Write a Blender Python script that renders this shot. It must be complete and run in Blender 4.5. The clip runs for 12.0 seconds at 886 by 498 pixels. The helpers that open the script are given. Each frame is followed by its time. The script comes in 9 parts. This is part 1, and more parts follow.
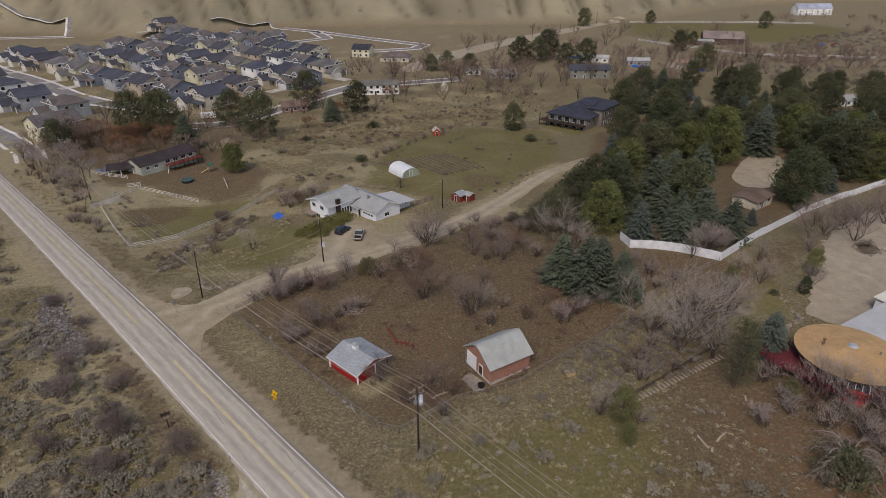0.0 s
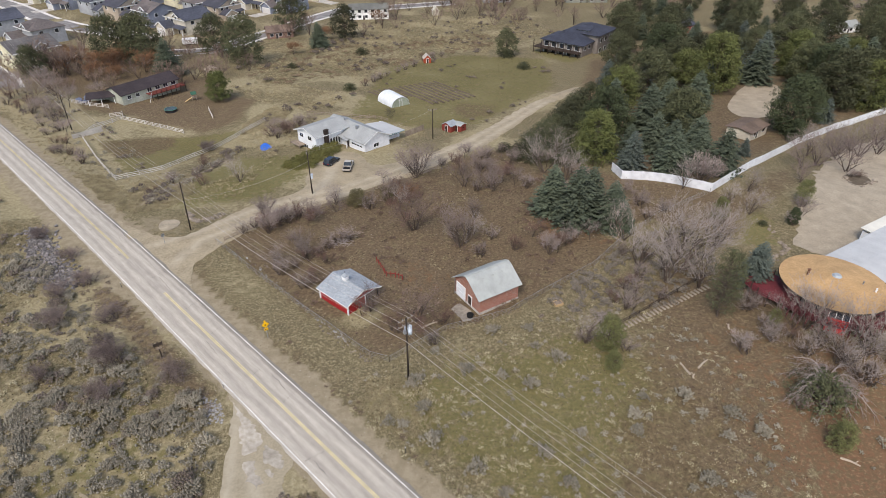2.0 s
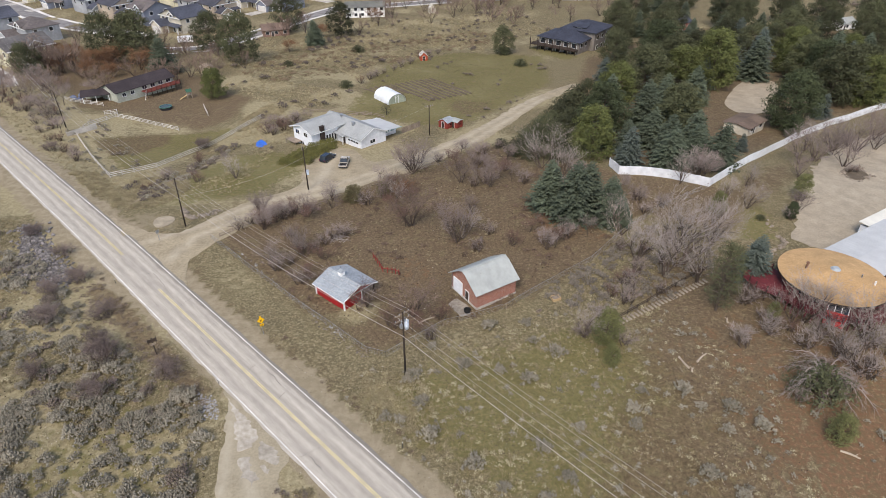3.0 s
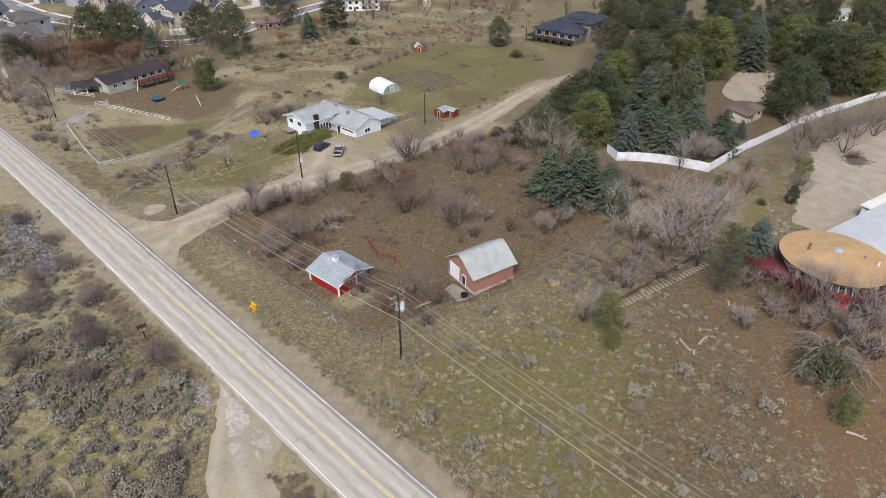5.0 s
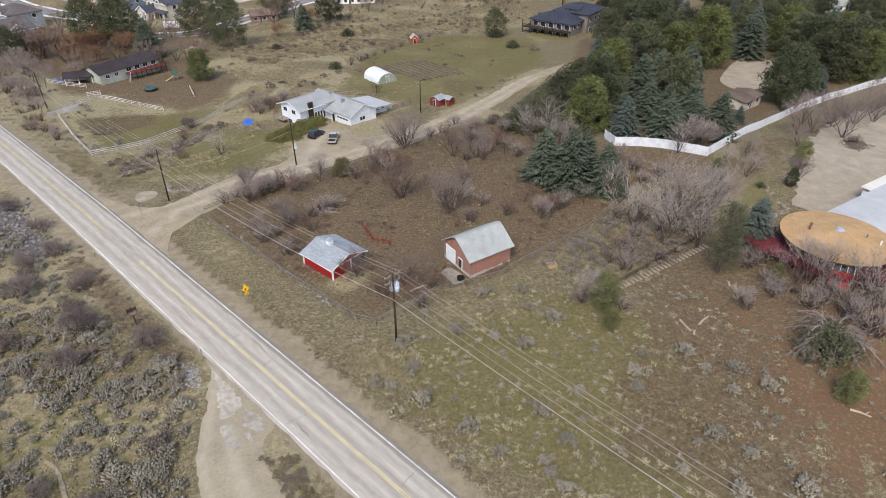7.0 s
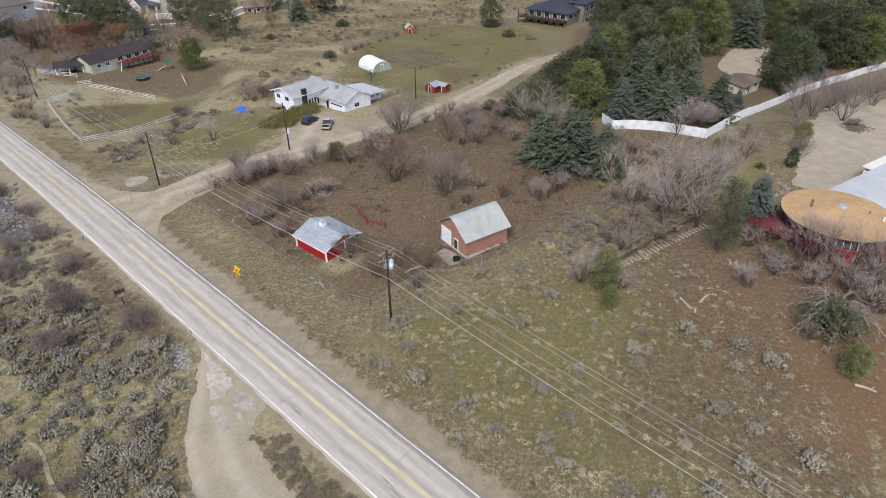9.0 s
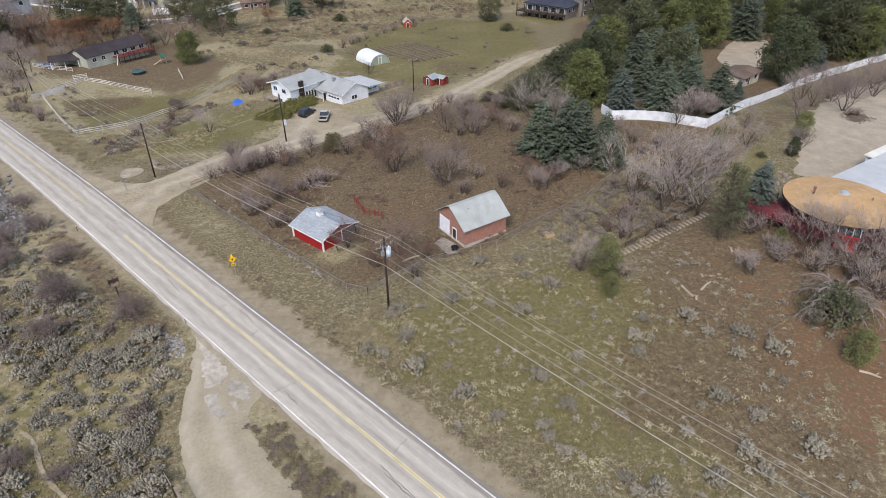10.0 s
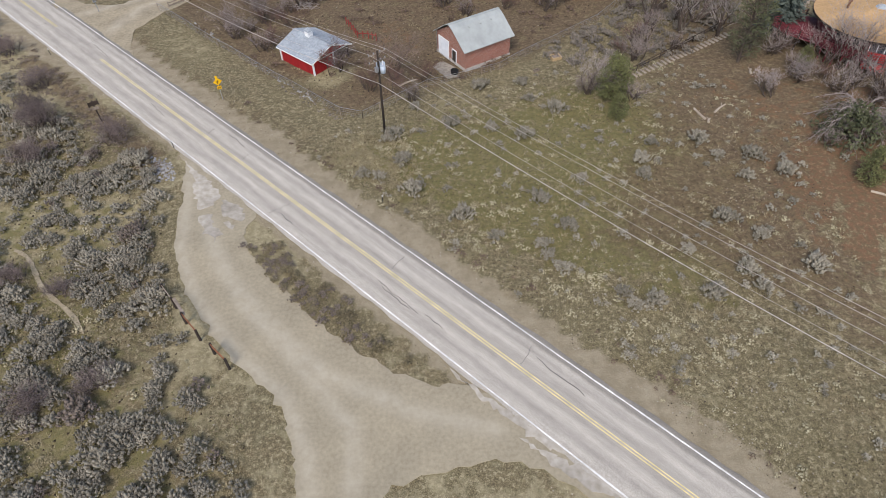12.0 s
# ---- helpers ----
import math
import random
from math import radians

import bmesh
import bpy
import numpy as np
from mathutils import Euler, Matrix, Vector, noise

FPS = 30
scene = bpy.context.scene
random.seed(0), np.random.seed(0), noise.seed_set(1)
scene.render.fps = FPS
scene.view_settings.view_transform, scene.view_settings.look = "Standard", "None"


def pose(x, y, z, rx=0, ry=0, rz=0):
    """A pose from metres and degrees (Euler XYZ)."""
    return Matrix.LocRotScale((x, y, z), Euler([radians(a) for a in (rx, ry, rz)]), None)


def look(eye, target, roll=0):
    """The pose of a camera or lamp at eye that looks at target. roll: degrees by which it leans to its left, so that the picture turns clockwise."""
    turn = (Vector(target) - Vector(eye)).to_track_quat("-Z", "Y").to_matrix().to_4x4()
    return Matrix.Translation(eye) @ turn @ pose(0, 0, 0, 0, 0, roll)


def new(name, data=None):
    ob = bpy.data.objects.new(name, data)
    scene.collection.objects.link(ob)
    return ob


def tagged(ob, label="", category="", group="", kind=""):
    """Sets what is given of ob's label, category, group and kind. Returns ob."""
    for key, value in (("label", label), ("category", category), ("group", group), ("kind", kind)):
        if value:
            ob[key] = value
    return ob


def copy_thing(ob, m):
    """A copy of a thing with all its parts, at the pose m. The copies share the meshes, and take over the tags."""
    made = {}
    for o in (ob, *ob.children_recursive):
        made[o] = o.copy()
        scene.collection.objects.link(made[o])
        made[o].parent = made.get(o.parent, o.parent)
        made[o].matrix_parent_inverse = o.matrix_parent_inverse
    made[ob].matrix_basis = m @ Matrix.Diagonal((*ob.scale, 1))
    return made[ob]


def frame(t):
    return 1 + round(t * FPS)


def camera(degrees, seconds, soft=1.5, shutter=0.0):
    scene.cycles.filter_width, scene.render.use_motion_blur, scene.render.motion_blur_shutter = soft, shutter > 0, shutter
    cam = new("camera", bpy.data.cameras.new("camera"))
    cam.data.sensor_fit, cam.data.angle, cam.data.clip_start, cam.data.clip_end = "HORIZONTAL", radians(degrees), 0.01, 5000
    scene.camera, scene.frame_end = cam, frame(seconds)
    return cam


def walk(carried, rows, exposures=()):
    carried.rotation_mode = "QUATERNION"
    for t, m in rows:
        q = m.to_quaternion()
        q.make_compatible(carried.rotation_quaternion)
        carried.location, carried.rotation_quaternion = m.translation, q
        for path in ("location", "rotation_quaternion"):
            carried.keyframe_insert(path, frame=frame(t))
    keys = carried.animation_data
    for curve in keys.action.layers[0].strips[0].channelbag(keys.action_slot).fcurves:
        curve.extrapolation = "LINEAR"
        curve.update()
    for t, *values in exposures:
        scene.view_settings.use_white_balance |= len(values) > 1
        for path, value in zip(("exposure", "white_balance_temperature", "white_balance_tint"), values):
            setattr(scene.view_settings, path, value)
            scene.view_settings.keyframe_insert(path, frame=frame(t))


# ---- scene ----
# ================= camera and its walk =================
cam = camera(72.4, 12.0, soft=0.6)
# seconds, eye x y z, yaw, pitch, roll
ROWS = [
    (0.0, 0.36, 0.29, 66.30, 0.20, -27.02, -0.26),
    (0.4, 0.46, 0.15, 66.22, 0.02, -26.98, -0.20),
    (0.5, 0.48, 0.14, 66.19, -0.03, -26.97, -0.19),
    (0.6, 0.55, 0.30, 66.16, -0.04, -29.90, -0.17),
    (0.7, 0.65, 0.55, 66.14, -0.05, -33.40, -0.15),
    (0.8, 0.73, 0.68, 66.13, -0.05, -33.52, -0.14),
    (1.0, 0.83, 0.76, 66.12, -0.06, -33.50, -0.12),
    (1.5, 0.91, 0.70, 66.15, -0.30, -33.45, -0.06),
    (2.0, 0.94, 0.72, 65.91, -0.59, -33.43, 0.03),
    (2.5, 1.04, 0.76, 65.47, -0.70, -33.42, -0.01),
    (3.0, 1.05, 0.82, 64.76, -0.88, -33.42, -0.01),
    (5.0, 1.09, 0.98, 61.52, -1.28, -33.45, -0.08),
    (6.0, 1.23, 0.93, 59.98, -1.43, -33.50, -0.16),
    (7.0, 1.39, 0.83, 58.35, -1.54, -33.53, -0.24),
    (9.0, 1.66, 0.74, 54.88, -1.84, -33.63, -0.41),
    (10.0, 1.78, 0.75, 52.93, -1.94, -33.69, -0.54),
    (10.5, 1.83, 0.74, 52.01, -2.01, -33.71, -0.56),
    (10.7, 1.86, 0.71, 51.50, -1.99, -33.85, -0.57),
    (10.8, 1.88, 0.68, 51.20, -1.97, -34.75, -0.58),
    (10.9, 1.90, 0.64, 50.88, -1.95, -35.60, -0.59),
    (11.0, 1.92, 0.62, 50.54, -1.92, -36.76, -0.60),
    (11.1, 1.95, 0.64, 50.40, -1.90, -37.50, -0.63),
    (11.3, 2.01, 0.74, 50.12, -1.86, -37.85, -0.69),
    (11.5, 2.07, 0.80, 49.80, -1.82, -38.13, -0.74),
    (11.7, 2.07, 0.60, 49.10, -1.78, -38.45, -0.75),
    (11.8, 2.07, 0.40, 48.65, -1.75, -39.80, -0.76),
    (11.9, 2.06, 0.20, 48.10, -1.68, -42.30, -0.77),
    (12.0, 2.06, 0.03, 47.52, -1.58, -46.89, -0.78),
]
walk(
    cam,
    [(t, pose(x, y, z, 90 + pitch, 0, yaw) @ pose(0, 0, 0, 0, 0, roll)) for t, x, y, z, yaw, pitch, roll in ROWS],
    [(0.0, -0.57, 7300, 18), (0.5, -0.46, 7250, 17), (0.7, 0.0, 7150, 14), (1.0, -0.03, 7150, 14), (1.5, 0.04, 7000, 14), (2.0, 0.19, 7000, 14), (3.0, 0.23, 6980, 14), (6.0, 0.23, 6830, 14), (9.5, 0.23, 6700, 14), (11.5, 0.2, 6700, 14), (12.0, 0.12, 6700, 14)],
)

# ================= world and light: a bright overcast sky =================
world = bpy.data.worlds.new("overcast_sky")
scene.world = world
world.use_nodes = True
wn = world.node_tree.nodes
sky = wn.new("ShaderNodeTexSky")
sky.sky_type, sky.sun_disc = "NISHITA", False
sky.sun_elevation, sky.sun_rotation = radians(48), radians(157)
sky.air_density, sky.dust_density, sky.ozone_density = 1.0, 1.0, 1.0
wn["Background"].inputs["Strength"].default_value = 0.2
world.node_tree.links.new(sky.outputs[0], wn["Background"].inputs["Color"])
sun = new("sun", bpy.data.lights.new("sun", "SUN"))
sun.data.energy, sun.data.angle, sun.data.color = 2.9, radians(22), (1.0, 0.97, 0.94)
sun.matrix_basis = look((0, 0, 100), (25, 58, 30))


# ================= small tools =================
def rgb(r, g, b):
    """An sRGB colour as linear values."""
    return tuple((c / 255 / 12.92 if c / 255 <= 0.04045 else ((c / 255 + 0.055) / 1.055) ** 2.4) for c in (r, g, b)) + (1.0,)


MATS = {}


def material(name, col, col2=None, scale=3.0, rough=0.85, bump=0.2, metal=0.0, big=0.25, vary=0.0, stretch=None, spec=0.3, detail=6, leafy=0.0):
    """A surface with grain at one scale, stains at a larger one, relief, and a change from object to object."""
    if name in MATS:
        return MATS[name]
    m = bpy.data.materials.new(name)
    m.use_nodes = True
    nt = m.node_tree
    bsdf = nt.nodes["Principled BSDF"]
    tc = nt.nodes.new("ShaderNodeTexCoord")
    src = tc.outputs["Object"]
    if stretch:
        mp = nt.nodes.new("ShaderNodeMapping")
        mp.inputs["Scale"].default_value = stretch
        nt.links.new(src, mp.inputs["Vector"])
        src = mp.outputs["Vector"]
    n1 = nt.nodes.new("ShaderNodeTexNoise")
    n1.inputs["Scale"].default_value, n1.inputs["Detail"].default_value = scale, detail
    n2 = nt.nodes.new("ShaderNodeTexNoise")
    n2.inputs["Scale"].default_value, n2.inputs["Detail"].default_value = scale * 0.13, 4
    nt.links.new(src, n1.inputs["Vector"])
    nt.links.new(src, n2.inputs["Vector"])
    ramp = nt.nodes.new("ShaderNodeValToRGB")
    ramp.color_ramp.elements[0].position, ramp.color_ramp.elements[1].position = 0.32, 0.68
    ramp.color_ramp.elements[0].color, ramp.color_ramp.elements[1].color = col, (col2 or tuple(c * 0.75 for c in col[:3]) + (1,))
    nt.links.new(n1.outputs["Fac"], ramp.inputs["Fac"])
    mr = nt.nodes.new("ShaderNodeMapRange")
    mr.inputs["From Min"].default_value, mr.inputs["From Max"].default_value = 0.3, 0.7
    mr.inputs["To Min"].default_value, mr.inputs["To Max"].default_value = 1 - big, 1 + big
    nt.links.new(n2.outputs["Fac"], mr.inputs["Value"])
    mul = nt.nodes.new("ShaderNodeVectorMath")
    mul.operation = "SCALE"
    nt.links.new(ramp.outputs["Color"], mul.inputs[0])
    fac = mr.outputs["Result"]
    if vary:
        oi = nt.nodes.new("ShaderNodeObjectInfo")
        mv = nt.nodes.new("ShaderNodeMapRange")
        mv.inputs["To Min"].default_value, mv.inputs["To Max"].default_value = 1 - vary, 1 + vary
        nt.links.new(oi.outputs["Random"], mv.inputs["Value"])
        mm = nt.nodes.new("ShaderNodeMath")
        mm.operation = "MULTIPLY"
        nt.links.new(fac, mm.inputs[0])
        nt.links.new(mv.outputs["Result"], mm.inputs[1])
        fac = mm.outputs[0]
    if leafy:
        gi = nt.nodes.new("ShaderNodeNewGeometry")
        mi = nt.nodes.new("ShaderNodeMapRange")
        mi.inputs["To Min"].default_value, mi.inputs["To Max"].default_value = 1 - leafy, 1 + leafy
        nt.links.new(gi.outputs["Random Per Island"], mi.inputs["Value"])
        ml = nt.nodes.new("ShaderNodeMath")
        ml.operation = "MULTIPLY"
        nt.links.new(fac, ml.inputs[0])
        nt.links.new(mi.outputs["Result"], ml.inputs[1])
        fac = ml.outputs[0]
    nt.links.new(fac, mul.inputs["Scale"])
    nt.links.new(mul.outputs["Vector"], bsdf.inputs["Base Color"])
    bsdf.inputs["Roughness"].default_value, bsdf.inputs["Metallic"].default_value = rough, metal
    bsdf.inputs["Specular IOR Level"].default_value = spec
    if bump:
        bp = nt.nodes.new("ShaderNodeBump")
        bp.inputs["Strength"].default_value, bp.inputs["Distance"].default_value = bump, 0.05
        nt.links.new(n1.outputs["Fac"], bp.inputs["Height"])
        nt.links.new(bp.outputs["Normal"], bsdf.inputs["Normal"])
    MATS[name] = m
    return m


class Geo:
    """Collects faces for one mesh."""

    def __init__(self):
        self.v, self.f, self.m = [], [], []

    def face(self, pts, mi=0):
        n = len(self.v)
        self.v += [tuple(p) for p in pts]
        self.f.append(tuple(range(n, n + len(pts))))
        self.m.append(mi)
        return self

    def hull(self, lower, upper, mi=0):
        """A closed solid between two rings of as many points."""
        n, k = len(self.v), len(lower)
        self.v += [tuple(p) for p in lower] + [tuple(p) for p in upper]
        self.f += [tuple(range(n + k - 1, n - 1, -1)), tuple(range(n + k, n + 2 * k))]
        self.f += [(n + i, n + (i + 1) % k, n + k + (i + 1) % k, n + k + i) for i in range(k)]
        self.m += [mi] * (k + 2)
        return self

    def box(self, x0, y0, z0, x1, y1, z1, mi=0):
        ring = [(x0, y0), (x1, y0), (x1, y1), (x0, y1)]
        return self.hull([(x, y, z0) for x, y in ring], [(x, y, z1) for x, y in ring], mi)

    def prism(self, ring, z0, z1, mi=0):
        return self.hull([(x, y, z0) for x, y in ring], [(x, y, z1) for x, y in ring], mi)

    def slab(self, pts, t, mi=0):
        """A sheet through the points, t thick downwards."""
        return self.hull([(x, y, z - t) for x, y, z in pts], pts, mi)

    def beam(self, a, b, w, h=None, mi=0, sides=4):
        a, b = Vector(a), Vector(b)
        d = (b - a).normalized()
        s = d.cross(Vector((0, 0, 1)))
        s = Vector((1, 0, 0)) if s.length < 1e-4 else s.normalized()
        u = s.cross(d)
        h = h or w
        if sides == 4:
            ring = [(-w / 2, -h / 2), (w / 2, -h / 2), (w / 2, h / 2), (-w / 2, h / 2)]
        else:
            ring = [(w / 2 * math.cos(2 * math.pi * i / sides), h / 2 * math.sin(2 * math.pi * i / sides)) for i in range(sides)]
        return self.hull([a + s * x + u * y for x, y in ring], [b + s * x + u * y for x, y in ring], mi)

    def tube(self, a, b, r0, r1, sides=8, mi=0):
        a, b = Vector(a), Vector(b)
        d = (b - a).normalized()
        s = d.cross(Vector((0, 0, 1)))
        s = Vector((1, 0, 0)) if s.length < 1e-4 else s.normalized()
        u = s.cross(d)
        cs = [(math.cos(2 * math.pi * i / sides), math.sin(2 * math.pi * i / sides)) for i in range(sides)]
        return self.hull([a + (s * x + u * y) * r0 for x, y in cs], [b + (s * x + u * y) * r1 for x, y in cs], mi)

    def mesh(self, name, *mats, smooth=False):
        me = bpy.data.meshes.new(name)
        me.from_pydata(self.v, [], self.f)
        for m in mats:
            me.materials.append(m)
        if len(mats) > 1:
            me.polygons.foreach_set("material_index", self.m)
        if smooth:
            me.polygons.foreach_set("use_smooth", [True] * len(me.polygons))
        me.update()
        return me


def thing(name, label, category, m=None, group="", kind=""):
    ob = new(name)
    ob.empty_display_size = 0.3
    if m is not None:
        ob.matrix_basis = m
    return tagged(ob, label, category, group, kind)


def part(name, geo, mat, parent, label="", smooth=False):
    mats = mat if isinstance(mat, (list, tuple)) else [mat]
    ob = new(name, geo if isinstance(geo, bpy.types.Mesh) else geo.mesh(name, *mats, smooth=smooth))
    ob.parent = parent
    return tagged(ob, label)


def share(ob, parent, m):
    """A piece on the mesh of another one."""
    o = new(ob.name.split(".")[0], ob.data)
    o.parent, o.matrix_basis = parent, m
    return o


# ================= the lie of the land =================
def step(a, b, v):
    t = np.clip((v - a) / (b - a), 0, 1)
    return t * t * (3 - 2 * t)


def waves(x, y, size, seed):
    """Cheap smooth noise from -1 to 1, made of sines."""
    r = np.random.RandomState(seed)
    out = 0
    for k in range(7):
        a, p, w = r.uniform(0, 6.283), r.uniform(0, 6.283), size * r.uniform(0.6, 1.7)
        out = out + np.sin((x * math.cos(a) + y * math.sin(a)) * 6.283 / w + p)
    return out / 4.0


def mound(x, y, cx, cy, sx, sy, h):
    return h * np.exp(-(((x - cx) / sx) ** 2) / 2 - ((y - cy) / sy) ** 2 / 2)


def hills(x, y):
    """Bare foothills behind the new streets, with spurs and gullies running down to their foot."""
    foot = 588 + 42 * step(-260, -140, x) + 34 * step(-80, 120, x) + 190 * step(180, 420, x) + 26 * waves(x, 0 * y, 240, 3)
    into = np.maximum(0, y - foot + 15)
    u = x + 0.45 * y + 26 * waves(x, y, 300, 4)
    ridge = np.abs(np.sin(u * math.pi / 92)) ** 0.75
    small = np.abs(np.sin((u * 1.0 + 31) * math.pi / 47 + 0.004 * y)) ** 0.75
    rise = 190 * (1 - np.exp(-into / 430)) * (1 - 0.6 * step(150, 600, x))
    spur = step(0, 60, into) * (1 - 0.5 * step(150, 600, x))
    return rise * (0.55 + 0.3 * ridge) + (30 * ridge + 12 * small) * spur + (4 * waves(x, y, 120, 7)) * step(10, 200, into)


def land(x, y):
    x, y = np.asarray(x, float), np.asarray(y, float)
    off = (x + y - 39) / 1.41421
    h = -0.045 * np.maximum(0, np.minimum(y, 290) - 105)
    rough = step(4.5, 14, np.abs(off))
    h = h + rough * (mound(x, y, 66, 74, 22, 22, 4.2) + mound(x, y, 62, 126, 26, 16, 4.0) + mound(x, y, -72, 160, 17, 20, -3.2))
    h = h + rough * (0.10 * waves(x, y, 9, 11) + 0.16 * waves(x, y, 26, 12)) * (y < 330)
    h = h - 0.35 * step(6.0, 9.0, -off) * (1 - step(9, 14, -off)) * (y > 66)  # ditch beside the road
    return h + hills(x, y)


def ground_z(x, y):
    return float(land(x, y))


def spread_line(start, stop, first, grow, most=7.0, till=760, after=1.2):
    out, s = [start], first
    while abs(out[-1]) < abs(stop):
        out.append(out[-1] + s)
        s = math.copysign(min(abs(s) * grow, most) if abs(out[-1]) < till else abs(s) * after, s)
    return out


def inside(x, y, ring):
    """How deep points lie inside a ring of corners, in metres (minus: outside)."""
    x, y = np.asarray(x, float), np.asarray(y, float)
    odd, best = np.zeros(x.shape, bool), np.full(x.shape, 1e9)
    for (ax, ay), (bx, by) in zip(ring, ring[1:] + ring[:1]):
        odd ^= ((ay > y) != (by > y)) & (x < (bx - ax) * (y - ay) / (by - ay + 1e-12) + ax)
        t = np.clip(((x - ax) * (bx - ax) + (y - ay) * (by - ay)) / ((bx - ax) ** 2 + (by - ay) ** 2 + 1e-9), 0, 1)
        best = np.minimum(best, np.hypot(x - ax - t * (bx - ax), y - ay - t * (by - ay)))
    return np.where(odd, best, -best)


CORRAL = [(-43, 104), (-30, 90), (-19.5, 79.5), (-9, 70), (2, 76), (13, 80.5), (30, 93), (36, 99), (30, 118), (22, 150), (14, 152), (-1, 137), (-16, 126), (-35, 111)]
PEN = [(-98, 165), (-78, 138), (-62, 160), (-54, 176), (-75, 172)]
YARD = [(-60, 118), (-40, 122), (-31, 136), (-36, 150), (-52, 152), (-60, 140)]
FIELD = [(-28, 180), (-4, 168), (14, 172), (44, 212), (48, 255), (10, 262), (-20, 240)]
LAWN = [(54, 96), (66, 94), (69, 104), (66, 116), (57, 110)]
HOME = [(-165, 262), (-150, 228), (-128, 206), (-114, 186), (-97, 181), (-78, 180), (-64, 178), (-66, 200), (-82, 226), (-98, 236), (-108, 256), (-140, 268)]
MEADOW = [(163, 560), (185, 640), (240, 642), (320, 634), (366, 620), (372, 580), (300, 505), (278, 500), (240, 520), (196, 520)]
NEEDLES = [(44, 50), (48, 42), (66, 36), (76, 60), (64, 66), (50, 62)]


BUNCH = [(-9, 66.5), (-1, 64), (1, 58), (-2, 54), (-7, 56.5), (-11, 61)]


def build_ground():
    xs = sorted(set([round(-185 + 1.8 * i, 3) for i in range(184)] + spread_line(-185, -3200, -2.0, 1.06, 11.0) + spread_line(145, 3200, 2.0, 1.06, 12.0, 620)))
    ys = sorted(set([round(5 + 1.8 * i, 3) for i in range(167)] + spread_line(5, -900, -3.0, 1.25) + spread_line(305, 5200, 2.0, 1.06, 8.0, 1060, 1.09)))
    X, Y = np.meshgrid(np.array(xs), np.array(ys))
    Z = land(X, Y)
    nx, ny = len(xs), len(ys)
    me = bpy.data.meshes.new("ground")
    idx = np.arange(nx * ny).reshape(ny, nx)
    quads = np.stack([idx[:-1, :-1], idx[:-1, 1:], idx[1:, 1:], idx[1:, :-1]], -1).reshape(-1, 4)
    me.from_pydata(np.stack([X, Y, Z], -1).reshape(-1, 3).tolist(), [], quads.tolist())
    me.polygons.foreach_set("use_smooth", [True] * len(me.polygons))
    near = (np.abs(X) < 200) & (Y < 310)
    off = (X + Y - 39) / 1.41421
    left = 4.6 + 2.2 * step(78, 92, Y) + 0.5 * waves(X, Y, 12, 51)
    right = 6.2 + 0.8 * waves(X, Y, 14, 52)
    reach = np.where(off < 0, left, right)
    dirt = 1 - step(reach - 0.8, reach + 1.0, np.abs(off))
    dirt = np.maximum(dirt, 0.5 * step(-2, 3, inside(X, Y, [(-66, 116), (-58, 117), (-51, 112), (-50, 105), (-62, 106)])))
    dirt = np.maximum(dirt, 0.5 * step(320, 400, Y) * (1 - step(-10, 10, inside(X, Y, MEADOW))))
    brown = np.maximum.reduce([step(-6, 6, inside(X, Y, CORRAL)), 0.9 * step(-3, 8, inside(X, Y, HOME)), 0.7 * step(-2, 3, inside(X, Y, [(-97, 163), (-88, 151), (-80, 153), (-74, 164), (-76, 171), (-84, 170)]))]) * near
    green = np.maximum.reduce([k * step(-4, 5, inside(X, Y, r)) for r, k in ((YARD, 0.75), (FIELD, 0.7), (LAWN, 0.4), ([(70, 111), (67, 98), (61, 93), (59, 98), (64, 109)], 0.9), ([(40, 272), (46, 256), (54, 246), (62, 252), (52, 266)], 0.9))] + [0.85 * step(-1, 4, inside(X, Y, PEN))]) * near
    green = np.maximum(green, 1.0 * step(0, 12, inside(X, Y, MEADOW)))
    for ring, k in (([(-10, 62), (2, 70), (14, 74), (26, 78), (38, 66), (40, 52), (32, 34), (16, 38), (-2, 52)], 0.65), ([(-52, 70), (-40, 64), (-33, 58), (-30, 46), (-27, 36), (-16, 22), (-14, 6), (-44, 6), (-54, 40)], 0.5)):
        green = np.maximum(green, k * step(-7, 7, inside(X, Y, ring)))
    brown = np.maximum(brown, 0.8 * step(-4, 6, inside(X, Y, [(44, 132), (60, 120), (110, 165), (170, 200), (196, 230), (196, 306), (120, 306), (62, 250), (44, 190)])) * near)
    for ring, k in (([(20, 120), (30, 108), (44, 106), (58, 98), (68, 112), (60, 121), (46, 126), (36, 138), (24, 136)], 0.85), ([(-46, 99), (-36, 86), (-14, 66), (-9, 58), (-24, 70), (-46, 92)], 0.65),
                    ([(-96, 182), (-70, 173), (-61, 180), (-59, 200), (-72, 206)], 0.85), ([(2, 68), (20, 74), (30, 66), (24, 46), (8, 48)], 0.2)):
        brown = np.maximum(brown, k * step(-5, 5, inside(X, Y, ring)) * near)
    brown = np.maximum(brown, 0.7 * step(-8, 8, inside(X, Y, [(28, 62), (38, 44), (60, 40), (66, 72), (56, 90), (44, 96), (34, 82)])))
    brown = np.maximum(brown, 0.6 * step(-3, 5, inside(X, Y, [(44, 112), (60, 116), (92, 142), (86, 124), (70, 108), (56, 100)])))
    bare = step(-2, 3, inside(X, Y, [(-17, 79), (-13.6, 85), (-7, 83.5), (-8.5, 77), (-13, 75.5)]))  # trodden straw by the red shed
    brown = brown * (1 - 0.75 * bare)
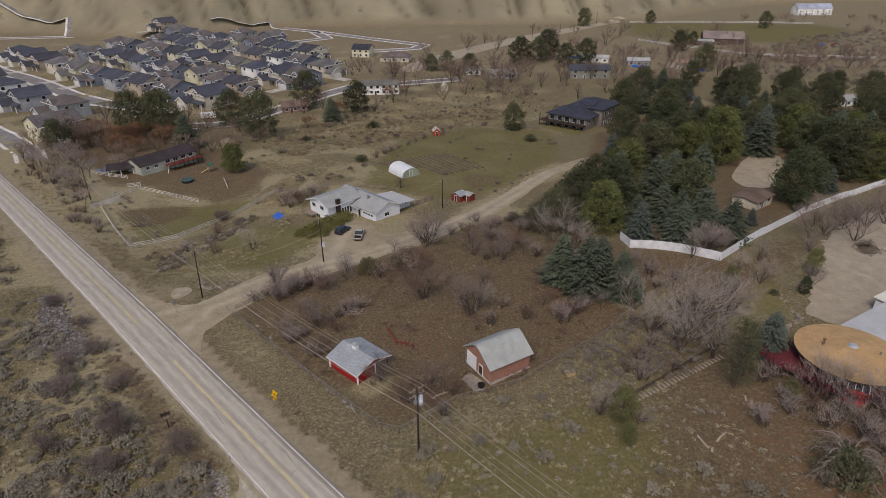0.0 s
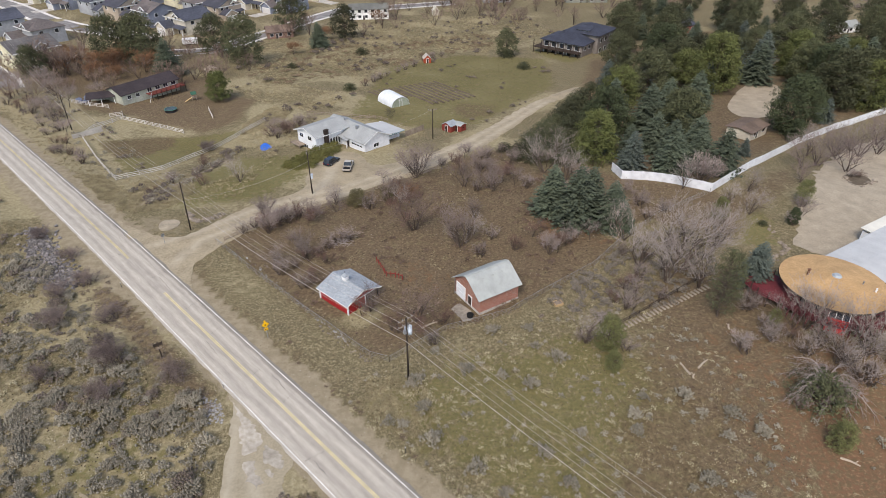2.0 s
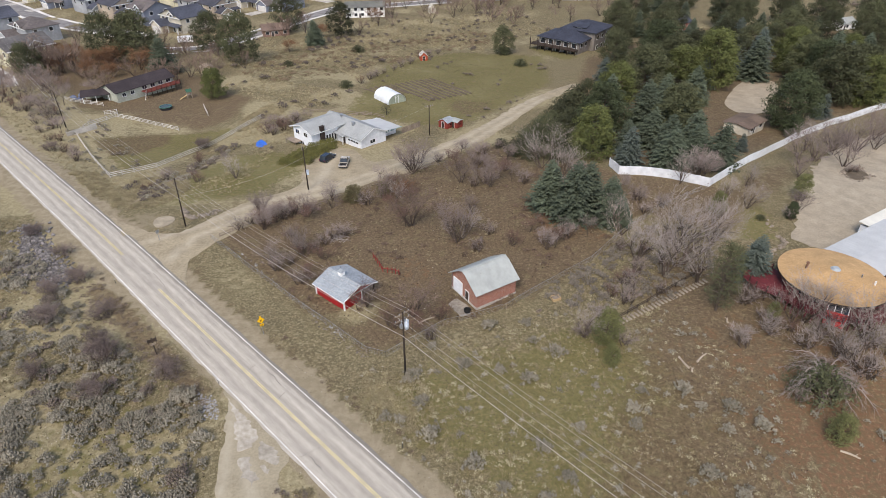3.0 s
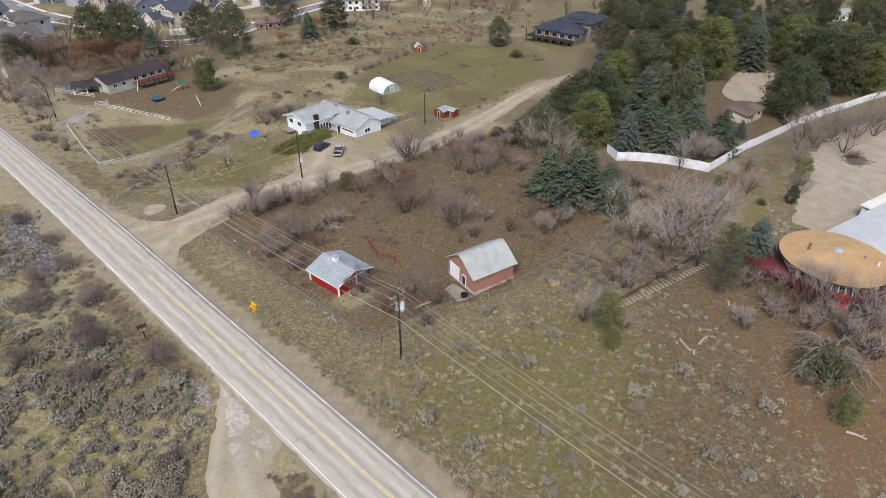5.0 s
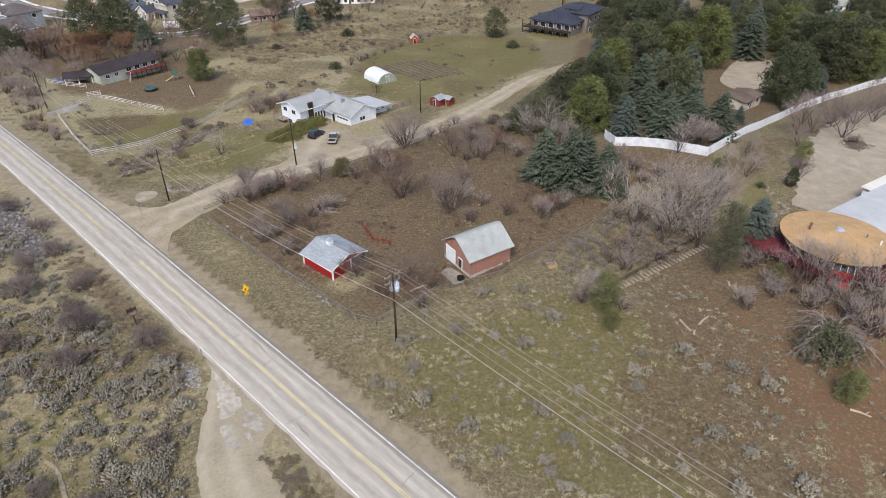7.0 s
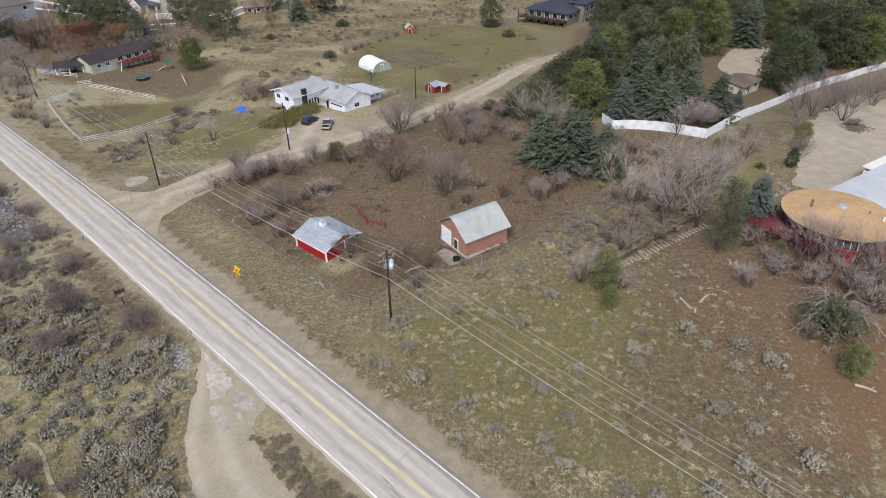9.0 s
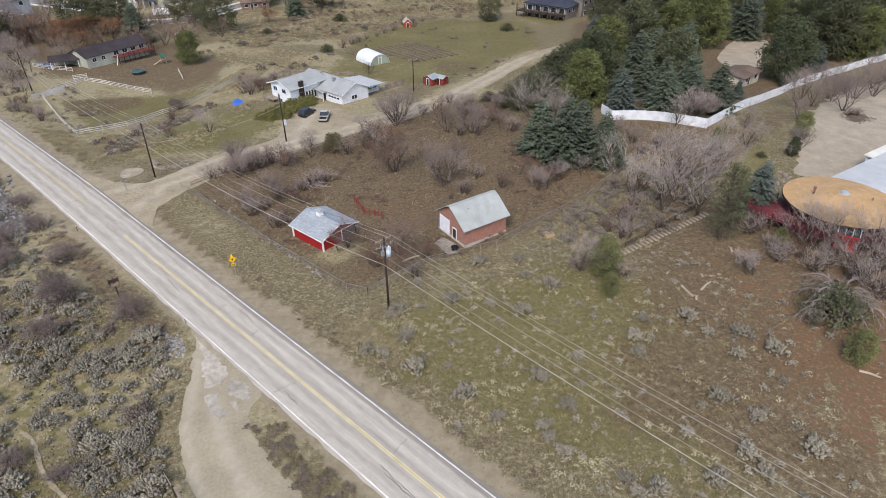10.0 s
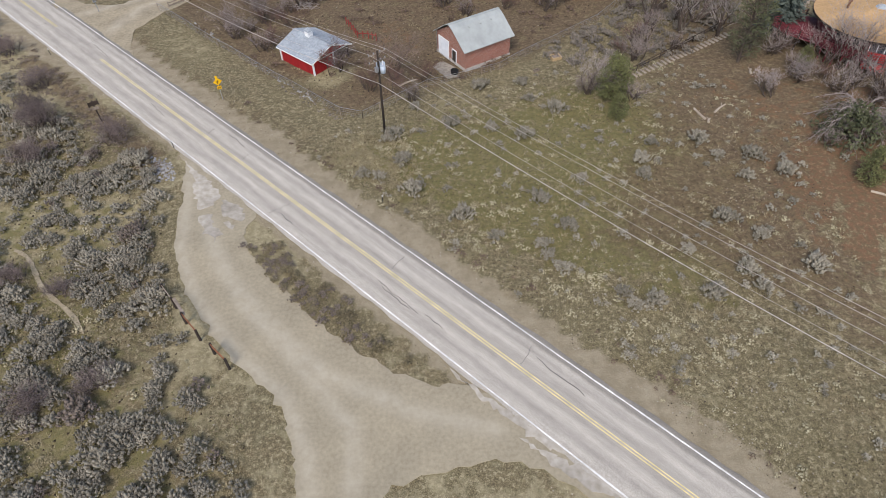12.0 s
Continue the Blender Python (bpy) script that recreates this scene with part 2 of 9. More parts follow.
    brown = np.maximum(brown, 0.7 * step(-8, 8, inside(X, Y, [(18, 44), (34, 36), (46, 24), (50, 40), (40, 60), (26, 62)])))
    brown = np.maximum(brown, 0.55 * step(-3, 4, inside(X, Y, [(3, 187), (7, 196), (22, 193), (20, 180), (8, 176)])))
    brown = np.maximum(brown, 0.55 * step(-20, 20, inside(X, Y, [(-430, 640), (-430, 500), (-250, 560), (-120, 520), (-20, 470), (0, 520), (-120, 640)])))
    brown = np.maximum(brown, 0.62 * step(-1.5, 1.5, inside(X, Y, [(-30.6, 62.8), (-58, 90.4), (-61.8, 86.7), (-33.5, 59.8)])))
    rust = np.maximum(np.maximum(step(-16, 14, inside(X, Y, NEEDLES)), 0.4 * step(-8, 8, inside(X, Y, [(33, 72), (42, 46), (60, 44), (62, 72), (48, 78)]))), 0.45 * step(-3, 3, inside(X, Y, [(20, 100), (38, 98), (36, 112), (22, 118)]))) * near
    rust = np.maximum(rust, 0.42 * step(-4, 5, inside(X, Y, [(-12, 94), (-5, 86), (4, 84), (6, 92), (-4, 100)])))
    straw = (0.45 + 0.5 * waves(X, Y, 30, 31)) * (1 - 0.8 * brown) * np.where(off < 0, 0.95 + 0.55 * step(58, 80, Y), 0.5 + 0.8 * step(110, 150, Y) * step(60, 10, X) * (1 - 0.6 * step(195, 225, Y))) * step(900, 500, Y)
    straw = np.maximum(straw, 0.5 * step(-3, 3, inside(X, Y, LAWN)))
    straw = np.maximum(straw, 0.7 * bare)
    straw = np.maximum(straw, 1.0 * step(-3, 3, inside(X, Y, [(-59, 178), (-53, 191), (-45, 188), (-48, 174), (-57, 169.5)])))
    straw = np.maximum(straw, 0.6 * step(-2, 3, inside(X, Y, BUNCH)))
    straw = straw + 0.7 * step(5, 9, off) * step(32, 18, off) * step(112, 125, Y) * near
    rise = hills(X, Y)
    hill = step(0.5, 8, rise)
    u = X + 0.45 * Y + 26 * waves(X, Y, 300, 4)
    # dark gully lines: brush, plus painted-in shade, as the hills are lit head-on
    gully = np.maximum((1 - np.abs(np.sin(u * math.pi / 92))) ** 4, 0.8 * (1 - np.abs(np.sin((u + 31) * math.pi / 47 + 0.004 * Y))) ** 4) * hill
    one = me.attributes.new("zone", "FLOAT_COLOR", "POINT")
    one.data.foreach_set("color", np.stack([dirt, green, brown, rust], -1).astype(np.float32).ravel())
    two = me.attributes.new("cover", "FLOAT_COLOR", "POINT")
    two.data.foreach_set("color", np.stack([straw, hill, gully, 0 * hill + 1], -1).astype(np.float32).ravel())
    me.materials.append(ground_material())
    return tagged(new("ground", me), "dry olive-brown grassland with bare earth and distant bare hills", "ground", kind="structure")


def ground_material():
    m = bpy.data.materials.new("dry_ground")
    m.use_nodes = True
    nt = m.node_tree
    N, L = nt.nodes.new, nt.links.new
    bsdf = nt.nodes["Principled BSDF"]
    geo = N("ShaderNodeNewGeometry")

    def noise_at(scale, detail=5, rough=0.6):
        n = N("ShaderNodeTexNoise")
        n.inputs["Scale"].default_value, n.inputs["Detail"].default_value, n.inputs["Roughness"].default_value = scale, detail, rough
        L(geo.outputs["Position"], n.inputs["Vector"])
        return n.outputs["Fac"]

    def rng(v, a, b, c=0.0, d=1.0):
        r = N("ShaderNodeMapRange")
        r.interpolation_type = "SMOOTHSTEP"
        for k, val in zip(("From Min", "From Max", "To Min", "To Max"), (a, b, c, d)):
            r.inputs[k].default_value = val
        L(v, r.inputs["Value"])
        return r.outputs["Result"]

    def mix(f, a, b):
        x = N("ShaderNodeMix")
        x.data_type = "RGBA"
        for sock, val in ((x.inputs[0], f), (x.inputs[6], a), (x.inputs[7], b)):
            if isinstance(val, (tuple, float)):
                sock.default_value = val
            else:
                L(val, sock)
        return x.outputs[2]

    def math2(op, a, b):
        x = N("ShaderNodeMath")
        x.operation = op
        for sock, val in zip(x.inputs, (a, b)):
            if isinstance(val, float):
                sock.default_value = val
            else:
                L(val, sock)
        return x.outputs[0]

    fine, mid, big = noise_at(5.0, 8, 0.7), noise_at(0.6, 6, 0.65), noise_at(0.07, 5)
    clump = noise_at(1.7, 4, 0.6)
    zone, cover = N("ShaderNodeVertexColor"), N("ShaderNodeVertexColor")
    zone.layer_name, cover.layer_name = "zone", "cover"
    zs, cs = N("ShaderNodeSeparateColor"), N("ShaderNodeSeparateColor")
    L(zone.outputs["Color"], zs.inputs[0])
    L(cover.outputs["Color"], cs.inputs[0])
    grass = mix(rng(mid, 0.35, 0.65), rgb(120, 107, 81), rgb(98, 90, 67))
    grass = mix(rng(big, 0.42, 0.62), grass, rgb(112, 102, 76))
    grass = mix(math2("MULTIPLY", rng(clump, 0.55, 0.72), 0.55), grass, rgb(150, 138, 104))
    grass = mix(math2("MULTIPLY", rng(fine, 0.55, 0.75), 0.5), grass, rgb(66, 60, 44))

    speck = noise_at(2.3, 3, 0.75)
    grass = mix(math2("MULTIPLY", rng(speck, 0.53, 0.63), 0.42), grass, rgb(58, 53, 39))
    grass = mix(math2("MULTIPLY", rng(speck, 0.46, 0.37), 0.55), grass, rgb(172, 160, 128))

    grain = noise_at(9.0, 4, 0.8)
    grass = mix(math2("MULTIPLY", rng(grain, 0.5, 0.62), 0.48), grass, rgb(52, 47, 35))
    grass = mix(math2("MULTIPLY", rng(grain, 0.48, 0.37), 0.38), grass, rgb(176, 164, 130))

    def ragged(mask, amount=0.9):
        s = math2("ADD", mask, math2("MULTIPLY", math2("SUBTRACT", mid, 0.5), amount))
        return rng(s, 0.35, 0.65)

    straw = mix(rng(clump, 0.3, 0.7), rgb(170, 158, 126), rgb(136, 126, 96))
    grass = mix(math2("MULTIPLY", ragged(cs.outputs[0], 1.5), 0.68), grass, straw)
    green = mix(rng(clump, 0.35, 0.7), rgb(98, 95, 56), rgb(120, 109, 72))
    green = mix(math2("MULTIPLY", rng(grain, 0.5, 0.64), 0.4), green, rgb(66, 64, 40))
    col = mix(math2("MULTIPLY", ragged(zs.outputs[1], 1.6), 0.8), grass, green)
    brown = mix(rng(clump, 0.35, 0.65), rgb(92, 75, 60), rgb(113, 96, 75))
    brown = mix(math2("MULTIPLY", rng(mid, 0.5, 0.66), 0.5), brown, rgb(126, 116, 84))
    brown = mix(math2("MULTIPLY", rng(fine, 0.5, 0.7), 0.5), brown, rgb(60, 48, 38))
    brown = mix(math2("MULTIPLY", rng(speck, 0.54, 0.66), 0.45), brown, rgb(48, 40, 32))
    brown = mix(math2("MULTIPLY", rng(speck, 0.45, 0.36), 0.4), brown, rgb(134, 118, 94))
    brown = mix(math2("MULTIPLY", rng(grain, 0.5, 0.64), 0.45), brown, rgb(52, 42, 34))
    col = mix(math2("MULTIPLY", ragged(zs.outputs[2], 1.5), 0.8), col, brown)
    rust = mix(rng(clump, 0.35, 0.65), rgb(118, 88, 66), rgb(100, 84, 62))
    rust = mix(math2("MULTIPLY", rng(grain, 0.5, 0.64), 0.45), rust, rgb(78, 60, 46))
    rust = mix(math2("MULTIPLY", rng(speck, 0.46, 0.36), 0.35), rust, rgb(156, 132, 102))
    col = mix(math2("MULTIPLY", ragged(zone.outputs["Alpha"], 2.2), 0.82), col, rust)
    dirt = mix(rng(mid, 0.35, 0.65), rgb(150, 138, 114), rgb(132, 120, 97))
    dirt = mix(math2("MULTIPLY", rng(fine, 0.5, 0.75), 0.4), dirt, rgb(116, 102, 84))
    dirt = mix(math2("MULTIPLY", rng(grain, 0.5, 0.64), 0.3), dirt, rgb(104, 92, 74))
    dirt = mix(math2("MULTIPLY", rng(grain, 0.46, 0.34), 0.3), dirt, rgb(180, 168, 146))
    col = mix(ragged(zs.outputs[0], 1.1), col, dirt)
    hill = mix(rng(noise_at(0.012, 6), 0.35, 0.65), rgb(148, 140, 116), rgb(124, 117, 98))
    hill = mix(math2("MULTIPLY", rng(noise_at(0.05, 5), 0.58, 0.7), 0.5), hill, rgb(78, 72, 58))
    # gully brush and shade, both put into the colour so spurs stand out
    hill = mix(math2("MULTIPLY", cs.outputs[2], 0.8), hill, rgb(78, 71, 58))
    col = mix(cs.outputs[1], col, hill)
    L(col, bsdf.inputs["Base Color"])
    bsdf.inputs["Roughness"].default_value, bsdf.inputs["Specular IOR Level"].default_value = 0.95, 0.1
    bp = N("ShaderNodeBump")
    bp.inputs["Strength"].default_value, bp.inputs["Distance"].default_value = 0.55, 0.2
    L(math2("ADD", clump, math2("MULTIPLY", fine, 0.5)), bp.inputs["Height"])
    L(bp.outputs["Normal"], bsdf.inputs["Normal"])
    return m


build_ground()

# ================= the road =================
ROAD = pose(19.5, 19.5, 0, 0, 0, 45)  # local y runs along the road to the far end, local x across it


def road_xy(s, o):
    return 19.5 - 0.70711 * s + 0.70711 * o, 19.5 + 0.70711 * s + 0.70711 * o


def road_strip(o0, o1, lift, s0=-160, s1=255, ds=2.5, wob=0.0, seed=1, drop=0.0):
    """A band along the road between two offsets from its middle, following the land."""
    g, rnd = Geo(), random.Random(seed)
    n = int((s1 - s0) / ds)
    rows = []
    for i in range(n + 1):
        s = s0 + (s1 - s0) * i / n
        row = []
        for o in (o0, (o0 + o1) / 2, o1) if o1 - o0 > 1 else (o0, o1):
            x, y = road_xy(s, o)
            z = -0.045 * max(0, min(y, 290) - 105) + lift - 0.02 * abs(o) * 0.6
            w = rnd.uniform(-wob, wob) if o in (o0, o1) else 0
            row.append((o + w, s, z))
        rows.append(row)
    for a, b in zip(rows, rows[1:]):
        for k in range(len(a) - 1):
            g.face([a[k], a[k + 1], b[k + 1], b[k]])
    # outer edges fold down, so that the band has a thickness
    for a, b in zip(rows, rows[1:]):
        for k in (0, -1):
            p, q = a[k], b[k]
            g.face([p, q, (q[0], q[1], q[2] - 0.12), (p[0], p[1], p[2] - 0.12)])
    return g


def road_material():
    """Old pale asphalt: wheel tracks, sealed cracks, a dark patched edge."""
    m = material("old_asphalt", rgb(189, 180, 165), rgb(166, 158, 144), 9.0, 0.9, 0.3, big=0.05)
    nt = m.node_tree
    N, L = nt.nodes.new, nt.links.new
    tc = N("ShaderNodeTexCoord")
    sep = N("ShaderNodeSeparateXYZ")
    L(tc.outputs["Object"], sep.inputs[0])
    wob = N("ShaderNodeTexNoise")
    wob.inputs["Scale"].default_value = 0.25
    L(tc.outputs["Object"], wob.inputs["Vector"])
    add = N("ShaderNodeMath")
    add.operation = "MULTIPLY_ADD"
    L(wob.outputs["Fac"], add.inputs[0])
    add.inputs[1].default_value = 0.7
    L(sep.outputs["X"], add.inputs[2])
    ramp = N("ShaderNodeValToRGB")
    el = ramp.color_ramp.elements
    # lateral profile from -4.2 m to 4.2 m
    stops = [(0.0, 0.92), (0.13, 1.02), (0.24, 0.8), (0.33, 1.07), (0.43, 0.79), (0.5, 0.9), (0.58, 0.8), (0.68, 1.08), (0.76, 0.84), (0.83, 1.0), (0.865, 0.62), (0.925, 0.58), (0.94, 0.5), (1.0, 0.45)]
    while len(el) < len(stops):
        el.new(0.5)
    for e, (p, v) in zip(el, stops):
        e.position, e.color = p, (v, v, v, 1)
    mr = N("ShaderNodeMapRange")
    mr.inputs["From Min"].default_value, mr.inputs["From Max"].default_value = -3.85, 4.55
    L(add.outputs[0], mr.inputs["Value"])
    L(mr.outputs["Result"], ramp.inputs["Fac"])
    mp = N("ShaderNodeMapping")
    mp.inputs["Scale"].default_value = (1.2, 0.12, 1)
    L(tc.outputs["Object"], mp.inputs["Vector"])
    streak = N("ShaderNodeTexNoise")
    streak.inputs["Scale"].default_value, streak.inputs["Detail"].default_value = 2.0, 8
    L(mp.outputs["Vector"], streak.inputs["Vector"])
    sr = N("ShaderNodeMapRange")
    sr.inputs["From Min"].default_value, sr.inputs["From Max"].default_value = 0.3, 0.7
    sr.inputs["To Min"].default_value, sr.inputs["To Max"].default_value = 0.86, 1.08
    L(streak.outputs["Fac"], sr.inputs["Value"])
    old = nt.nodes["Principled BSDF"].inputs["Base Color"].links[0].from_socket
    s1, s2 = N("ShaderNodeVectorMath"), N("ShaderNodeVectorMath")
    s1.operation, s2.operation = "MULTIPLY", "SCALE"
    L(old, s1.inputs[0])
    L(ramp.outputs["Color"], s1.inputs[1])
    L(s1.outputs[0], s2.inputs[0])
    L(sr.outputs["Result"], s2.inputs["Scale"])
    L(s2.outputs[0], nt.nodes["Principled BSDF"].inputs["Base Color"])
    return m


def build_road():
    road = new("road", road_strip(-3.95, 4.0, 0.12, ds=1.5, wob=0.12).mesh("road", road_material()))
    road.matrix_basis = ROAD
    tagged(road, "worn pale grey two-lane asphalt road", "road", kind="structure")
    white = material("road_white", rgb(226, 224, 216), rgb(196, 193, 183), 3.5, 0.8, 0.05)
    yellow = material("road_yellow", rgb(224, 205, 136), rgb(202, 187, 138), 5, 0.8, 0.05)
    pale = material("road_yellow_worn", rgb(206, 186, 122), rgb(178, 164, 120), 5, 0.8, 0.05)
    for o in (-3.55, 3.5):
        part("edge_line", road_strip(o - 0.07, o + 0.07, 0.135, ds=1.2, wob=0.015), white, road, "white edge line")
    part("centre_line", road_strip(-0.17, -0.07, 0.135, -160, 95), yellow, road, "solid yellow centre line")
    part("centre_line", road_strip(0.09, 0.19, 0.135, -160, 95), yellow, road, "solid yellow centre line")
    for o in (-0.12, 0.14):
        part("centre_line", road_strip(o - 0.06, o + 0.06, 0.135, 110.5, 250), pale, road, "worn yellow centre line")
    tar = material("tar_seal", rgb(84, 81, 78), rgb(104, 100, 96), 4, 0.7, 0.2)
    rnd = random.Random(5)
    for s, o, ln in ((25, -1.9, 7), (22, -1.5, 3), (26, -2.1, 5), (95, 1.2, 6), (118, 2.9, 9), (60, 2.2, 5), (44, -2.4, 4), (74, -1.2, 5), (8, 1.6, 6), (84, 3.0, 7)):
        g = Geo()
        pts = [(o + rnd.uniform(-0.12, 0.12) + 0.03 * k, s + k * 0.6) for k in range(int(ln / 0.6))]
        for (a, b), (c, d) in zip(pts, pts[1:]):
            w = rnd.uniform(0.015, 0.035)
            zz = -0.045 * max(0, road_xy(b, a)[1] - 105) + 0.125
            g.hull([(a - w, b, zz - 0.05), (a + w, b, zz - 0.05), (c + w, d, zz - 0.05), (c - w, d, zz - 0.05)], [(a - w, b, zz), (a + w, b, zz), (c + w, d, zz), (c - w, d, zz)])
        part("crack_seal", g, tar, road, "dark sealed crack")
    for s in (14, 31, 47, 58, 66, 79, 88, 101, 113, 127):
        g, half = Geo(), rnd.choice((-1, 1))
        pts = [(half * (0.4 + 0.45 * k), s + rnd.uniform(-0.12, 0.12) + 0.1 * k) for k in range(rnd.randint(4, 7))]
        for (a, b), (c, d) in zip(pts, pts[1:]):
            zz = -0.045 * max(0, road_xy(b, a)[1] - 105) + 0.125 - 0.012 * abs(a)
            w = rnd.uniform(0.012, 0.03)
            g.hull([(a, b - w, zz - 0.06), (c, d - w, zz - 0.06), (c, d + w, zz - 0.06), (a, b + w, zz - 0.06)], [(a, b - w, zz), (c, d - w, zz), (c, d + w, zz), (a, b + w, zz)])
        part("crack", g, tar, road, "dark crack across the lane")


build_road()


# ================= dirt drives, lots and streets =================
def ragged_ring(ring, spacing=1.2, wob=0.35, seed=3):
    rnd, out = random.Random(seed), []
    for (ax, ay), (bx, by) in zip(ring, ring[1:] + ring[:1]):
        d = math.hypot(bx - ax, by - ay)
        n = max(1, int(d / spacing))
        for i in range(n):
            t = i / n
            out.append((ax + (bx - ax) * t + rnd.uniform(-wob, wob), ay + (by - ay) * t + rnd.uniform(-wob, wob)))
    return out


def soften(ring, times=2):
    """Corners cut off, twice, so that an outline bends instead of breaking."""
    for _ in range(times):
        ring = [q for a, b in zip(ring, ring[1:] + ring[:1]) for q in (((3 * a[0] + b[0]) / 4, (3 * a[1] + b[1]) / 4), ((a[0] + 3 * b[0]) / 4, (a[1] + 3 * b[1]) / 4))]
    return ring


def lie_on_land(name, ring, mat, label, category, lift=0.05, cell=1.5, soft=2, wob=0.3, tracks=()):
    """A patch of surface that follows the land: cells inside a bent, ragged outline, with a rim that goes into the soil."""
    ring = ragged_ring(soften(ring, soft), cell * 0.8, wob, len(ring) + int(abs(ring[0][0])))
    bm = bmesh.new()
    bm.faces.new([bm.verts.new((x, y, 0)) for x, y in ring])
    xs, ys = [p[0] for p in ring], [p[1] for p in ring]
    for lo, hi, nrm in ((min(xs), max(xs), (1, 0, 0)), (min(ys), max(ys), (0, 1, 0))):
        c = lo + cell
        while c < hi:
            co = (c, 0, 0) if nrm[0] else (0, c, 0)
            bmesh.ops.bisect_plane(bm, geom=bm.verts[:] + bm.edges[:] + bm.faces[:], plane_co=co, plane_no=nrm)
            c += cell
    rim = [e for e in bm.edges if e.is_boundary]
    down = bmesh.ops.extrude_edge_only(bm, edges=rim)
    low = {v for v in down["geom"] if isinstance(v, bmesh.types.BMVert)}
    xy = np.array([(v.co.x, v.co.y) for v in bm.verts])
    z = land(xy[:, 0], xy[:, 1])
    for v, h in zip(bm.verts, z):
        v.co.z = h + (lift if v not in low else -0.25)
    bmesh.ops.recalc_face_normals(bm, faces=bm.faces)
    me = bpy.data.meshes.new(name)
    bm.to_mesh(me)
    bm.free()
    if tracks:
        x, y = xy[:, 0], xy[:, 1]
        worn = np.zeros(len(x))
        for line, wide in tracks:
            for (ax, ay), (bx, by) in zip(line, line[1:]):
                t = np.clip(((x - ax) * (bx - ax) + (y - ay) * (by - ay)) / ((bx - ax) ** 2 + (by - ay) ** 2), 0, 1)
                worn = np.maximum(worn, np.exp(-((np.hypot(x - ax - t * (bx - ax), y - ay - t * (by - ay)) / wide) ** 2)))
        at = me.attributes.new("worn", "FLOAT", "POINT")
        at.data.foreach_set("value", worn.astype(np.float32))
    me.materials.append(mat)
    return tagged(new(name, me), label, category, kind="structure")


def tracked(m, pale):
    """Wheel tracks: loose pale dust where the ground is driven on."""
    nt = m.node_tree
    at, mix, ns, mul = nt.nodes.new("ShaderNodeAttribute"), nt.nodes.new("ShaderNodeMix"), nt.nodes.new("ShaderNodeTexNoise"), nt.nodes.new("ShaderNodeMath")
    at.attribute_name, mix.data_type, mul.operation = "worn", "RGBA", "MULTIPLY"
    ns.inputs["Scale"].default_value, ns.inputs["Detail"].default_value = 0.9, 7
    nt.links.new(nt.nodes.new("ShaderNodeNewGeometry").outputs["Position"], ns.inputs["Vector"])
    nt.links.new(at.outputs["Fac"], mul.inputs[0])
    nt.links.new(ns.outputs["Fac"], mul.inputs[1])
    base = nt.nodes["Principled BSDF"].inputs["Base Color"]
    nt.links.new(mul.outputs[0], mix.inputs[0])
    nt.links.new(base.links[0].from_socket, mix.inputs[6])
    mix.inputs[7].default_value = pale
    nt.links.new(mix.outputs[2], base)
    return m


DIRT = tracked(material("packed_dirt", rgb(160, 147, 122), rgb(138, 126, 102), 2.6, 0.95, 0.4, big=0.16), rgb(186, 174, 152))
PULL = tracked(material("tan_pullout_dirt", rgb(157, 146, 122), rgb(143, 132, 109), 3.0, 0.95, 0.35, big=0.08), rgb(178, 168, 147))
DIRT2 = material("pale_dirt", rgb(166, 154, 133), rgb(148, 136, 116), 3.0, 0.95, 0.4, big=0.14)
CONCRETE = material("concrete", rgb(186, 180, 170), rgb(160, 154, 144), 2.5, 0.85, 0.15)
STREET = material("street_asphalt", rgb(132, 128, 124), rgb(118, 114, 110), 2.0, 0.9, 0.15)
lie_on_land("driveway", [(-72, 117), (-66, 111.5), (-60, 107.6), (-53, 104.8), (-50, 106.4), (-47.5, 110.8), (-44, 116), (-40.6, 120), (-36, 123.2), (-30, 127), (-32, 138), (-31, 147), (-26, 153), (-19, 150), (-16, 141), (-9, 143.5), (-1, 149.5), (13.5, 166), (23, 181), (34, 196), (46, 209), (53, 214), (50, 205), (36, 191.5), (22, 167.5), (12.7, 153), (-1, 138.5), (-9, 132), (-16, 128), (-21.6, 122.5), (-28, 116.5), (-35.6, 111), (-41.6, 103), (-45.5, 97), (-45, 91), (-42, 85.5), (-44, 84)],
    DIRT, "tan packed-dirt driveway with pale wheel tracks", "driveway", lift=0.07, soft=2, wob=0.35, tracks=[([(-50, 94), (-47, 104), (-38, 114), (-27, 122), (-14, 131), (-2, 141), (12, 156), (26, 178), (38, 196)], 0.9), ([(-56, 102), (-48, 108.5), (-40, 117), (-28, 125), (-15, 134), (-4, 143.5), (10, 159), (22, 177), (36, 198)], 0.9), ([(-28, 125), (-26, 134), (-25, 146)], 1.6)])
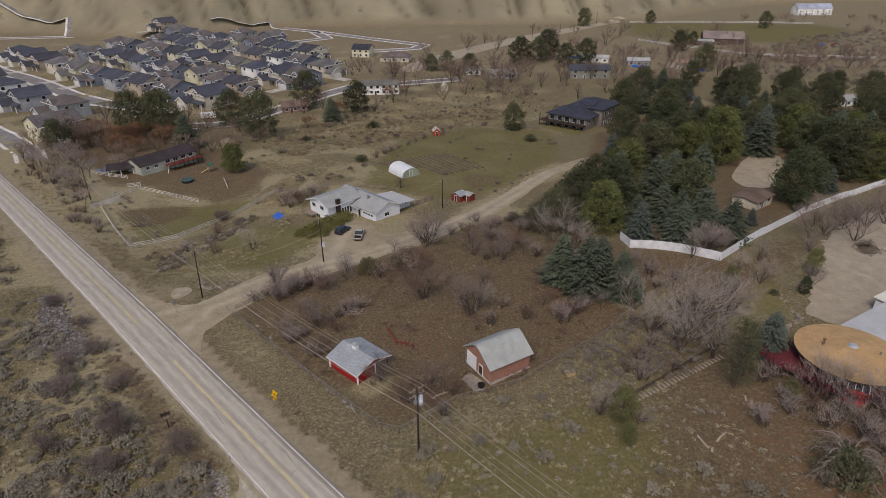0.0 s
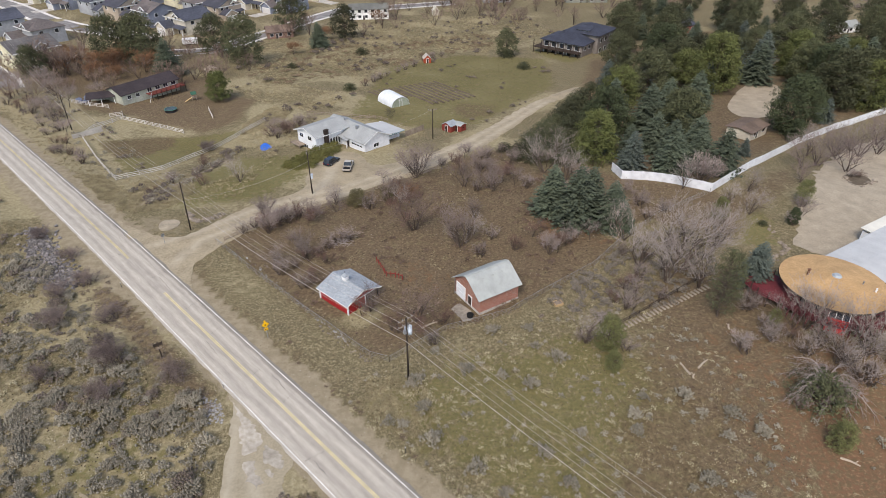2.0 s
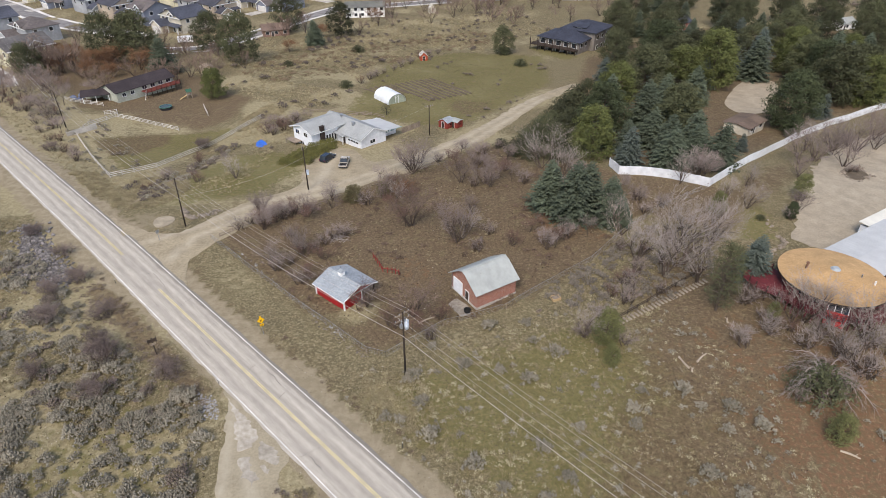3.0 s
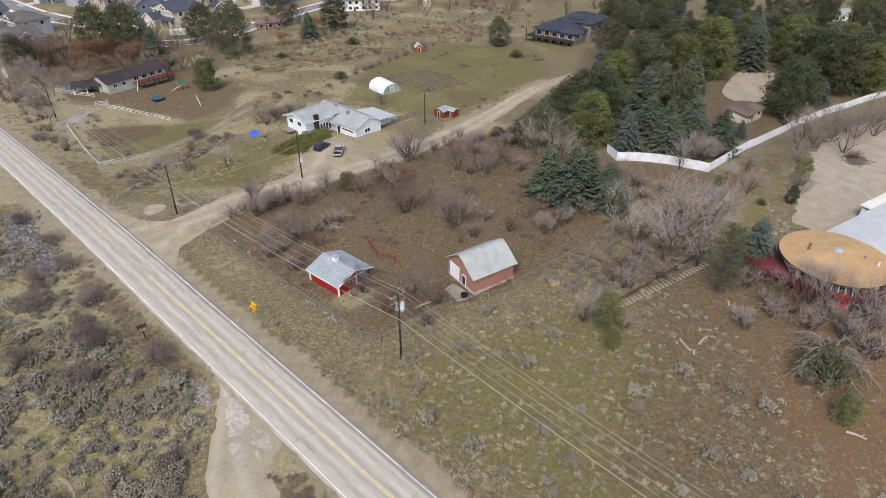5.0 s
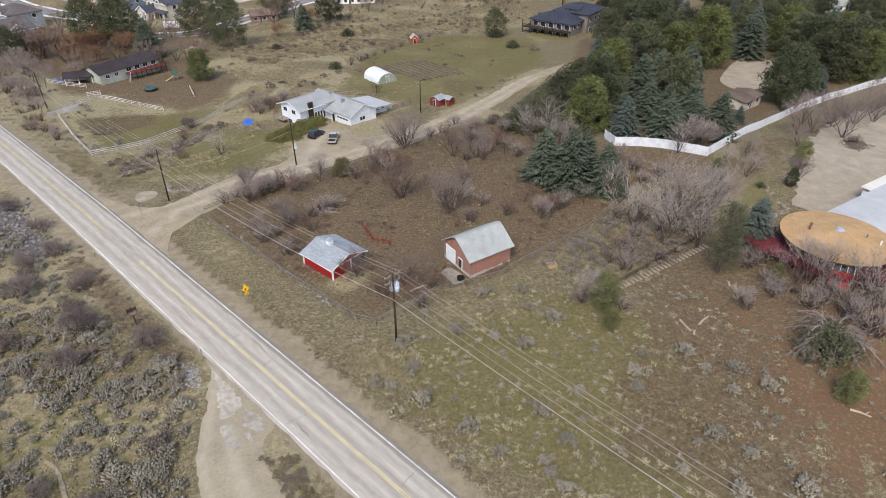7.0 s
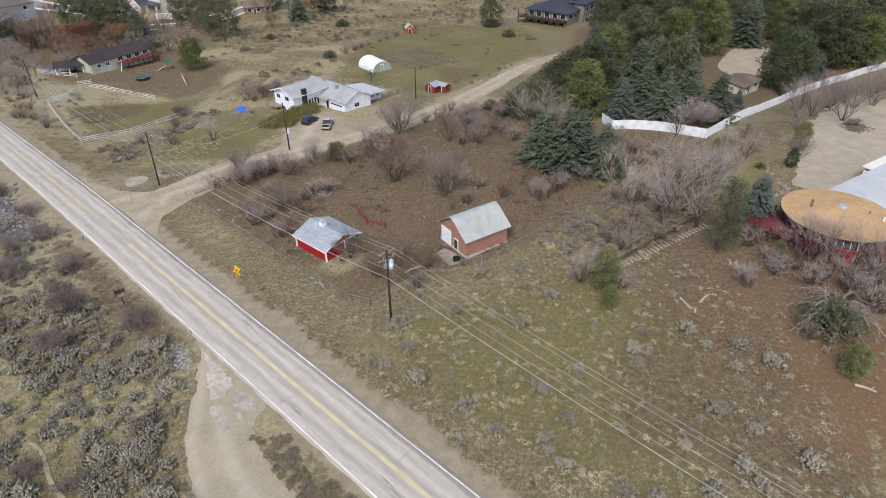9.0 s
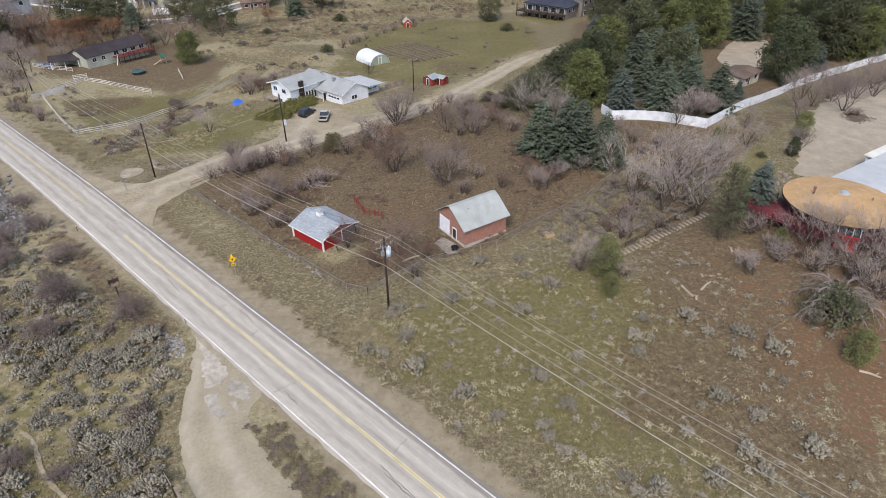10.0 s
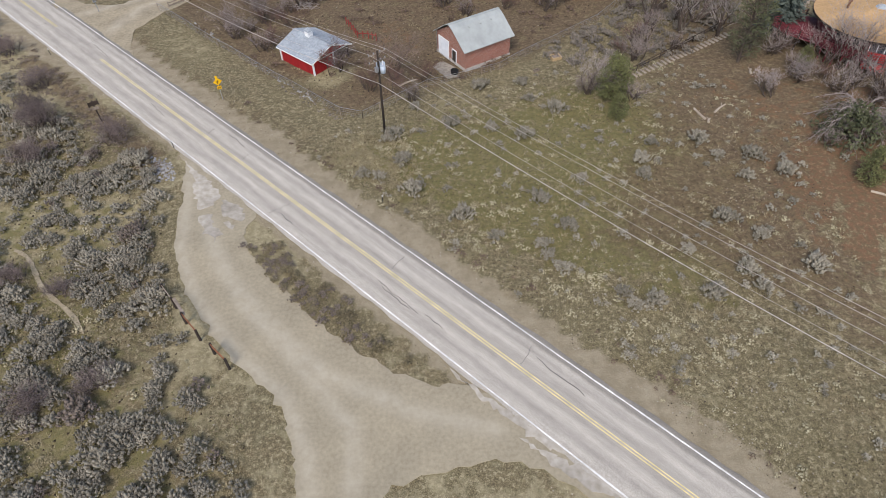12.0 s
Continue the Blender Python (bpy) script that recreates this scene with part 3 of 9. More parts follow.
lie_on_land("dirt_pullout", [(-31, 66), (-28, 60), (-26.6, 52), (-26, 46), (-23, 39.5), (-17, 31.3), (-12, 27.6), (-9.8, 22.3), (-8.6, 17), (-9, 8), (-4, 10), (-3.2, 18), (-0.5, 19.6), (5.4, 20.9), (9, 20.5), (13, 18.3), (20, 11), (22, 12), (8, 26.5), (3, 28.5), (2.2, 27.3), (-6, 32), (-12, 38.2), (-18.5, 46), (-18.6, 49.2), (-17, 51), (-30, 64)],
    PULL, "tan dirt pullout with washed tyre tracks", "pullout", lift=0.06, soft=2, cell=0.8, wob=0.3, tracks=[([(-27.5, 60), (-26, 52), (-25, 45.5), (-21.8, 38.8), (-16, 31.6), (-11, 27), (-8.6, 21.5), (-7.4, 14)], 0.7), ([(-23, 50), (-20.6, 43.5), (-15, 36.5), (-8, 29.5), (0, 25.5), (7, 23.5)], 0.8), ([(-21.6, 46.6), (-17, 38), (-10, 30.2), (-5, 24), (-4.6, 14)], 0.7)])
patch = material("broken_tarmac", rgb(178, 169, 154), rgb(152, 143, 126), 1.6, 0.9, 0.3)
for ring in ([(-28.5, 61), (-26.2, 57), (-25.2, 53.2), (-24.4, 51.6), (-23.0, 52.6), (-22.6, 54.4), (-24.6, 57.2)], [(-24.2, 51.0), (-23.4, 48.4), (-21.6, 46.8), (-20.9, 47.6), (-22.4, 49.4), (-22.6, 50.9)], [(-22.0, 53.6), (-21.8, 51.4), (-20.4, 50.0), (-19.2, 49.6), (-18.9, 51.0), (-20.2, 52.6)], [(-21.2, 49.4), (-20.2, 48.4), (-19.6, 48.9), (-20.6, 49.8)],
             [(3.5, 29.4), (7, 25.5), (11, 21.6), (13.5, 20.6), (12, 22)], [(9, 22.6), (12, 19.6), (14.6, 17.9), (17.5, 16.2), (14, 19.6)]):
    lie_on_land("tarmac_patch", ring, patch, "broken pale tarmac apron at the road edge", "tarmac patch", lift=0.09, cell=0.6, wob=0.3, soft=0)
lie_on_land("gravel_lot", [(68, 94), (72, 103), (78, 112), (88, 126), (98, 139), (112, 153), (136, 163), (150, 150), (150, 110), (120, 92), (90, 84)], DIRT2, "wide pale gravel yard", "gravel lot", lift=0.1, cell=1.6, wob=1.0)
lie_on_land("gravel_lot", [(95, 177), (107, 180), (115, 195), (125, 213), (118, 219), (110, 212), (101, 199), (94, 188)], DIRT2, "pale gravel turning area among trees", "gravel lot", lift=0.1, cell=2)
lie_on_land("gravel_circle", [(-58.3, 110.5), (-57.5, 113), (-55, 113.4), (-53.6, 112), (-53.9, 109), (-56, 107.6)], material("pale_gravel", rgb(162, 150, 128), rgb(146, 134, 113), 3, 0.95, 0.4), "round bare gravel patch", "gravel patch", lift=0.12, cell=0.8, wob=0.1)
lie_on_land("concrete_slab", [(3.2, 81.5), (4.5, 83.2), (6.6, 81), (7, 78.8), (5.2, 78.2)], material("stained_concrete", rgb(150, 142, 130), rgb(124, 116, 104), 2.5, 0.9, 0.2), "worn concrete apron before the brick barn", "slab", lift=0.14, cell=0.7, soft=0, wob=0.08)
lie_on_land("footpath", [(-67, 118), (-64.5, 131), (-60.3, 140), (-55.7, 149.5), (-55.2, 149), (-59.4, 139.2), (-63.6, 130.6), (-66.2, 118)], DIRT, "narrow dirt trail across the bank", "path", lift=0.1, cell=1, wob=0.15)
lie_on_land("footpath", [(-43.2, 46.3), (-41.2, 45.2), (-39.5, 42.6), (-37.5, 40.2), (-34, 37.6), (-31.6, 34.8), (-31.2, 35.0), (-33.7, 37.9), (-37.2, 40.6), (-39.2, 43.0), (-40.9, 45.5), (-43.1, 46.8)], DIRT, "narrow pale trail through the sagebrush", "path", lift=0.08, cell=0.8, wob=0.1)


# ================= plants =================
BARK = material("bark", rgb(92, 80, 70), rgb(68, 58, 50), 6, 0.95, 0.4, stretch=(1, 1, 0.3))
TWIG = material("grey_twigs", rgb(168, 156, 147), rgb(136, 126, 119), 3, 0.95, 0.0, vary=0.12)
TWIG_DARK = material("dark_grey_twigs", rgb(150, 136, 128), rgb(118, 106, 100), 3, 0.95, 0.0, vary=0.12)
TWIG_RED = material("red_twigs", rgb(116, 90, 80), rgb(92, 72, 64), 3, 0.95, 0.0, vary=0.12)
TWIG_ORANGE = material("rusty_twigs", rgb(128, 96, 70), rgb(104, 78, 58), 3, 0.95, 0.0, vary=0.1)
TWIG_PURPLE = material("purple_brown_twigs", rgb(128, 114, 108), rgb(100, 88, 84), 3, 0.95, 0.0, vary=0.1)
TWIG_PINK = material("pinkish_grey_twigs", rgb(140, 125, 119), rgb(108, 95, 90), 3, 0.95, 0.0, vary=0.12)
TWIG_FAR = material("orange_brown_twigs", rgb(132, 112, 100), rgb(104, 90, 80), 3, 0.95, 0.0, vary=0.2)
SPRUCE = material("spruce_needles", rgb(92, 100, 80), rgb(60, 68, 54), 2.5, 0.9, 0.0, vary=0.2)
BLUE = material("blue_spruce_needles", rgb(96, 104, 94), rgb(64, 72, 64), 2.5, 0.9, 0.0, vary=0.15)
PINE = material("pine_needles", rgb(86, 87, 61), rgb(59, 63, 43), 2.5, 0.9, 0.0, vary=0.42, leafy=0.12)
PINE_AIRY = material("airy_pine_needles", rgb(94, 96, 67), rgb(68, 72, 49), 2.5, 0.9, 0.0, vary=0.1, leafy=0.12)
PINE_DARK = material("dark_needles", rgb(76, 83, 55), rgb(52, 59, 40), 2.5, 0.9, 0.0, vary=0.15, leafy=0.12)
PINE_BRIGHT = material("bright_pine_needles", rgb(102, 106, 60), rgb(72, 78, 44), 2.5, 0.9, 0.0, vary=0.1, leafy=0.12)
PINE_YOUNG = material("young_pine_needles", rgb(122, 122, 78), rgb(90, 92, 58), 2.5, 0.9, 0.0, vary=0.1, leafy=0.12)
JUNIPER = material("juniper_scale", rgb(112, 104, 74), rgb(82, 78, 54), 3, 0.9, 0.0, vary=0.1)
SAGE = material("sage_leaves", rgb(152, 145, 128), rgb(107, 101, 87), 7, 0.95, 0.4, vary=0.2, leafy=0.2)
SAGE_DARK = material("dark_brush", rgb(126, 114, 102), rgb(84, 75, 68), 9, 0.95, 0.6, vary=0.15, leafy=0.16)
STRAW = material("straw_grass", rgb(162, 150, 120), rgb(130, 120, 92), 4, 0.95, 0.0, vary=0.1)


def fast_mesh(name, verts, faces, mat):
    me = bpy.data.meshes.new(name)
    me.from_pydata(verts, [], faces)
    me.materials.append(mat)
    me.update()
    return me


def add_tube(V, F, a, b, r0, r1, n=3):
    d = (b - a).normalized()
    s = d.orthogonal().normalized()
    u = d.cross(s)
    k = len(V)
    for c, r in ((a, r0), (b, r1)):
        for i in range(n):
            w = 2 * math.pi * i / n
            V.append(tuple(c + (s * math.cos(w) + u * math.sin(w)) * r))
    F.extend((k + i, k + (i + 1) % n, k + n + (i + 1) % n, k + n + i) for i in range(n))


def lay_leaf(V, F, rnd, q, n, size, loose=0.55, wide=0.45):
    """A pointed leaf at q, lying across the direction n with some disorder."""
    n = (n + Vector((rnd.gauss(0, 1), rnd.gauss(0, 1), rnd.gauss(0, 1))) * loose).normalized()
    a = n.orthogonal().normalized()
    w = rnd.uniform(0, 6.283)
    a = a * math.cos(w) + n.cross(a) * math.sin(w)
    b = n.cross(a)
    k = len(V)
    V.extend(map(tuple, (q - a * size * 0.6 - b * size * wide, q - a * size * 0.5 + b * size * wide, q + a * size * 0.9)))
    F.append((k, k + 1, k + 2))


def bare_meshes(seed, height, spread, stems=1, levels=5, twigs=3, thick=0.09, tip=0.017):
    """Trunk and limbs, and the fine twigs apart, of a leafless tree or shrub."""
    rnd = random.Random(seed)
    TV, TF, WV, WF = [], [], [], []

    def grow(a, d, length, r, level):
        bent = a
        for k in range(2):
            d2 = (d + Vector((rnd.uniform(-1, 1), rnd.uniform(-1, 1), rnd.uniform(-0.6, 0.8))) * 0.18).normalized()
            b = bent + d2 * length / 2
            thin = level >= 3
            if level >= 4:  # the finest twigs are flat slips
                side = d2.orthogonal().normalized() * r * 1.25
                k0 = len(WV)
                WV.extend(map(tuple, (bent - side, bent + side, b)))
                WF.append((k0, k0 + 1, k0 + 2))
            else:
                add_tube(WV if thin else TV, WF if thin else TF, bent, b, r, r * 0.8, 3 if level > 1 else 5)
            bent, r, d = b, max(r * 0.8, tip), d2
            if level < levels and k == 0 and level > 0:
                side = Vector((rnd.uniform(-1, 1), rnd.uniform(-1, 1), rnd.uniform(-0.1, 0.8))).normalized()
                grow(b, (d * 0.6 + side * spread).normalized(), length * rnd.uniform(0.5, 0.75), r * 0.6, level + 1)
        if level < levels:
            for _ in range(twigs if level < levels - 1 else 3):
                side = Vector((rnd.uniform(-1, 1), rnd.uniform(-1, 1), rnd.uniform(-0.2, 0.7))).normalized()
                grow(bent, (d * 0.75 + side * spread).normalized(), length * rnd.uniform(0.58, 0.82), r * 0.7, level + 1)

    for s in range(stems):
        lean = 0.15 if stems == 1 else 0.75
        d = Vector((rnd.uniform(-lean, lean), rnd.uniform(-lean, lean), 1)).normalized()
        base = Vector((rnd.uniform(-0.15, 0.15) * stems * 0.5, rnd.uniform(-0.15, 0.15) * stems * 0.5, -0.2))
        grow(base, d, height * 0.34, height * thick * 0.25, 0 if stems == 1 else 1)
    return TV, TF, WV, WF


def bare_tree(name, label, seed, height, mat, spread=0.8, stems=1, levels=5, twigs=3, thick=0.09, tip=0.017):
    t = thing(name, label, "tree" if stems == 1 else "shrub")
    TV, TF, WV, WF = bare_meshes(seed, height, spread, stems, levels, twigs, thick, tip)
    part("trunk" if stems == 1 else "stem_clump", fast_mesh("trunk", TV, TF, BARK), None, t)
    part("crown", fast_mesh("crown", WV, WF, mat), None, t, "bare fine twigs")
    return t


def conifer(name, label, seed, height, width, mat, kind="spruce", dense=1.0, low=0.04):
    """Tapered trunk; boughs in whorls, each a row of drooping needle sprays."""
    rnd = random.Random(seed)
    t = thing(name, label, "tree")
    V, F = [], []
    lean = Vector((rnd.uniform(-0.02, 0.02), rnd.uniform(-0.02, 0.02), 1))
    prev, rr = Vector((0, 0, -0.3)), height * 0.016 + 0.06
    for k in range(1, 7):
        p = lean * (height * 0.97 * k / 6)
        add_tube(V, F, prev, p, rr * (1.08 - k / 6), rr * (1.02 - k / 6), 6)
        prev = p
    part("trunk", fast_mesh("trunk", V, F, BARK), None, t)
    V, F = [], []

    def spray(c, d, ln, wd):
        """A spray: two crossing pointed leaves that sag at the tip."""
        side = d.cross(Vector((0, 0, 1)))
        side = side.normalized() if side.length > 1e-3 else Vector((1, 0, 0))
        roll = rnd.uniform(-0.7, 0.7)
        side = (side * math.cos(roll) + Vector((0, 0, 1)) * math.sin(roll)).normalized()
        tip, mid = c + d * ln, c + d * ln * 0.45
        up = side.cross(d).normalized()
        k = len(V)
        V.extend(map(tuple, (c + up * wd * 0.4, mid + side * wd, tip + up * wd * 0.2, mid - side * wd)))
        F.extend(((k, k + 1, k + 2), (k, k + 2, k + 3)))

    levels = int(height * (2.9 if kind == "spruce" else 1.7) * dense)
    for i in range(levels):
        f = low + (1 - low) * (i + rnd.uniform(-0.3, 0.3)) / levels
        f = min(max(f, low), 0.985)
        if kind == "spruce":
            reach = width / 2 * (1 - f ** 1.9) * rnd.uniform(0.8, 1.15) + 0.12
        elif kind == "column":
            reach = width / 2 * (math.sin(math.pi * min(1, 0.18 + f * 0.82)) ** 0.6) * rnd.uniform(0.85, 1.1) + 0.1
        else:
            reach = width / 2 * max(0.12, math.sin(math.pi * min(1.0, 0.2 + f * 0.78)) ** 0.75) * rnd.uniform(0.55, 1.2)
        centre = lean * height * f
        boughs = max(5, int((9 if kind == "spruce" else 8) * (0.5 + reach / 3) * dense))
        boughs = min(boughs, 15)
        turn = rnd.uniform(0, 6.28)
        for b in range(boughs):
            w = turn + 6.283 * b / boughs + rnd.uniform(-0.25, 0.25)
            r = reach * rnd.uniform(0.7, 1.12)
            sag = -0.28 if kind == "spruce" else (0.9 if kind == "column" else rnd.uniform(-0.1, 0.45))
            d = Vector((math.cos(w), math.sin(w), sag)).normalized()
            n = min(max(2, int(r / 0.36)), 11)
            for j in range(n):
                q = (j + 0.6) / n
                c = centre + d * r * q * 0.9 + Vector((rnd.uniform(-0.12, 0.12), rnd.uniform(-0.12, 0.12), rnd.uniform(-0.1, 0.1) + 0.12 * r * q * q))
                if kind == "pine" and q > 0.35:  # a puff of needles
                    for _ in range(3):
                        dd = Vector((rnd.uniform(-1, 1), rnd.uniform(-1, 1), rnd.uniform(-0.35, 1))).normalized()
                        size = r / n * rnd.uniform(0.9, 1.4) + 0.25
                        spray(c, dd, size, size * 0.4)
                    continue
                for s in (-1, 1) if j < n - 1 else (0,):
                    dd = Vector((math.cos(w + s * 0.75), math.sin(w + s * 0.75), sag * 0.6 + rnd.uniform(-0.25, 0.2))).normalized()
                    size = r / n * rnd.uniform(0.9, 1.35) + 0.12
                    spray(c, dd, size, size * (0.34 if kind == "spruce" else 0.42))
    part("crown", fast_mesh("crown", V, F, mat), None, t)
    return t


def pine(name, label, seed, height, width, mat, lobes=46, leaves=46, leaf=0.42, low=0.1, slim=0.7, wide=0.3):
    """Tapered trunk, limbs to rounded tufts of needle sprays that fill an uneven ovoid crown."""
    rnd = random.Random(seed)
    t = thing(name, label, "tree")
    V, F = [], []
    prev, rr = Vector((0, 0, -0.3)), height * 0.014 + 0.06
    bend = Vector((rnd.uniform(-0.04, 0.04), rnd.uniform(-0.04, 0.04), 1))
    for k in range(1, 6):
        p = bend * (height * 0.9 * k / 5) + Vector((rnd.uniform(-0.1, 0.1), rnd.uniform(-0.1, 0.1), 0))
        add_tube(V, F, prev, p, rr * (1.1 - k / 5.3), rr * (1.02 - k / 5.3), 6)
        prev = p
    W, G = [], []
    for i in range(lobes):
        f = low + (0.97 - low) * ((i + rnd.random()) / lobes) ** 0.9
        span = width / 2 * max(0.1, math.sin(math.pi * min(0.97, 0.16 + 0.8 * f)) ** slim)
        w = i * 2.4 + rnd.uniform(-0.5, 0.5)
        r = span * rnd.uniform(0.42, 0.92)
        rl = width * 0.115 * rnd.uniform(0.7, 1.3) + 0.2
        stem = bend * (height * max(0.05, f - 0.08))
        c = bend * (height * f) + Vector((math.cos(w) * r, math.sin(w) * r, 0))
        add_tube(V, F, stem, c, rr * 0.35, 0.03, 3)
        for _ in range(leaves):
            d = Vector((rnd.gauss(0, 1), rnd.gauss(0, 1), rnd.gauss(0.25, 0.8))).normalized()
            q = c + Vector((d.x, d.y, d.z * 0.72)) * rl * rnd.uniform(0.55, 1.12)
            lay_leaf(W, G, rnd, q, d, leaf * rnd.uniform(0.7, 1.35), 0.65, wide)
    part("trunk", fast_mesh("trunk", V, F, BARK), None, t)
    part("crown", fast_mesh("crown", W, G, mat), None, t)
    return t


def bush_mesh(seed, r, h, mat, n=130, leaf=0.16):
    """A low shrub: many short twigs out of the middle, with leaf tufts at their ends and on the way."""
    rnd = random.Random(seed)
    V, F = [], []
    for i in range(n):
        w, e = rnd.uniform(0, 6.283), rnd.uniform(0.05, 1.45)
        q = rnd.uniform(0.55, 1.05)
        tip = Vector((math.cos(w) * math.cos(e) * r * q, math.sin(w) * math.cos(e) * r * q, math.sin(e) * h * q + 0.04))
        if i % 3 == 0:
            a = Vector((tip.x * 0.15, tip.y * 0.15, -0.1))
            s = Vector((-tip.y, tip.x, 0)).normalized() * 0.02 * (1 + r)
            k = len(V)
            V.extend(map(tuple, (a - s, a + s, tip)))
            F.append((k, k + 1, k + 2))
        for _ in range(3):
            c = tip + Vector((rnd.uniform(-1, 1), rnd.uniform(-1, 1), rnd.uniform(-0.8, 0.6))) * leaf
            lay_leaf(V, F, rnd, c, (tip + Vector((0, 0, h * 0.3))).normalized(), leaf * rnd.uniform(0.6, 1.2), 0.7)
    return fast_mesh("foliage", V, F, mat)


def sage_mesh(seed, r, h, mat, plumes=70, fringe=8, leaf=0.08):
    """A low shrub: short soft plumes crowd on an uneven dome, each with a fringe of thin leaves; bare stems below."""
    rnd = random.Random(seed)
    V, F = [], []
    sx, sy, bulge = rnd.uniform(0.8, 1.2), rnd.uniform(0.8, 1.2), rnd.uniform(0, 6)
    small = (60 / plumes) ** 0.4
    for i in range(plumes):
        w, q = i * 2.4 + rnd.uniform(-0.3, 0.3), math.sqrt((i + 0.5) / plumes) * rnd.uniform(0.8, 1.1)
        rim = 1 + 0.22 * math.sin(3 * w + bulge)
        top = h * (0.3 + 0.75 * math.sqrt(max(0, 1.15 - q * q))) * rnd.uniform(0.7, 1.12)
        tip = Vector((math.cos(w) * r * q * sx * rim, math.sin(w) * r * q * sy * rim, top))
        d = Vector((math.cos(w) * q * 0.8 + rnd.uniform(-0.3, 0.3), math.sin(w) * q * 0.8 + rnd.uniform(-0.3, 0.3), 1)).normalized() * h * rnd.uniform(0.26, 0.42)
        base, fat = tip - d, r * rnd.uniform(0.075, 0.125) * small
        s = d.orthogonal().normalized()
        u = d.normalized().cross(s)
        k, turn = len(V), rnd.uniform(0, 6)
        for f, g in ((0.0, 0.7), (0.6, 1.0)):
            for m in range(4):
                a = turn + 1.5708 * m
                V.append(tuple(base + d * f + (s * math.cos(a) + u * math.sin(a)) * fat * g * rnd.uniform(0.7, 1.35)))
        V.append(tuple(tip))
        F.extend((k + m, k + (m + 1) % 4, k + 4 + (m + 1) % 4, k + 4 + m) for m in range(4))
        F.extend((k + 4 + m, k + 4 + (m + 1) % 4, k + 8) for m in range(4))
        if i % 4 == 0:
            c, e = len(V), Vector((-math.sin(w), math.cos(w), 0)) * 0.03
            a = Vector((tip.x * 0.3, tip.y * 0.3, -0.1))
            V.extend(map(tuple, (a - e, a + e, base)))
            F.append((c, c + 1, c + 2))
        for _ in range(fringe):
            a, f = rnd.uniform(0, 6.283), rnd.uniform(0.2, 1.05)
            n = s * math.cos(a) + u * math.sin(a)
            p = base + d * f + n * fat * (1.0 if f < 0.75 else 0.5)
            out = (d.normalized() * rnd.uniform(0.4, 1.4) + n).normalized() * leaf * rnd.uniform(0.8, 1.6)
            e = out.cross(n).normalized() * leaf * 0.26
            c = len(V)
            V.extend(map(tuple, (p - e, p + e, p + out)))
            F.append((c, c + 1, c + 2))
    me = fast_mesh("foliage", V, F, mat)
    me.polygons.foreach_set("use_smooth", [True] * len(me.polygons))
    return me


def put(ob, x, y, turn=0.0, size=1.0, sink=0.05):
    """A plant copied to a place on the land."""
    m = Matrix.Translation((x, y, ground_z(x, y) - sink)) @ Matrix.Rotation(turn, 4, "Z") @ Matrix.Scale(size, 4)
    made = copy_thing(ob, Matrix.Identity(4))
    made.matrix_basis = m
    return made


def plant(ob, x, y, turn=0.0, size=1.0, sink=0.05):
    """The first one of a kind, set in its place."""
    ob.matrix_basis = Matrix.Translation((x, y, ground_z(x, y) - sink)) @ Matrix.Rotation(turn, 4, "Z") @ Matrix.Scale(size, 4)
    return ob


PLANTED = set()


def grove(kinds, places, group=""):
    """Plants at places (which kind, x, y, size), turned by chance; each first one is the original."""
    rnd = random.Random(len(places) + int(places[0][1]))
    for k, x, y, size in places:
        ob = kinds[k]
        if group and ob.name not in PLANTED:
            tagged(ob, group=group)
        (put if ob.name in PLANTED else plant)(ob, x, y, rnd.uniform(0, 6.28), size * rnd.uniform(0.93, 1.07))
        PLANTED.add(ob.name)


# big spruces at the edge of the corral and behind the white fence
SPR = [conifer("spruce_tree", "tall dense grey-green spruce with drooping boughs", 20 + i, 11.0, 9.6, SPRUCE, "spruce", 1.0) for i in range(3)]
BLU = [conifer("blue_spruce", "grey-blue spruce with stiff boughs", 30 + i, 11.0, 9.0, BLUE, "spruce", 0.9) for i in range(2)]
grove(SPR, [(0, 25, 113, 1.08), (1, 29.2, 108.2, 1.16), (2, 36, 106.4, 0.95), (1, 32.6, 111.4, 0.98), (2, 38.6, 104.6, 0.5),
            (0, 54.7, 126.5, 0.95), (1, 61.5, 129.5, 1.0), (2, 66.5, 127.6, 1.05), (1, 57, 134, 1.0), (0, 64, 137, 1.05), (2, 72, 180, 1.2), (0, 84, 188, 1.25), (1, 116, 216, 1.45), (2, 145, 219, 1.6), (0, 150, 226, 1.4), (0, 57, 146, 1.1), (2, 49, 141, 0.9), (1, 66, 152, 1.1), (0, -100, 229, 1.35), (2, -51, 275, 1.1), (1, 62, 168, 1.1)], "spruces")
grove(BLU, [(0, 46.6, 130.5, 0.9), (1, 54.6, 83.4, 0.8), (0, 118, 174, 0.75), (1, 79.6, 143.2, 0.45), (0, 130, 262, 1.4), (1, 118, 196, 0.6), (0, 125, 232, 1.5)], "blue spruces")
PIN = [pine("pine_tree", "broad dark olive pine with a rounded ragged crown", 40 + i, 15.0, 14.0, (PINE, PINE_DARK, PINE_AIRY)[i], 64, 150, 0.42, 0.1, (0.6, 0.75, 0.9)[i]) for i in range(3)]
BRI = pine("pine_tree", "yellow-green broad pine with a rounded crown", 47, 14.5, 13.0, PINE_BRIGHT, 60, 150, 0.42, 0.08)
grove([BRI], [(0, 40, 139, 0.95), (0, -72, 199, 0.7)])
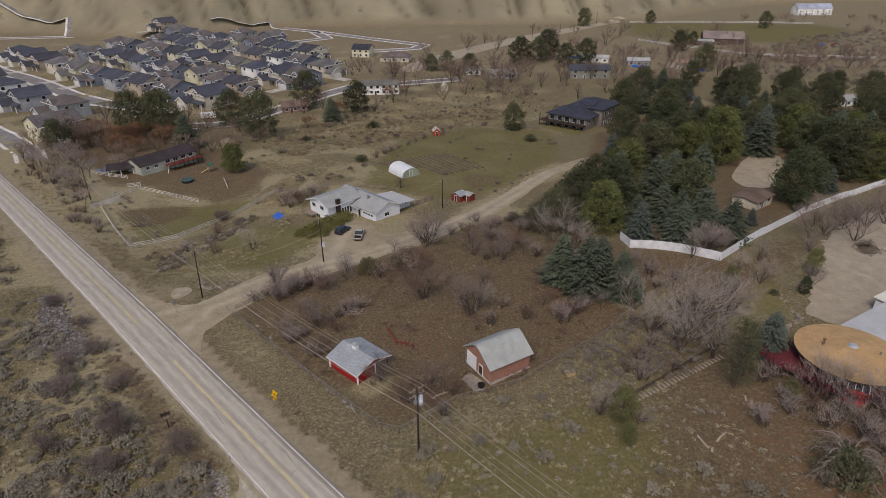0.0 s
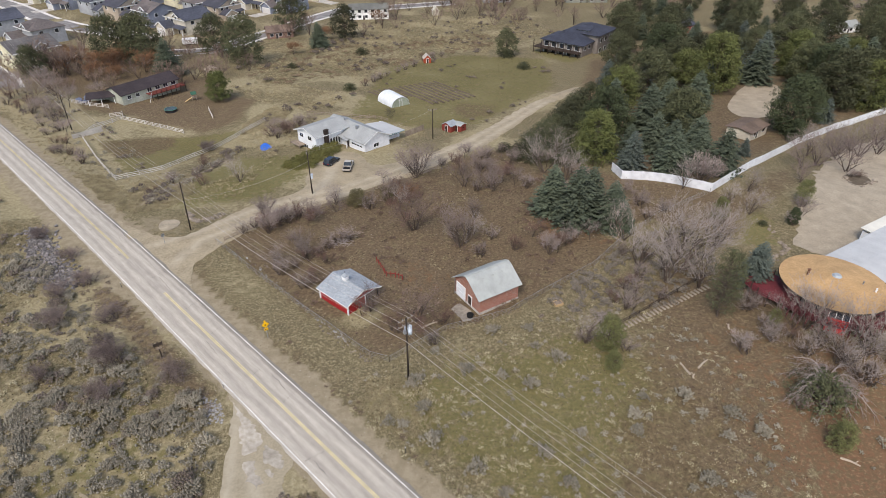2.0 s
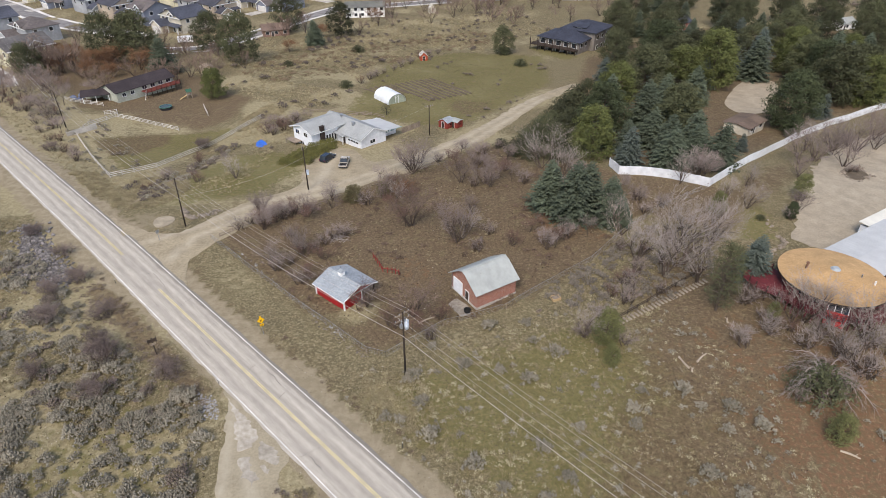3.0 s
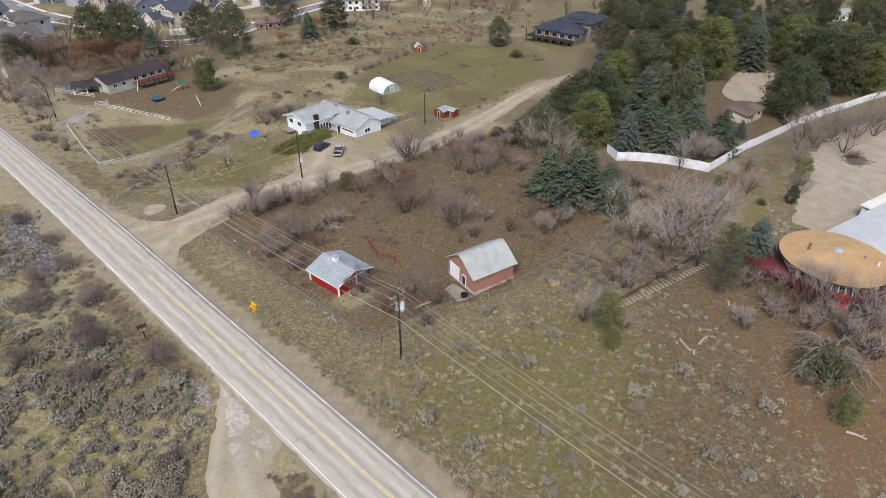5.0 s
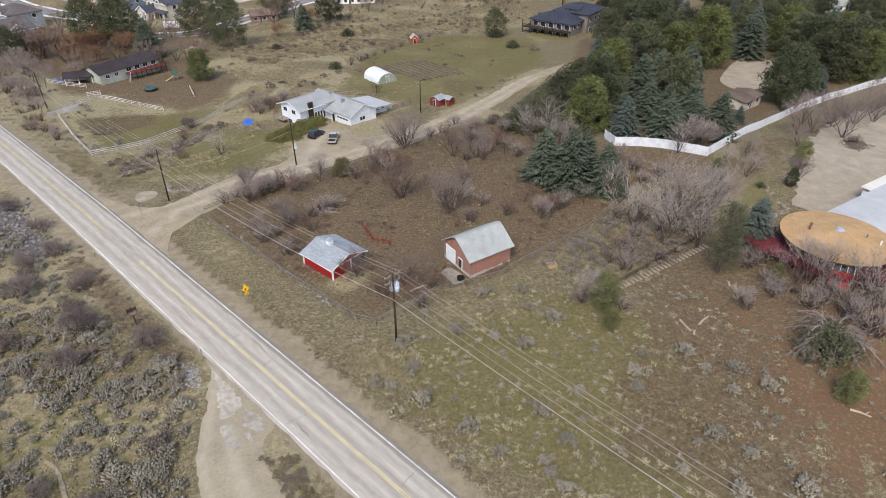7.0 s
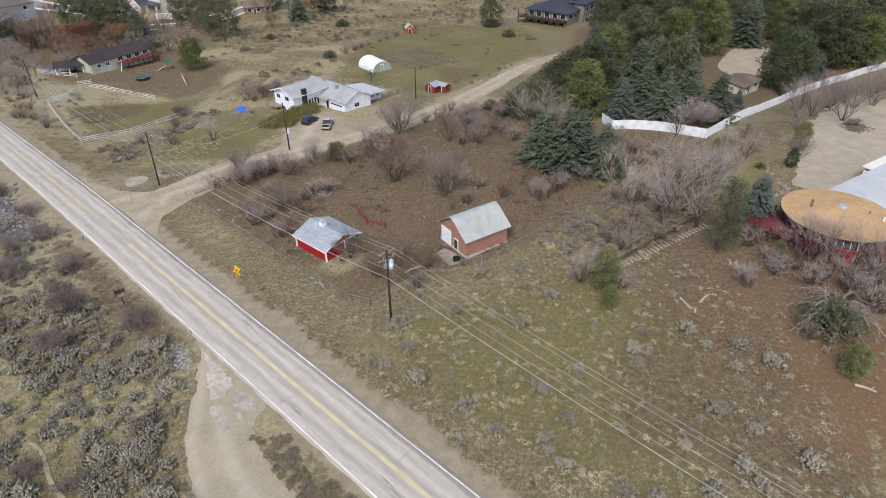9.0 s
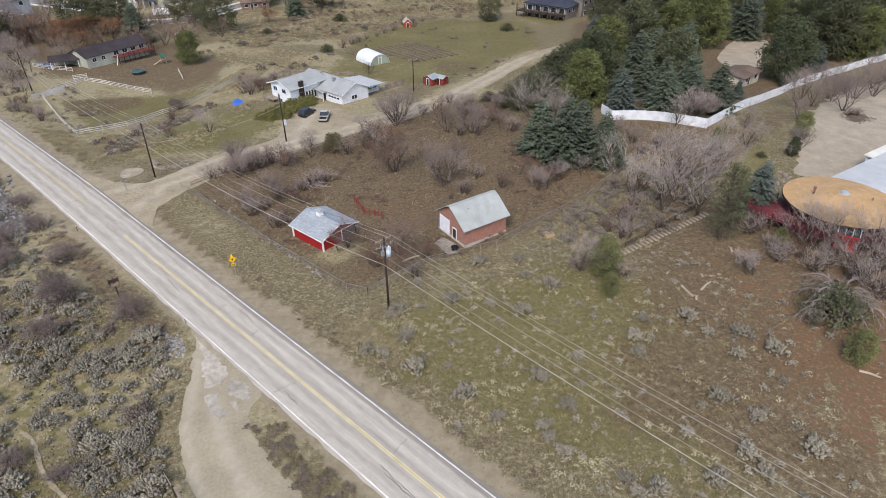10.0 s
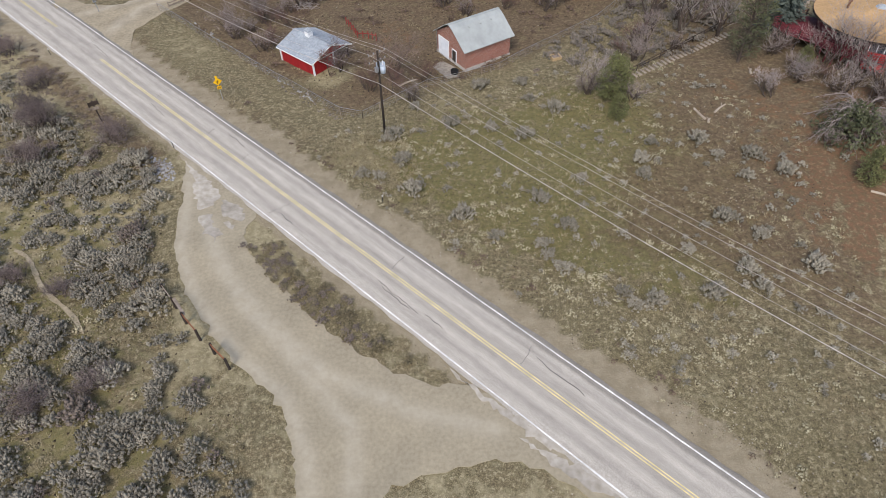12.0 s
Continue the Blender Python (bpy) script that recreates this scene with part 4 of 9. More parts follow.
woods = [(60, 208), (70, 232), (80, 262), (92, 250), (74, 210), (86, 212), (100, 232), (112, 250), (122, 258), (104, 275), (96, 292), (134, 272), (146, 256), (158, 300), (142, 236),
         (154, 224), (170, 266), (182, 252), (166, 232), (132, 214), (140, 196), (158, 204), (176, 222), (190, 240), (150, 330), (168, 340), (128, 320), (110, 330), (186, 300), (204, 320), (198, 352),
         (84, 228), (114, 228), (124, 240), (80, 190), (72, 172), (58, 186), (78, 160), (62, 168), (90, 300), (140, 350), (112, 300), (66, 152), (90, 164), (84, 150)]
woods += [(128, 188), (138, 186), (150, 197), (147, 189), (158, 209), (132, 202), (141, 207), (113, 174), (168, 210), (176, 206), (186, 208), (160, 196), (76, 246), (98, 214), (108, 262), (118, 282), (136, 292), (150, 274), (164, 282), (176, 284), (130, 246), (148, 214), (166, 212), (184, 230), (196, 262), (210, 290), (196, 280), (142, 306), (156, 318), (100, 310), (84, 282), (122, 344), (176, 318), (190, 336), (214, 306), (70, 196), (84, 200), (94, 206), (66, 160), (74, 150), (210, 262), (206, 240), (190, 216), (172, 200), (222, 280), (226, 262)]
GLADE = [(72, 138), (98, 150), (116, 176), (130, 214), (122, 230), (104, 218), (94, 200), (80, 192), (75, 165)]
woods = [p for p in woods if float(inside(p[0], p[1], GLADE)) < 0] + [(97, 207), (106, 226), (139, 236), (142, 191), (55, 181), (47, 157), (44, 150), (50, 168), (135, 228), (150, 200)]
wr = random.Random(8)
FARP = pine("pine_tree", "dark olive pine standing far off", 49, 15.0, 13.5, PINE, 48, 150, 0.4, 0.08)
grove(PIN + [FARP, BLU[1], SPR[0], SPR[2], BRI], [(wr.choice((0, 1, 2, 4, 5, 6, 7, 5) if y < 232 else (3, 3, 5, 3, 6)), x, y, wr.uniform(0.85, 1.3)) for x, y in woods], "woodland pines")
grove([FARP], [(0, -131, 250, 1.25)], "far pines")
for far in [(0, -116, 245, 1.3), (0, -145, 221, 0.85), (0, -93, 264, 1.1), (0, -75, 245, 1.25), (0, -68, 304, 1.2), (0, -42, 293, 1.0), (0, -124, 256, 1.1),
               (0, 79, 408, 1.0), (0, 64, 428, 1.1), (0, 51, 418, 1.2), (0, 72, 440, 1.3), (0, 95, 420, 1.1), (0, 2, 400, 0.8), (0, -8, 398, 0.7), (0, 16, 390, 0.8), (0, 135, 620, 1.1), (0, 175, 470, 1.0),
               (0, 300, 600, 1.0), (0, 205, 640, 0.8), (0, 196, 500, 0.7), (0, 165, 395, 1.1), (0, 30, 258, 0.75), (0, -32, 158, 0.3)]:
    put(FARP, far[1], far[2], far[1], far[3])

TIGHT = pine("arborvitae", "dense dark green cone-shaped evergreen", 55, 8.5, 5.2, PINE_DARK, 60, 80, 0.32, 0.03, 0.9)
plant(TIGHT, 118, 178)
BIGT = pine("arborvitae", "huge dense dark green rounded evergreen", 58, 14.5, 12.5, PINE_DARK, 100, 130, 0.34, 0.03, 0.8)
plant(BIGT, 102.5, 165, 0, 1.15)
put(TIGHT, 72.3, 104.5, 1.0, 0.45)
put(TIGHT, 100, 157, 2.0, 0.8)
JUN = pine("juniper", "rounded olive-brown juniper bush", 56, 4.0, 4.4, JUNIPER, 60, 90, 0.16, 0.08, 0.6)
plant(JUN, -17, 119)
put(JUN, -10.5, 122.5, 2.0, 0.8)
HEDGE = material("hedge_green", rgb(122, 118, 68), rgb(84, 84, 46), 3, 0.9, 0.0, vary=0.12, leafy=0.12)
hb = thing("hedge_bush", "spreading low olive evergreen by the house", "bush", group="hedge")
part("foliage", bush_mesh(59, 1.9, 1.5, HEDGE, 420, 0.2), None, hb)
for n, (x, y, k) in enumerate(((-34.9, 144.8, 1.2), (-31.5, 142, 1.2), (-37.0, 142, 1.0), (-33, 147.4, 1.3), (-31, 150, 1.35), (-29, 152.6, 1.3), (-27.6, 155, 1.2), (-30.6, 146, 1.2), (-28.6, 149.4, 1.2), (-34.6, 141, 1.0), (-26.8, 152, 1.0))):
    (put if n else plant)(hb, x, y, x, k)
YPINE = pine("young_pine", "thin airy young pine on the dry slope", 57, 12.6, 5.0, PINE_AIRY, 74, 26, 0.36, 0.1, 1.0, 0.12)
plant(YPINE, 46.2, 76.2, 0, 1.05)
put(YPINE, 48.6, 78.6, 1.0, 0.85)
SPINE = pine("young_pine", "small bushy olive pine on the dry slope", 58, 6.2, 4.4, PINE_YOUNG, 54, 60, 0.28, 0.05, 0.8, 0.2)
plant(SPINE, 27.2, 70.6, 0, 1.05)
for x, y, s in ((26.9, 66.2, 0.6), (51.8, 50.8, 0.78), (66, 48, 0.9), (53.5, 73, 0.5), (79, 113.5, 0.9), (58, 106.5, 0.8)):
    put(SPINE, x, y, x, s)

# leafless trees and shrubs
BT = [bare_tree("bare_tree", "leafless grey tree with fine spreading twigs", 60 + i, 11.0, TWIG, 0.62, stems=4, twigs=3, thick=0.06) for i in range(3)]
BR = [bare_tree("bare_tree", "leafless tree with reddish-brown twigs", 70 + i, 9.0, TWIG_RED, 0.9, twigs=4, thick=0.075) for i in range(2)]
BO = bare_tree("bare_tree", "tree with rusty dead leaves and twigs", 75, 9.5, TWIG_ORANGE, 1.1, stems=3, levels=5, twigs=4, thick=0.06, tip=0.045)
BS = [bare_tree("bare_shrub", "leafless grey many-stemmed shrub", 80 + i, 4.4, TWIG_DARK, 0.85, stems=7, levels=4) for i in range(2)]
BSR = [bare_tree("bare_shrub", "leafless reddish many-stemmed shrub", 85 + i, 4.2, TWIG_RED, 0.85, stems=7, levels=4) for i in range(2)]
grove(BT, [(1, -7.5, 118, 0.6), (0, 46.5, 93.5, 1.2), (1, -21.8, 120, 0.5), (2, -4.5, 134, 0.8), (2, 44.4, 89.5, 1.25), (1, 52.9, 96, 1.0), (2, 37.5, 101, 0.8),
           (0, 41.4, 86.4, 1.0), (2, 26.9, 134, 0.9), (1, 31, 128, 0.9), (0, 60, 122, 0.7), (1, 55, 119, 0.7), (0, 57.5, 71.5, 0.95), (1, 64, 67, 0.95),
           (2, 60, 64, 0.85), (0, 70, 66, 0.9), (1, -47, 133, 0.6), (1, 98, 146, 0.9), (2, 112, 150, 0.9), (1, 38, 92, 0.9), (0, 56, 103, 0.6), (1, 65, 108, 0.6),
           (2, 29, 143, 1.0), (2, 75, 70, 0.8), (2, 60, 61, 0.7), (0, 66, 64, 0.7), (1, 46, 84, 0.9), (1, 24.3, 72.4, 0.66), (2, 6.4, 102.5, 0.66), (2, 62, 112, 0.5), (0, 69, 118, 0.6)], "leafless trees")
BRF = [bare_tree("bare_tree", "leafless reddish-brown tree standing far off", 72 + i, 11.5, TWIG_FAR, 0.5, stems=4, twigs=3, levels=4, thick=0.05, tip=0.06) for i in range(2)]
grove(BR + BRF, [(0, -26.4, 110, 0.5), (1, -4.9, 107.2, 0.6), (1, 6.6, 135, 0.8), (0, -2.8, 74.6, 0.55), (1, -12, 80.5, 0.5), (0, -5, 118, 0.6), (0, 16, 130, 0.7), (1, -8.7, 124, 0.6), (0, -8, 115, 0.55), (0, 20, 104, 0.6), (1, 24, 98, 0.55), (2, -128, 223, 0.9), (3, -140, 232, 1.0), (2, -110, 225, 0.9), (3, -152, 210, 0.8), (2, -90, 280, 1.1), (3, -60, 300, 1.1),
           (2, -68, 292, 1.0), (3, -20, 330, 1.0), (2, -4, 345, 1.1), (3, 20, 380, 1.1), (2, 36, 372, 1.1), (3, 56, 350, 1.0), (2, 44, 330, 0.9), (3, 88, 372, 1.1), (2, 108, 390, 1.2), (3, 132, 420, 1.3), (2, 156, 420, 1.2), (3, 180, 400, 1.2),
           (2, 210, 420, 1.2), (3, 236, 430, 1.2), (2, -30, 380, 1.3), (3, -12, 402, 1.2), (2, -46, 392, 1.2), (3, 112, 470, 1.3), (2, 128, 500, 1.3), (3, 96, 476, 1.2), (2, 190, 440, 1.0), (3, 260, 400, 1.2), (2, 280, 440, 1.2), (2, -136, 212, 0.8), (3, -146, 218, 0.9), (2, -120, 214, 0.7), (3, -112, 210, 0.7), (2, -130, 204, 0.7), (3, -158, 226, 0.9), (2, -150, 240, 1.0), (3, -98, 222, 0.8), (2, -86, 236, 0.8), (3, -84, 222, 0.7), (2, -124, 196, 0.6), (3, -142, 200, 0.6), (2, -72, 236, 0.7), (3, -104, 262, 0.9), (2, -116, 270, 1.0), (3, -88, 256, 0.7), (2, -34, 296, 0.8), (3, -26, 312, 0.9), (2, 0, 318, 0.9), (3, 12, 330, 1.0), (2, 24, 340, 1.0), (3, 34, 352, 1.0), (2, -14, 352, 1.0), (3, 70, 352, 0.9), (2, 100, 360, 1.0), (3, 120, 372, 1.1), (2, 140, 384, 1.1), (3, 168, 380, 1.1), (2, 200, 384, 1.1), (3, 226, 390, 1.1), (2, 250, 420, 1.1)], "reddish leafless trees")
for o in BRF:
    tagged(o, category="tree")
BD = [bare_tree("bare_tree", "leafless dark grey tree in a thicket", 77 + i, 9.0, TWIG_DARK, 0.9, twigs=4, thick=0.075) for i in range(2)]
BC = [bare_tree("bare_tree", "dense upright leafless tree with pinkish-grey twigs", 120 + i, 7.6, (TWIG_PINK, TWIG_FAR, TWIG_DARK)[i], 0.55, stems=5, levels=5, twigs=3, thick=0.07, tip=0.02) for i in range(3)]
for o in BC:
    tagged(o, category="tree")
grove(BC, [(0, 5.4, 101.3, 1.25), (1, -3.8, 107.5, 1.25), (1, -2.4, 78.6, 1.05), (0, -10.6, 81.8, 0.78), (2, -29.6, 95.2, 0.71), (2, -24.8, 97.6, 0.77), (2, -34, 107, 0.71), (2, -32, 110, 0.77), (0, -36, 112.2, 0.77), (2, -27, 102, 0.59), (0, -26.3, 112, 0.71), (1, -6.8, 121.9, 1.01), (0, -4.4, 136, 1.13), (2, 22.5, 98, 0.71), (2, 27, 101, 0.66), (0, 24.6, 72.2, 0.50), (0, 60, 122, 0.95), (2, 13, 127, 0.95), (0, 9, 112, 0.71)], "upright leafless trees")
BP = [bare_tree("bare_tree", "leafless pinkish-grey tree in the corral", 95 + i, 8.6, TWIG_PINK, 0.62, stems=4, twigs=3, thick=0.06, tip=0.02) for i in range(2)]
for o in BT + BP:
    tagged(o, category="tree")
grove(BRF, [(0, -139, 227, 1.3), (1, -151, 240, 1.3), (0, -136, 233, 1.2), (1, -152, 268, 1.2), (0, -156, 232, 1.1), (1, -146, 226, 1.1), (0, -160, 248, 1.2), (1, -91, 217, 0.8), (0, -89, 224, 0.9), (1, -145, 234, 1.2)], "reddish leafless trees")
fr = random.Random(31)
grove(BRF, [(fr.choice((0, 1)), fr.uniform(-20, 240), fr.uniform(318, 540), fr.uniform(0.9, 1.5)) for _ in range(46)] + [(fr.choice((0, 1)), fr.uniform(-60, 60), fr.uniform(330, 400), fr.uniform(0.8, 1.3)) for _ in range(12)], "reddish leafless trees")
grove(BP, [(0, -4.2, 135.4, 1.1), (1, -2.6, 140.5, 1.0), (0, -22.3, 122.3, 0.5), (1, -10, 120.3, 0.8), (0, 7.4, 128.2, 1.0), (1, 11.8, 136.1, 0.8), (1, 19, 141, 0.9), (1, 14, 125, 0.8), (0, -26.3, 112, 0.5), (1, -21.3, 116.3, 0.55), (0, 56, 72, 0.85), (1, 61, 70, 0.9), (1, 67, 72, 0.85), (1, 90, 134, 1.2), (0, 101, 134, 1.1), (1, 96, 138, 1.3), (0, 112, 146, 1.2), (1, 122, 155, 1.3), (0, 130, 160, 1.3), (1, 105, 146, 1.2), (0, 118, 148, 1.1), (1, 126, 150, 1.2), (1, 84, 124, 0.7), (0, 104, 143, 0.8), (1, 76, 108, 0.6)], "pinkish-grey leafless trees")
grove(BD, [(0, -24.8, 97.4, 0.45), (1, -29.6, 95.2, 0.4), (0, 22.5, 98, 0.55), (1, 26, 100, 0.5), (0, 31, 101.5, 0.5), (1, -36, 112.2, 0.5), (0, -32.3, 110, 0.5), (1, -30.4, 112.2, 0.5), (0, -34, 107, 0.4), (1, -27.5, 93, 0.35), (0, 12, 142, 0.6), (0, 20, 139, 0.6), (0, 28, 137, 0.6), (1, 31, 130, 0.7), (0, 34, 124, 0.6), (1, 14, 135, 0.6), (0, 8, 146, 0.5), (1, 2, 139, 0.5), (0, 19, 128, 0.6), (1, -12, 131, 0.5), (0, 60, 119.5, 0.75), (1, 57, 121, 0.7), (0, 44, 112, 0.5), (1, -36, 172, 0.5), (0, -46, 170, 0.5), (1, 41, 117, 0.6), (0, -128, 190, 1.0), (1, -121, 183, 0.9), (0, -135, 197, 1.0), (1, -114, 176, 0.8), (0, -142, 204, 1.0), (1, -118, 191, 0.9), (0, -126, 199, 1.0), (1, -106, 166, 0.6), (0, -134, 208, 1.0), (1, -112, 200, 0.8)], "dark bare thicket")
grove([BO], [(0, -150, 250, 1.0), (0, -140, 240, 1.1), (0, -130, 236, 1.1), (0, -120, 232, 1.15), (0, -111, 234, 1.1), (0, -128, 226, 0.95), (0, -118, 224, 0.8), (0, -138, 230, 0.9), (0, -124, 243, 1.1), (0, -108, 243, 1.0), (0, -60, 262, 0.7), (0, -52, 290, 0.9), (0, -30, 322, 0.9), (0, -6.8, 122, 0.6)], "rusty trees")
sr = random.Random(12)
shrubs = [(-33, 112), (-35, 110.5), (-37, 109), (-39, 107), (-31, 113.5), (-29, 114), (-30.5, 111), (-34, 108), (-20.8, 101), (-18.9, 103), (-17, 104), (-22, 99), (-24, 97), (-20, 96), (-26, 94.5), (-17, 88), (-22, 90), (-14, 118),
          (-28, 92), (-23, 88), (0, 73), (2, 78), (-6, 76), (40, 94), (36, 96), (45, 97), (39, 82), (42, 90), (34, 86), (37, 88), (31, 82), (33, 80), (35, 84), (28, 76), (30, 70), (52, 78), (55, 70), (58, 68), (62, 62), (67, 62), (56, 62), (72, 60), (52, 72), (50, 57), (53, 58), (55, 57), (57, 58.5),
          (5, 144), (9, 150), (2, 141), (14, 146), (18, 150), (12, 139), (18, 134), (10, 126), (22, 126), (28, 122), (40, 112), (44, 108), (48, 110), (44, 114), (36, 118), (-64, 134), (-60, 146), (-66, 128), (-56, 132), (-44, 172), (-48, 170), (-40, 174), (-38, 169), (-43, 168),
          (12, 104), (16, 100), (9, 98), (-92, 146), (-98, 152), (-106, 160), (-112, 166), (-117, 173), (-121, 178), (-126, 184), (-116, 182), (-134, 190), (-140, 194), (-128, 190), (-122, 187), (-119, 180), (-110, 170), (-132, 194), (-136, 197), (-142, 200), (-126, 193), (-115, 177), (-103, 160), (-95, 151), (-45, 171), (-42, 172.5), (-47, 166), (-45, 164), (-41, 176), (-24.8, 214.7), (-22, 219), (-20, 223), (-17.6, 227.7), (-14, 232), (-11.5, 237), (-8, 242), (-4, 250), (-0.7, 255), (3, 258)]
grove(BS + BSR, [(sr.choice((0, 1, 0, 1, 2, 3)), x, y, sr.uniform(0.7, 1.15)) for x, y in shrubs], "leafless shrubs")
PALE_STEM = material("pale_grey_stems", rgb(164, 152, 144), rgb(132, 120, 113), 3, 0.95, 0.0, vary=0.12)
ARCH = [bare_tree("arching_shrub", "leafless shrub with pale grey spreading stems", 130 + i, 5.4, PALE_STEM, 0.8, stems=9, levels=4, twigs=3, thick=0.07, tip=0.022) for i in range(2)]
grove(ARCH, [(1, 51.2, 77.1, 1.0), (0, 47, 67.6, 0.9), (1, 61, 60.5, 1.1), (0, 59, 64.5, 1.0), (1, 55.5, 66.5, 1.0), (0, 51.6, 70.2, 0.85), (1, 63.5, 65.5, 1.1), (0, 67, 62.5, 1.1), (1, 78, 112, 0.8), (0, 72, 104, 0.7)], "arching leafless shrubs")
DKB = bush_mesh(91, 2.3, 2.0, PINE, 620, 0.15)
db = thing("evergreen_bush", "dark green dense low evergreen bush under bare branches", "bush")
part("foliage", DKB, None, db)
plant(db, 53.4, 58.4, 0, 2.0)


def weeping_tree(label, seed, reach, rise, limbs, mat):
    """Limbs that climb from one low stool, arch over and hang to the ground, with side twigs on their outer half."""
    rnd = random.Random(seed)
    t = thing("weeping_tree", label, "tree")
    V, F = [], []
    for i in range(limbs):
        turn, far, high = 6.283 * (i + rnd.uniform(-0.35, 0.35)) / limbs, reach * rnd.uniform(0.6, 1.05), rise * rnd.uniform(0.6, 1.1)
        drop, curl = rnd.uniform(0.5, 0.95), rnd.uniform(-0.35, 0.35)
        LV, LF = [], []
        last, d0 = Vector((0.3 * math.cos(turn), 0.3 * math.sin(turn), -0.2)), None
        for k in range(1, 11):
            u = k / 10
            w = turn + curl * u
            p = Vector((math.cos(w) * far * u, math.sin(w) * far * u, high * (math.sin(math.pi * u ** 0.75) + (1 - drop) * u) + 0.1)) + Vector((rnd.uniform(-0.1, 0.1), rnd.uniform(-0.1, 0.1), rnd.uniform(-0.06, 0.06)))
            add_tube(LV, LF, last, p, 0.075 * (1.1 - u) + 0.02, 0.075 * (1 - u) + 0.02, 5)
            d = (p - last).normalized()
            if k > 2:
                for _ in range(4):
                    e = (d + Vector((rnd.uniform(-1, 1), rnd.uniform(-1, 1), rnd.uniform(-0.9, 0.45))) * 0.85).normalized()
                    a, r = p, 0.028
                    for _ in range(3):
                        b = a + e * rnd.uniform(0.3, 0.65)
                        add_tube(V, F, a, b, r, r * 0.65, 3)
                        g = (e + Vector((rnd.uniform(-1, 1), rnd.uniform(-1, 1), rnd.uniform(-1, 0.2))) * 0.8).normalized()
                        add_tube(V, F, b, b + g * rnd.uniform(0.25, 0.55), r * 0.55, r * 0.3, 3)
                        a, r, e = b, r * 0.65, (e + Vector((rnd.uniform(-0.3, 0.3), rnd.uniform(-0.3, 0.3), -0.18))).normalized()
            last = p
        part("limb", fast_mesh("limb", LV, LF, mat), None, t)
    part("crown", fast_mesh("crown", V, F, mat), None, t, "bare drooping twigs")
    return t


plant(weeping_tree("leafless grey tree whose limbs hang over an evergreen bush", 140, 6.2, 2.5, 19, PALE_STEM), 54.4, 60.0)
for x, y, s in ((26.5, 154, 1.9), (29.5, 159, 2.0), (32.5, 164, 2.1), (35.5, 169, 2.1), (38.5, 174.5, 2.1), (42, 181.5, 2.2), (45.5, 188, 2.2), (49, 195, 2.2), (33.5, 157, 2.2), (38, 163, 2.3), (30, 150, 2.0), (41, 170, 2.3), (27, 146, 1.5), (23, 149, 1.3), (25.5, 141.5, 1.3), (36, 158, 2.0), (33, 151, 1.8), (29, 143, 1.4), (22, 145, 1.2), (32, 139, 1.3), (19, 151, 1.1), (28, 152, 1.7), (36, 141, 1.3)):
    put(db, x, y, x * 1.7, s)
for x, y, s in ((-31, 262, 1.4), (30.5, 257, 1.6), (35, 238, 1.3), (-29.7, 210, 1.2), (57, 84, 0.8), (66, 104, 0.5), (-82, 262, 1.8), (-56, 240, 1.0), (33, 145, 1.4), (38, 148, 1.4), (36, 152, 1.4), (42, 160, 1.5), (47, 165, 1.6), (30, 160, 1.0), (41, 166, 1.4), (45, 172, 1.5), (50, 180, 1.5), (54, 188, 1.6), (52, 172, 1.5), (57, 178, 1.6), (60, 200, 1.6), (48, 156, 1.5), (37, 143, 1.2), (55, 208, 1.5), (90, 196, 1.3), (70, 184, 1.6), (66, 176, 1.5), (126, 206, 1.5), (118, 232, 1.5), (130, 228, 1.6)):
    put(db, x, y, x, s)

DBR = [bare_tree("dark_brush", "dense purple-brown leafless brush", 93 + i, 4.6, TWIG_PURPLE, 0.9, stems=18, levels=4, twigs=4, thick=0.05) for i in range(2)]
grove(DBR, [(0, -38.5, 65.7, 0.85), (1, -48.8, 69.2, 1.0), (0, -54.3, 79.9, 0.85), (1, -47.4, 62.1, 0.9), (0, -52.4, 73.3, 0.8), (1, -62.6, 78, 0.9), (0, -35.4, 40.1, 0.55), (1, -41.1, 42.3, 0.6), (0, -50.5, 70.5, 0.8), (1, -63, 90, 0.9), (0, -66, 86, 0.8), (1, -58, 66, 0.8), (0, -70, 98, 0.7), (1, -80, 106, 0.8), (0, -28, 29, 0.6), (1, -33, 27, 0.7), (0, -101, 152, 0.8), (1, -64, 160, 0.9)], "dark brush")

SAGE_SPOTS = [(0.4, 70.9), (5.2, 66.8), (10.4, 65.5), (14.3, 63.4), (16.1, 71.6), (9.6, 75.4), (15.6, 75.9), (19.4, 68.8), (29.9, 60.5), (27.9, 57.3), (27.6, 54.7), (35.6, 60.2), (37.1, 57.2), (40.9, 56.7), (39.1, 53.2), (43.6, 53.3),
              (20.0, 54.7), (14.7, 51.7), (9.0, 45.8), (5.6, 49.3), (14.4, 43.0), (17.2, 47.1), (15.6, 40.9), (34.3, 46.7), (29.1, 42.6), (34.2, 39.5), (34.9, 37.1), (29.9, 36.7), (21.0, 37.4), (23.8, 36.1), (21.7, 35.6), (0.0, 53.9),
              (-4.0, 56.6), (-1.3, 59.5), (37.1, 43.9), (41.1, 39.5), (-3.3, 64.0), (-2.4, 64.9)]
# sagebrush on the slopes
SG = [tagged(thing("sagebrush", "grey-green sagebrush on dry ground", "bush"), group="sagebrush") for _ in range(4)]
for i, o in enumerate(SG):
    part("foliage", sage_mesh(100 + i, 1.0, 0.95, SAGE if i < 3 else SAGE_DARK, 72, 8, 0.085), None, o)


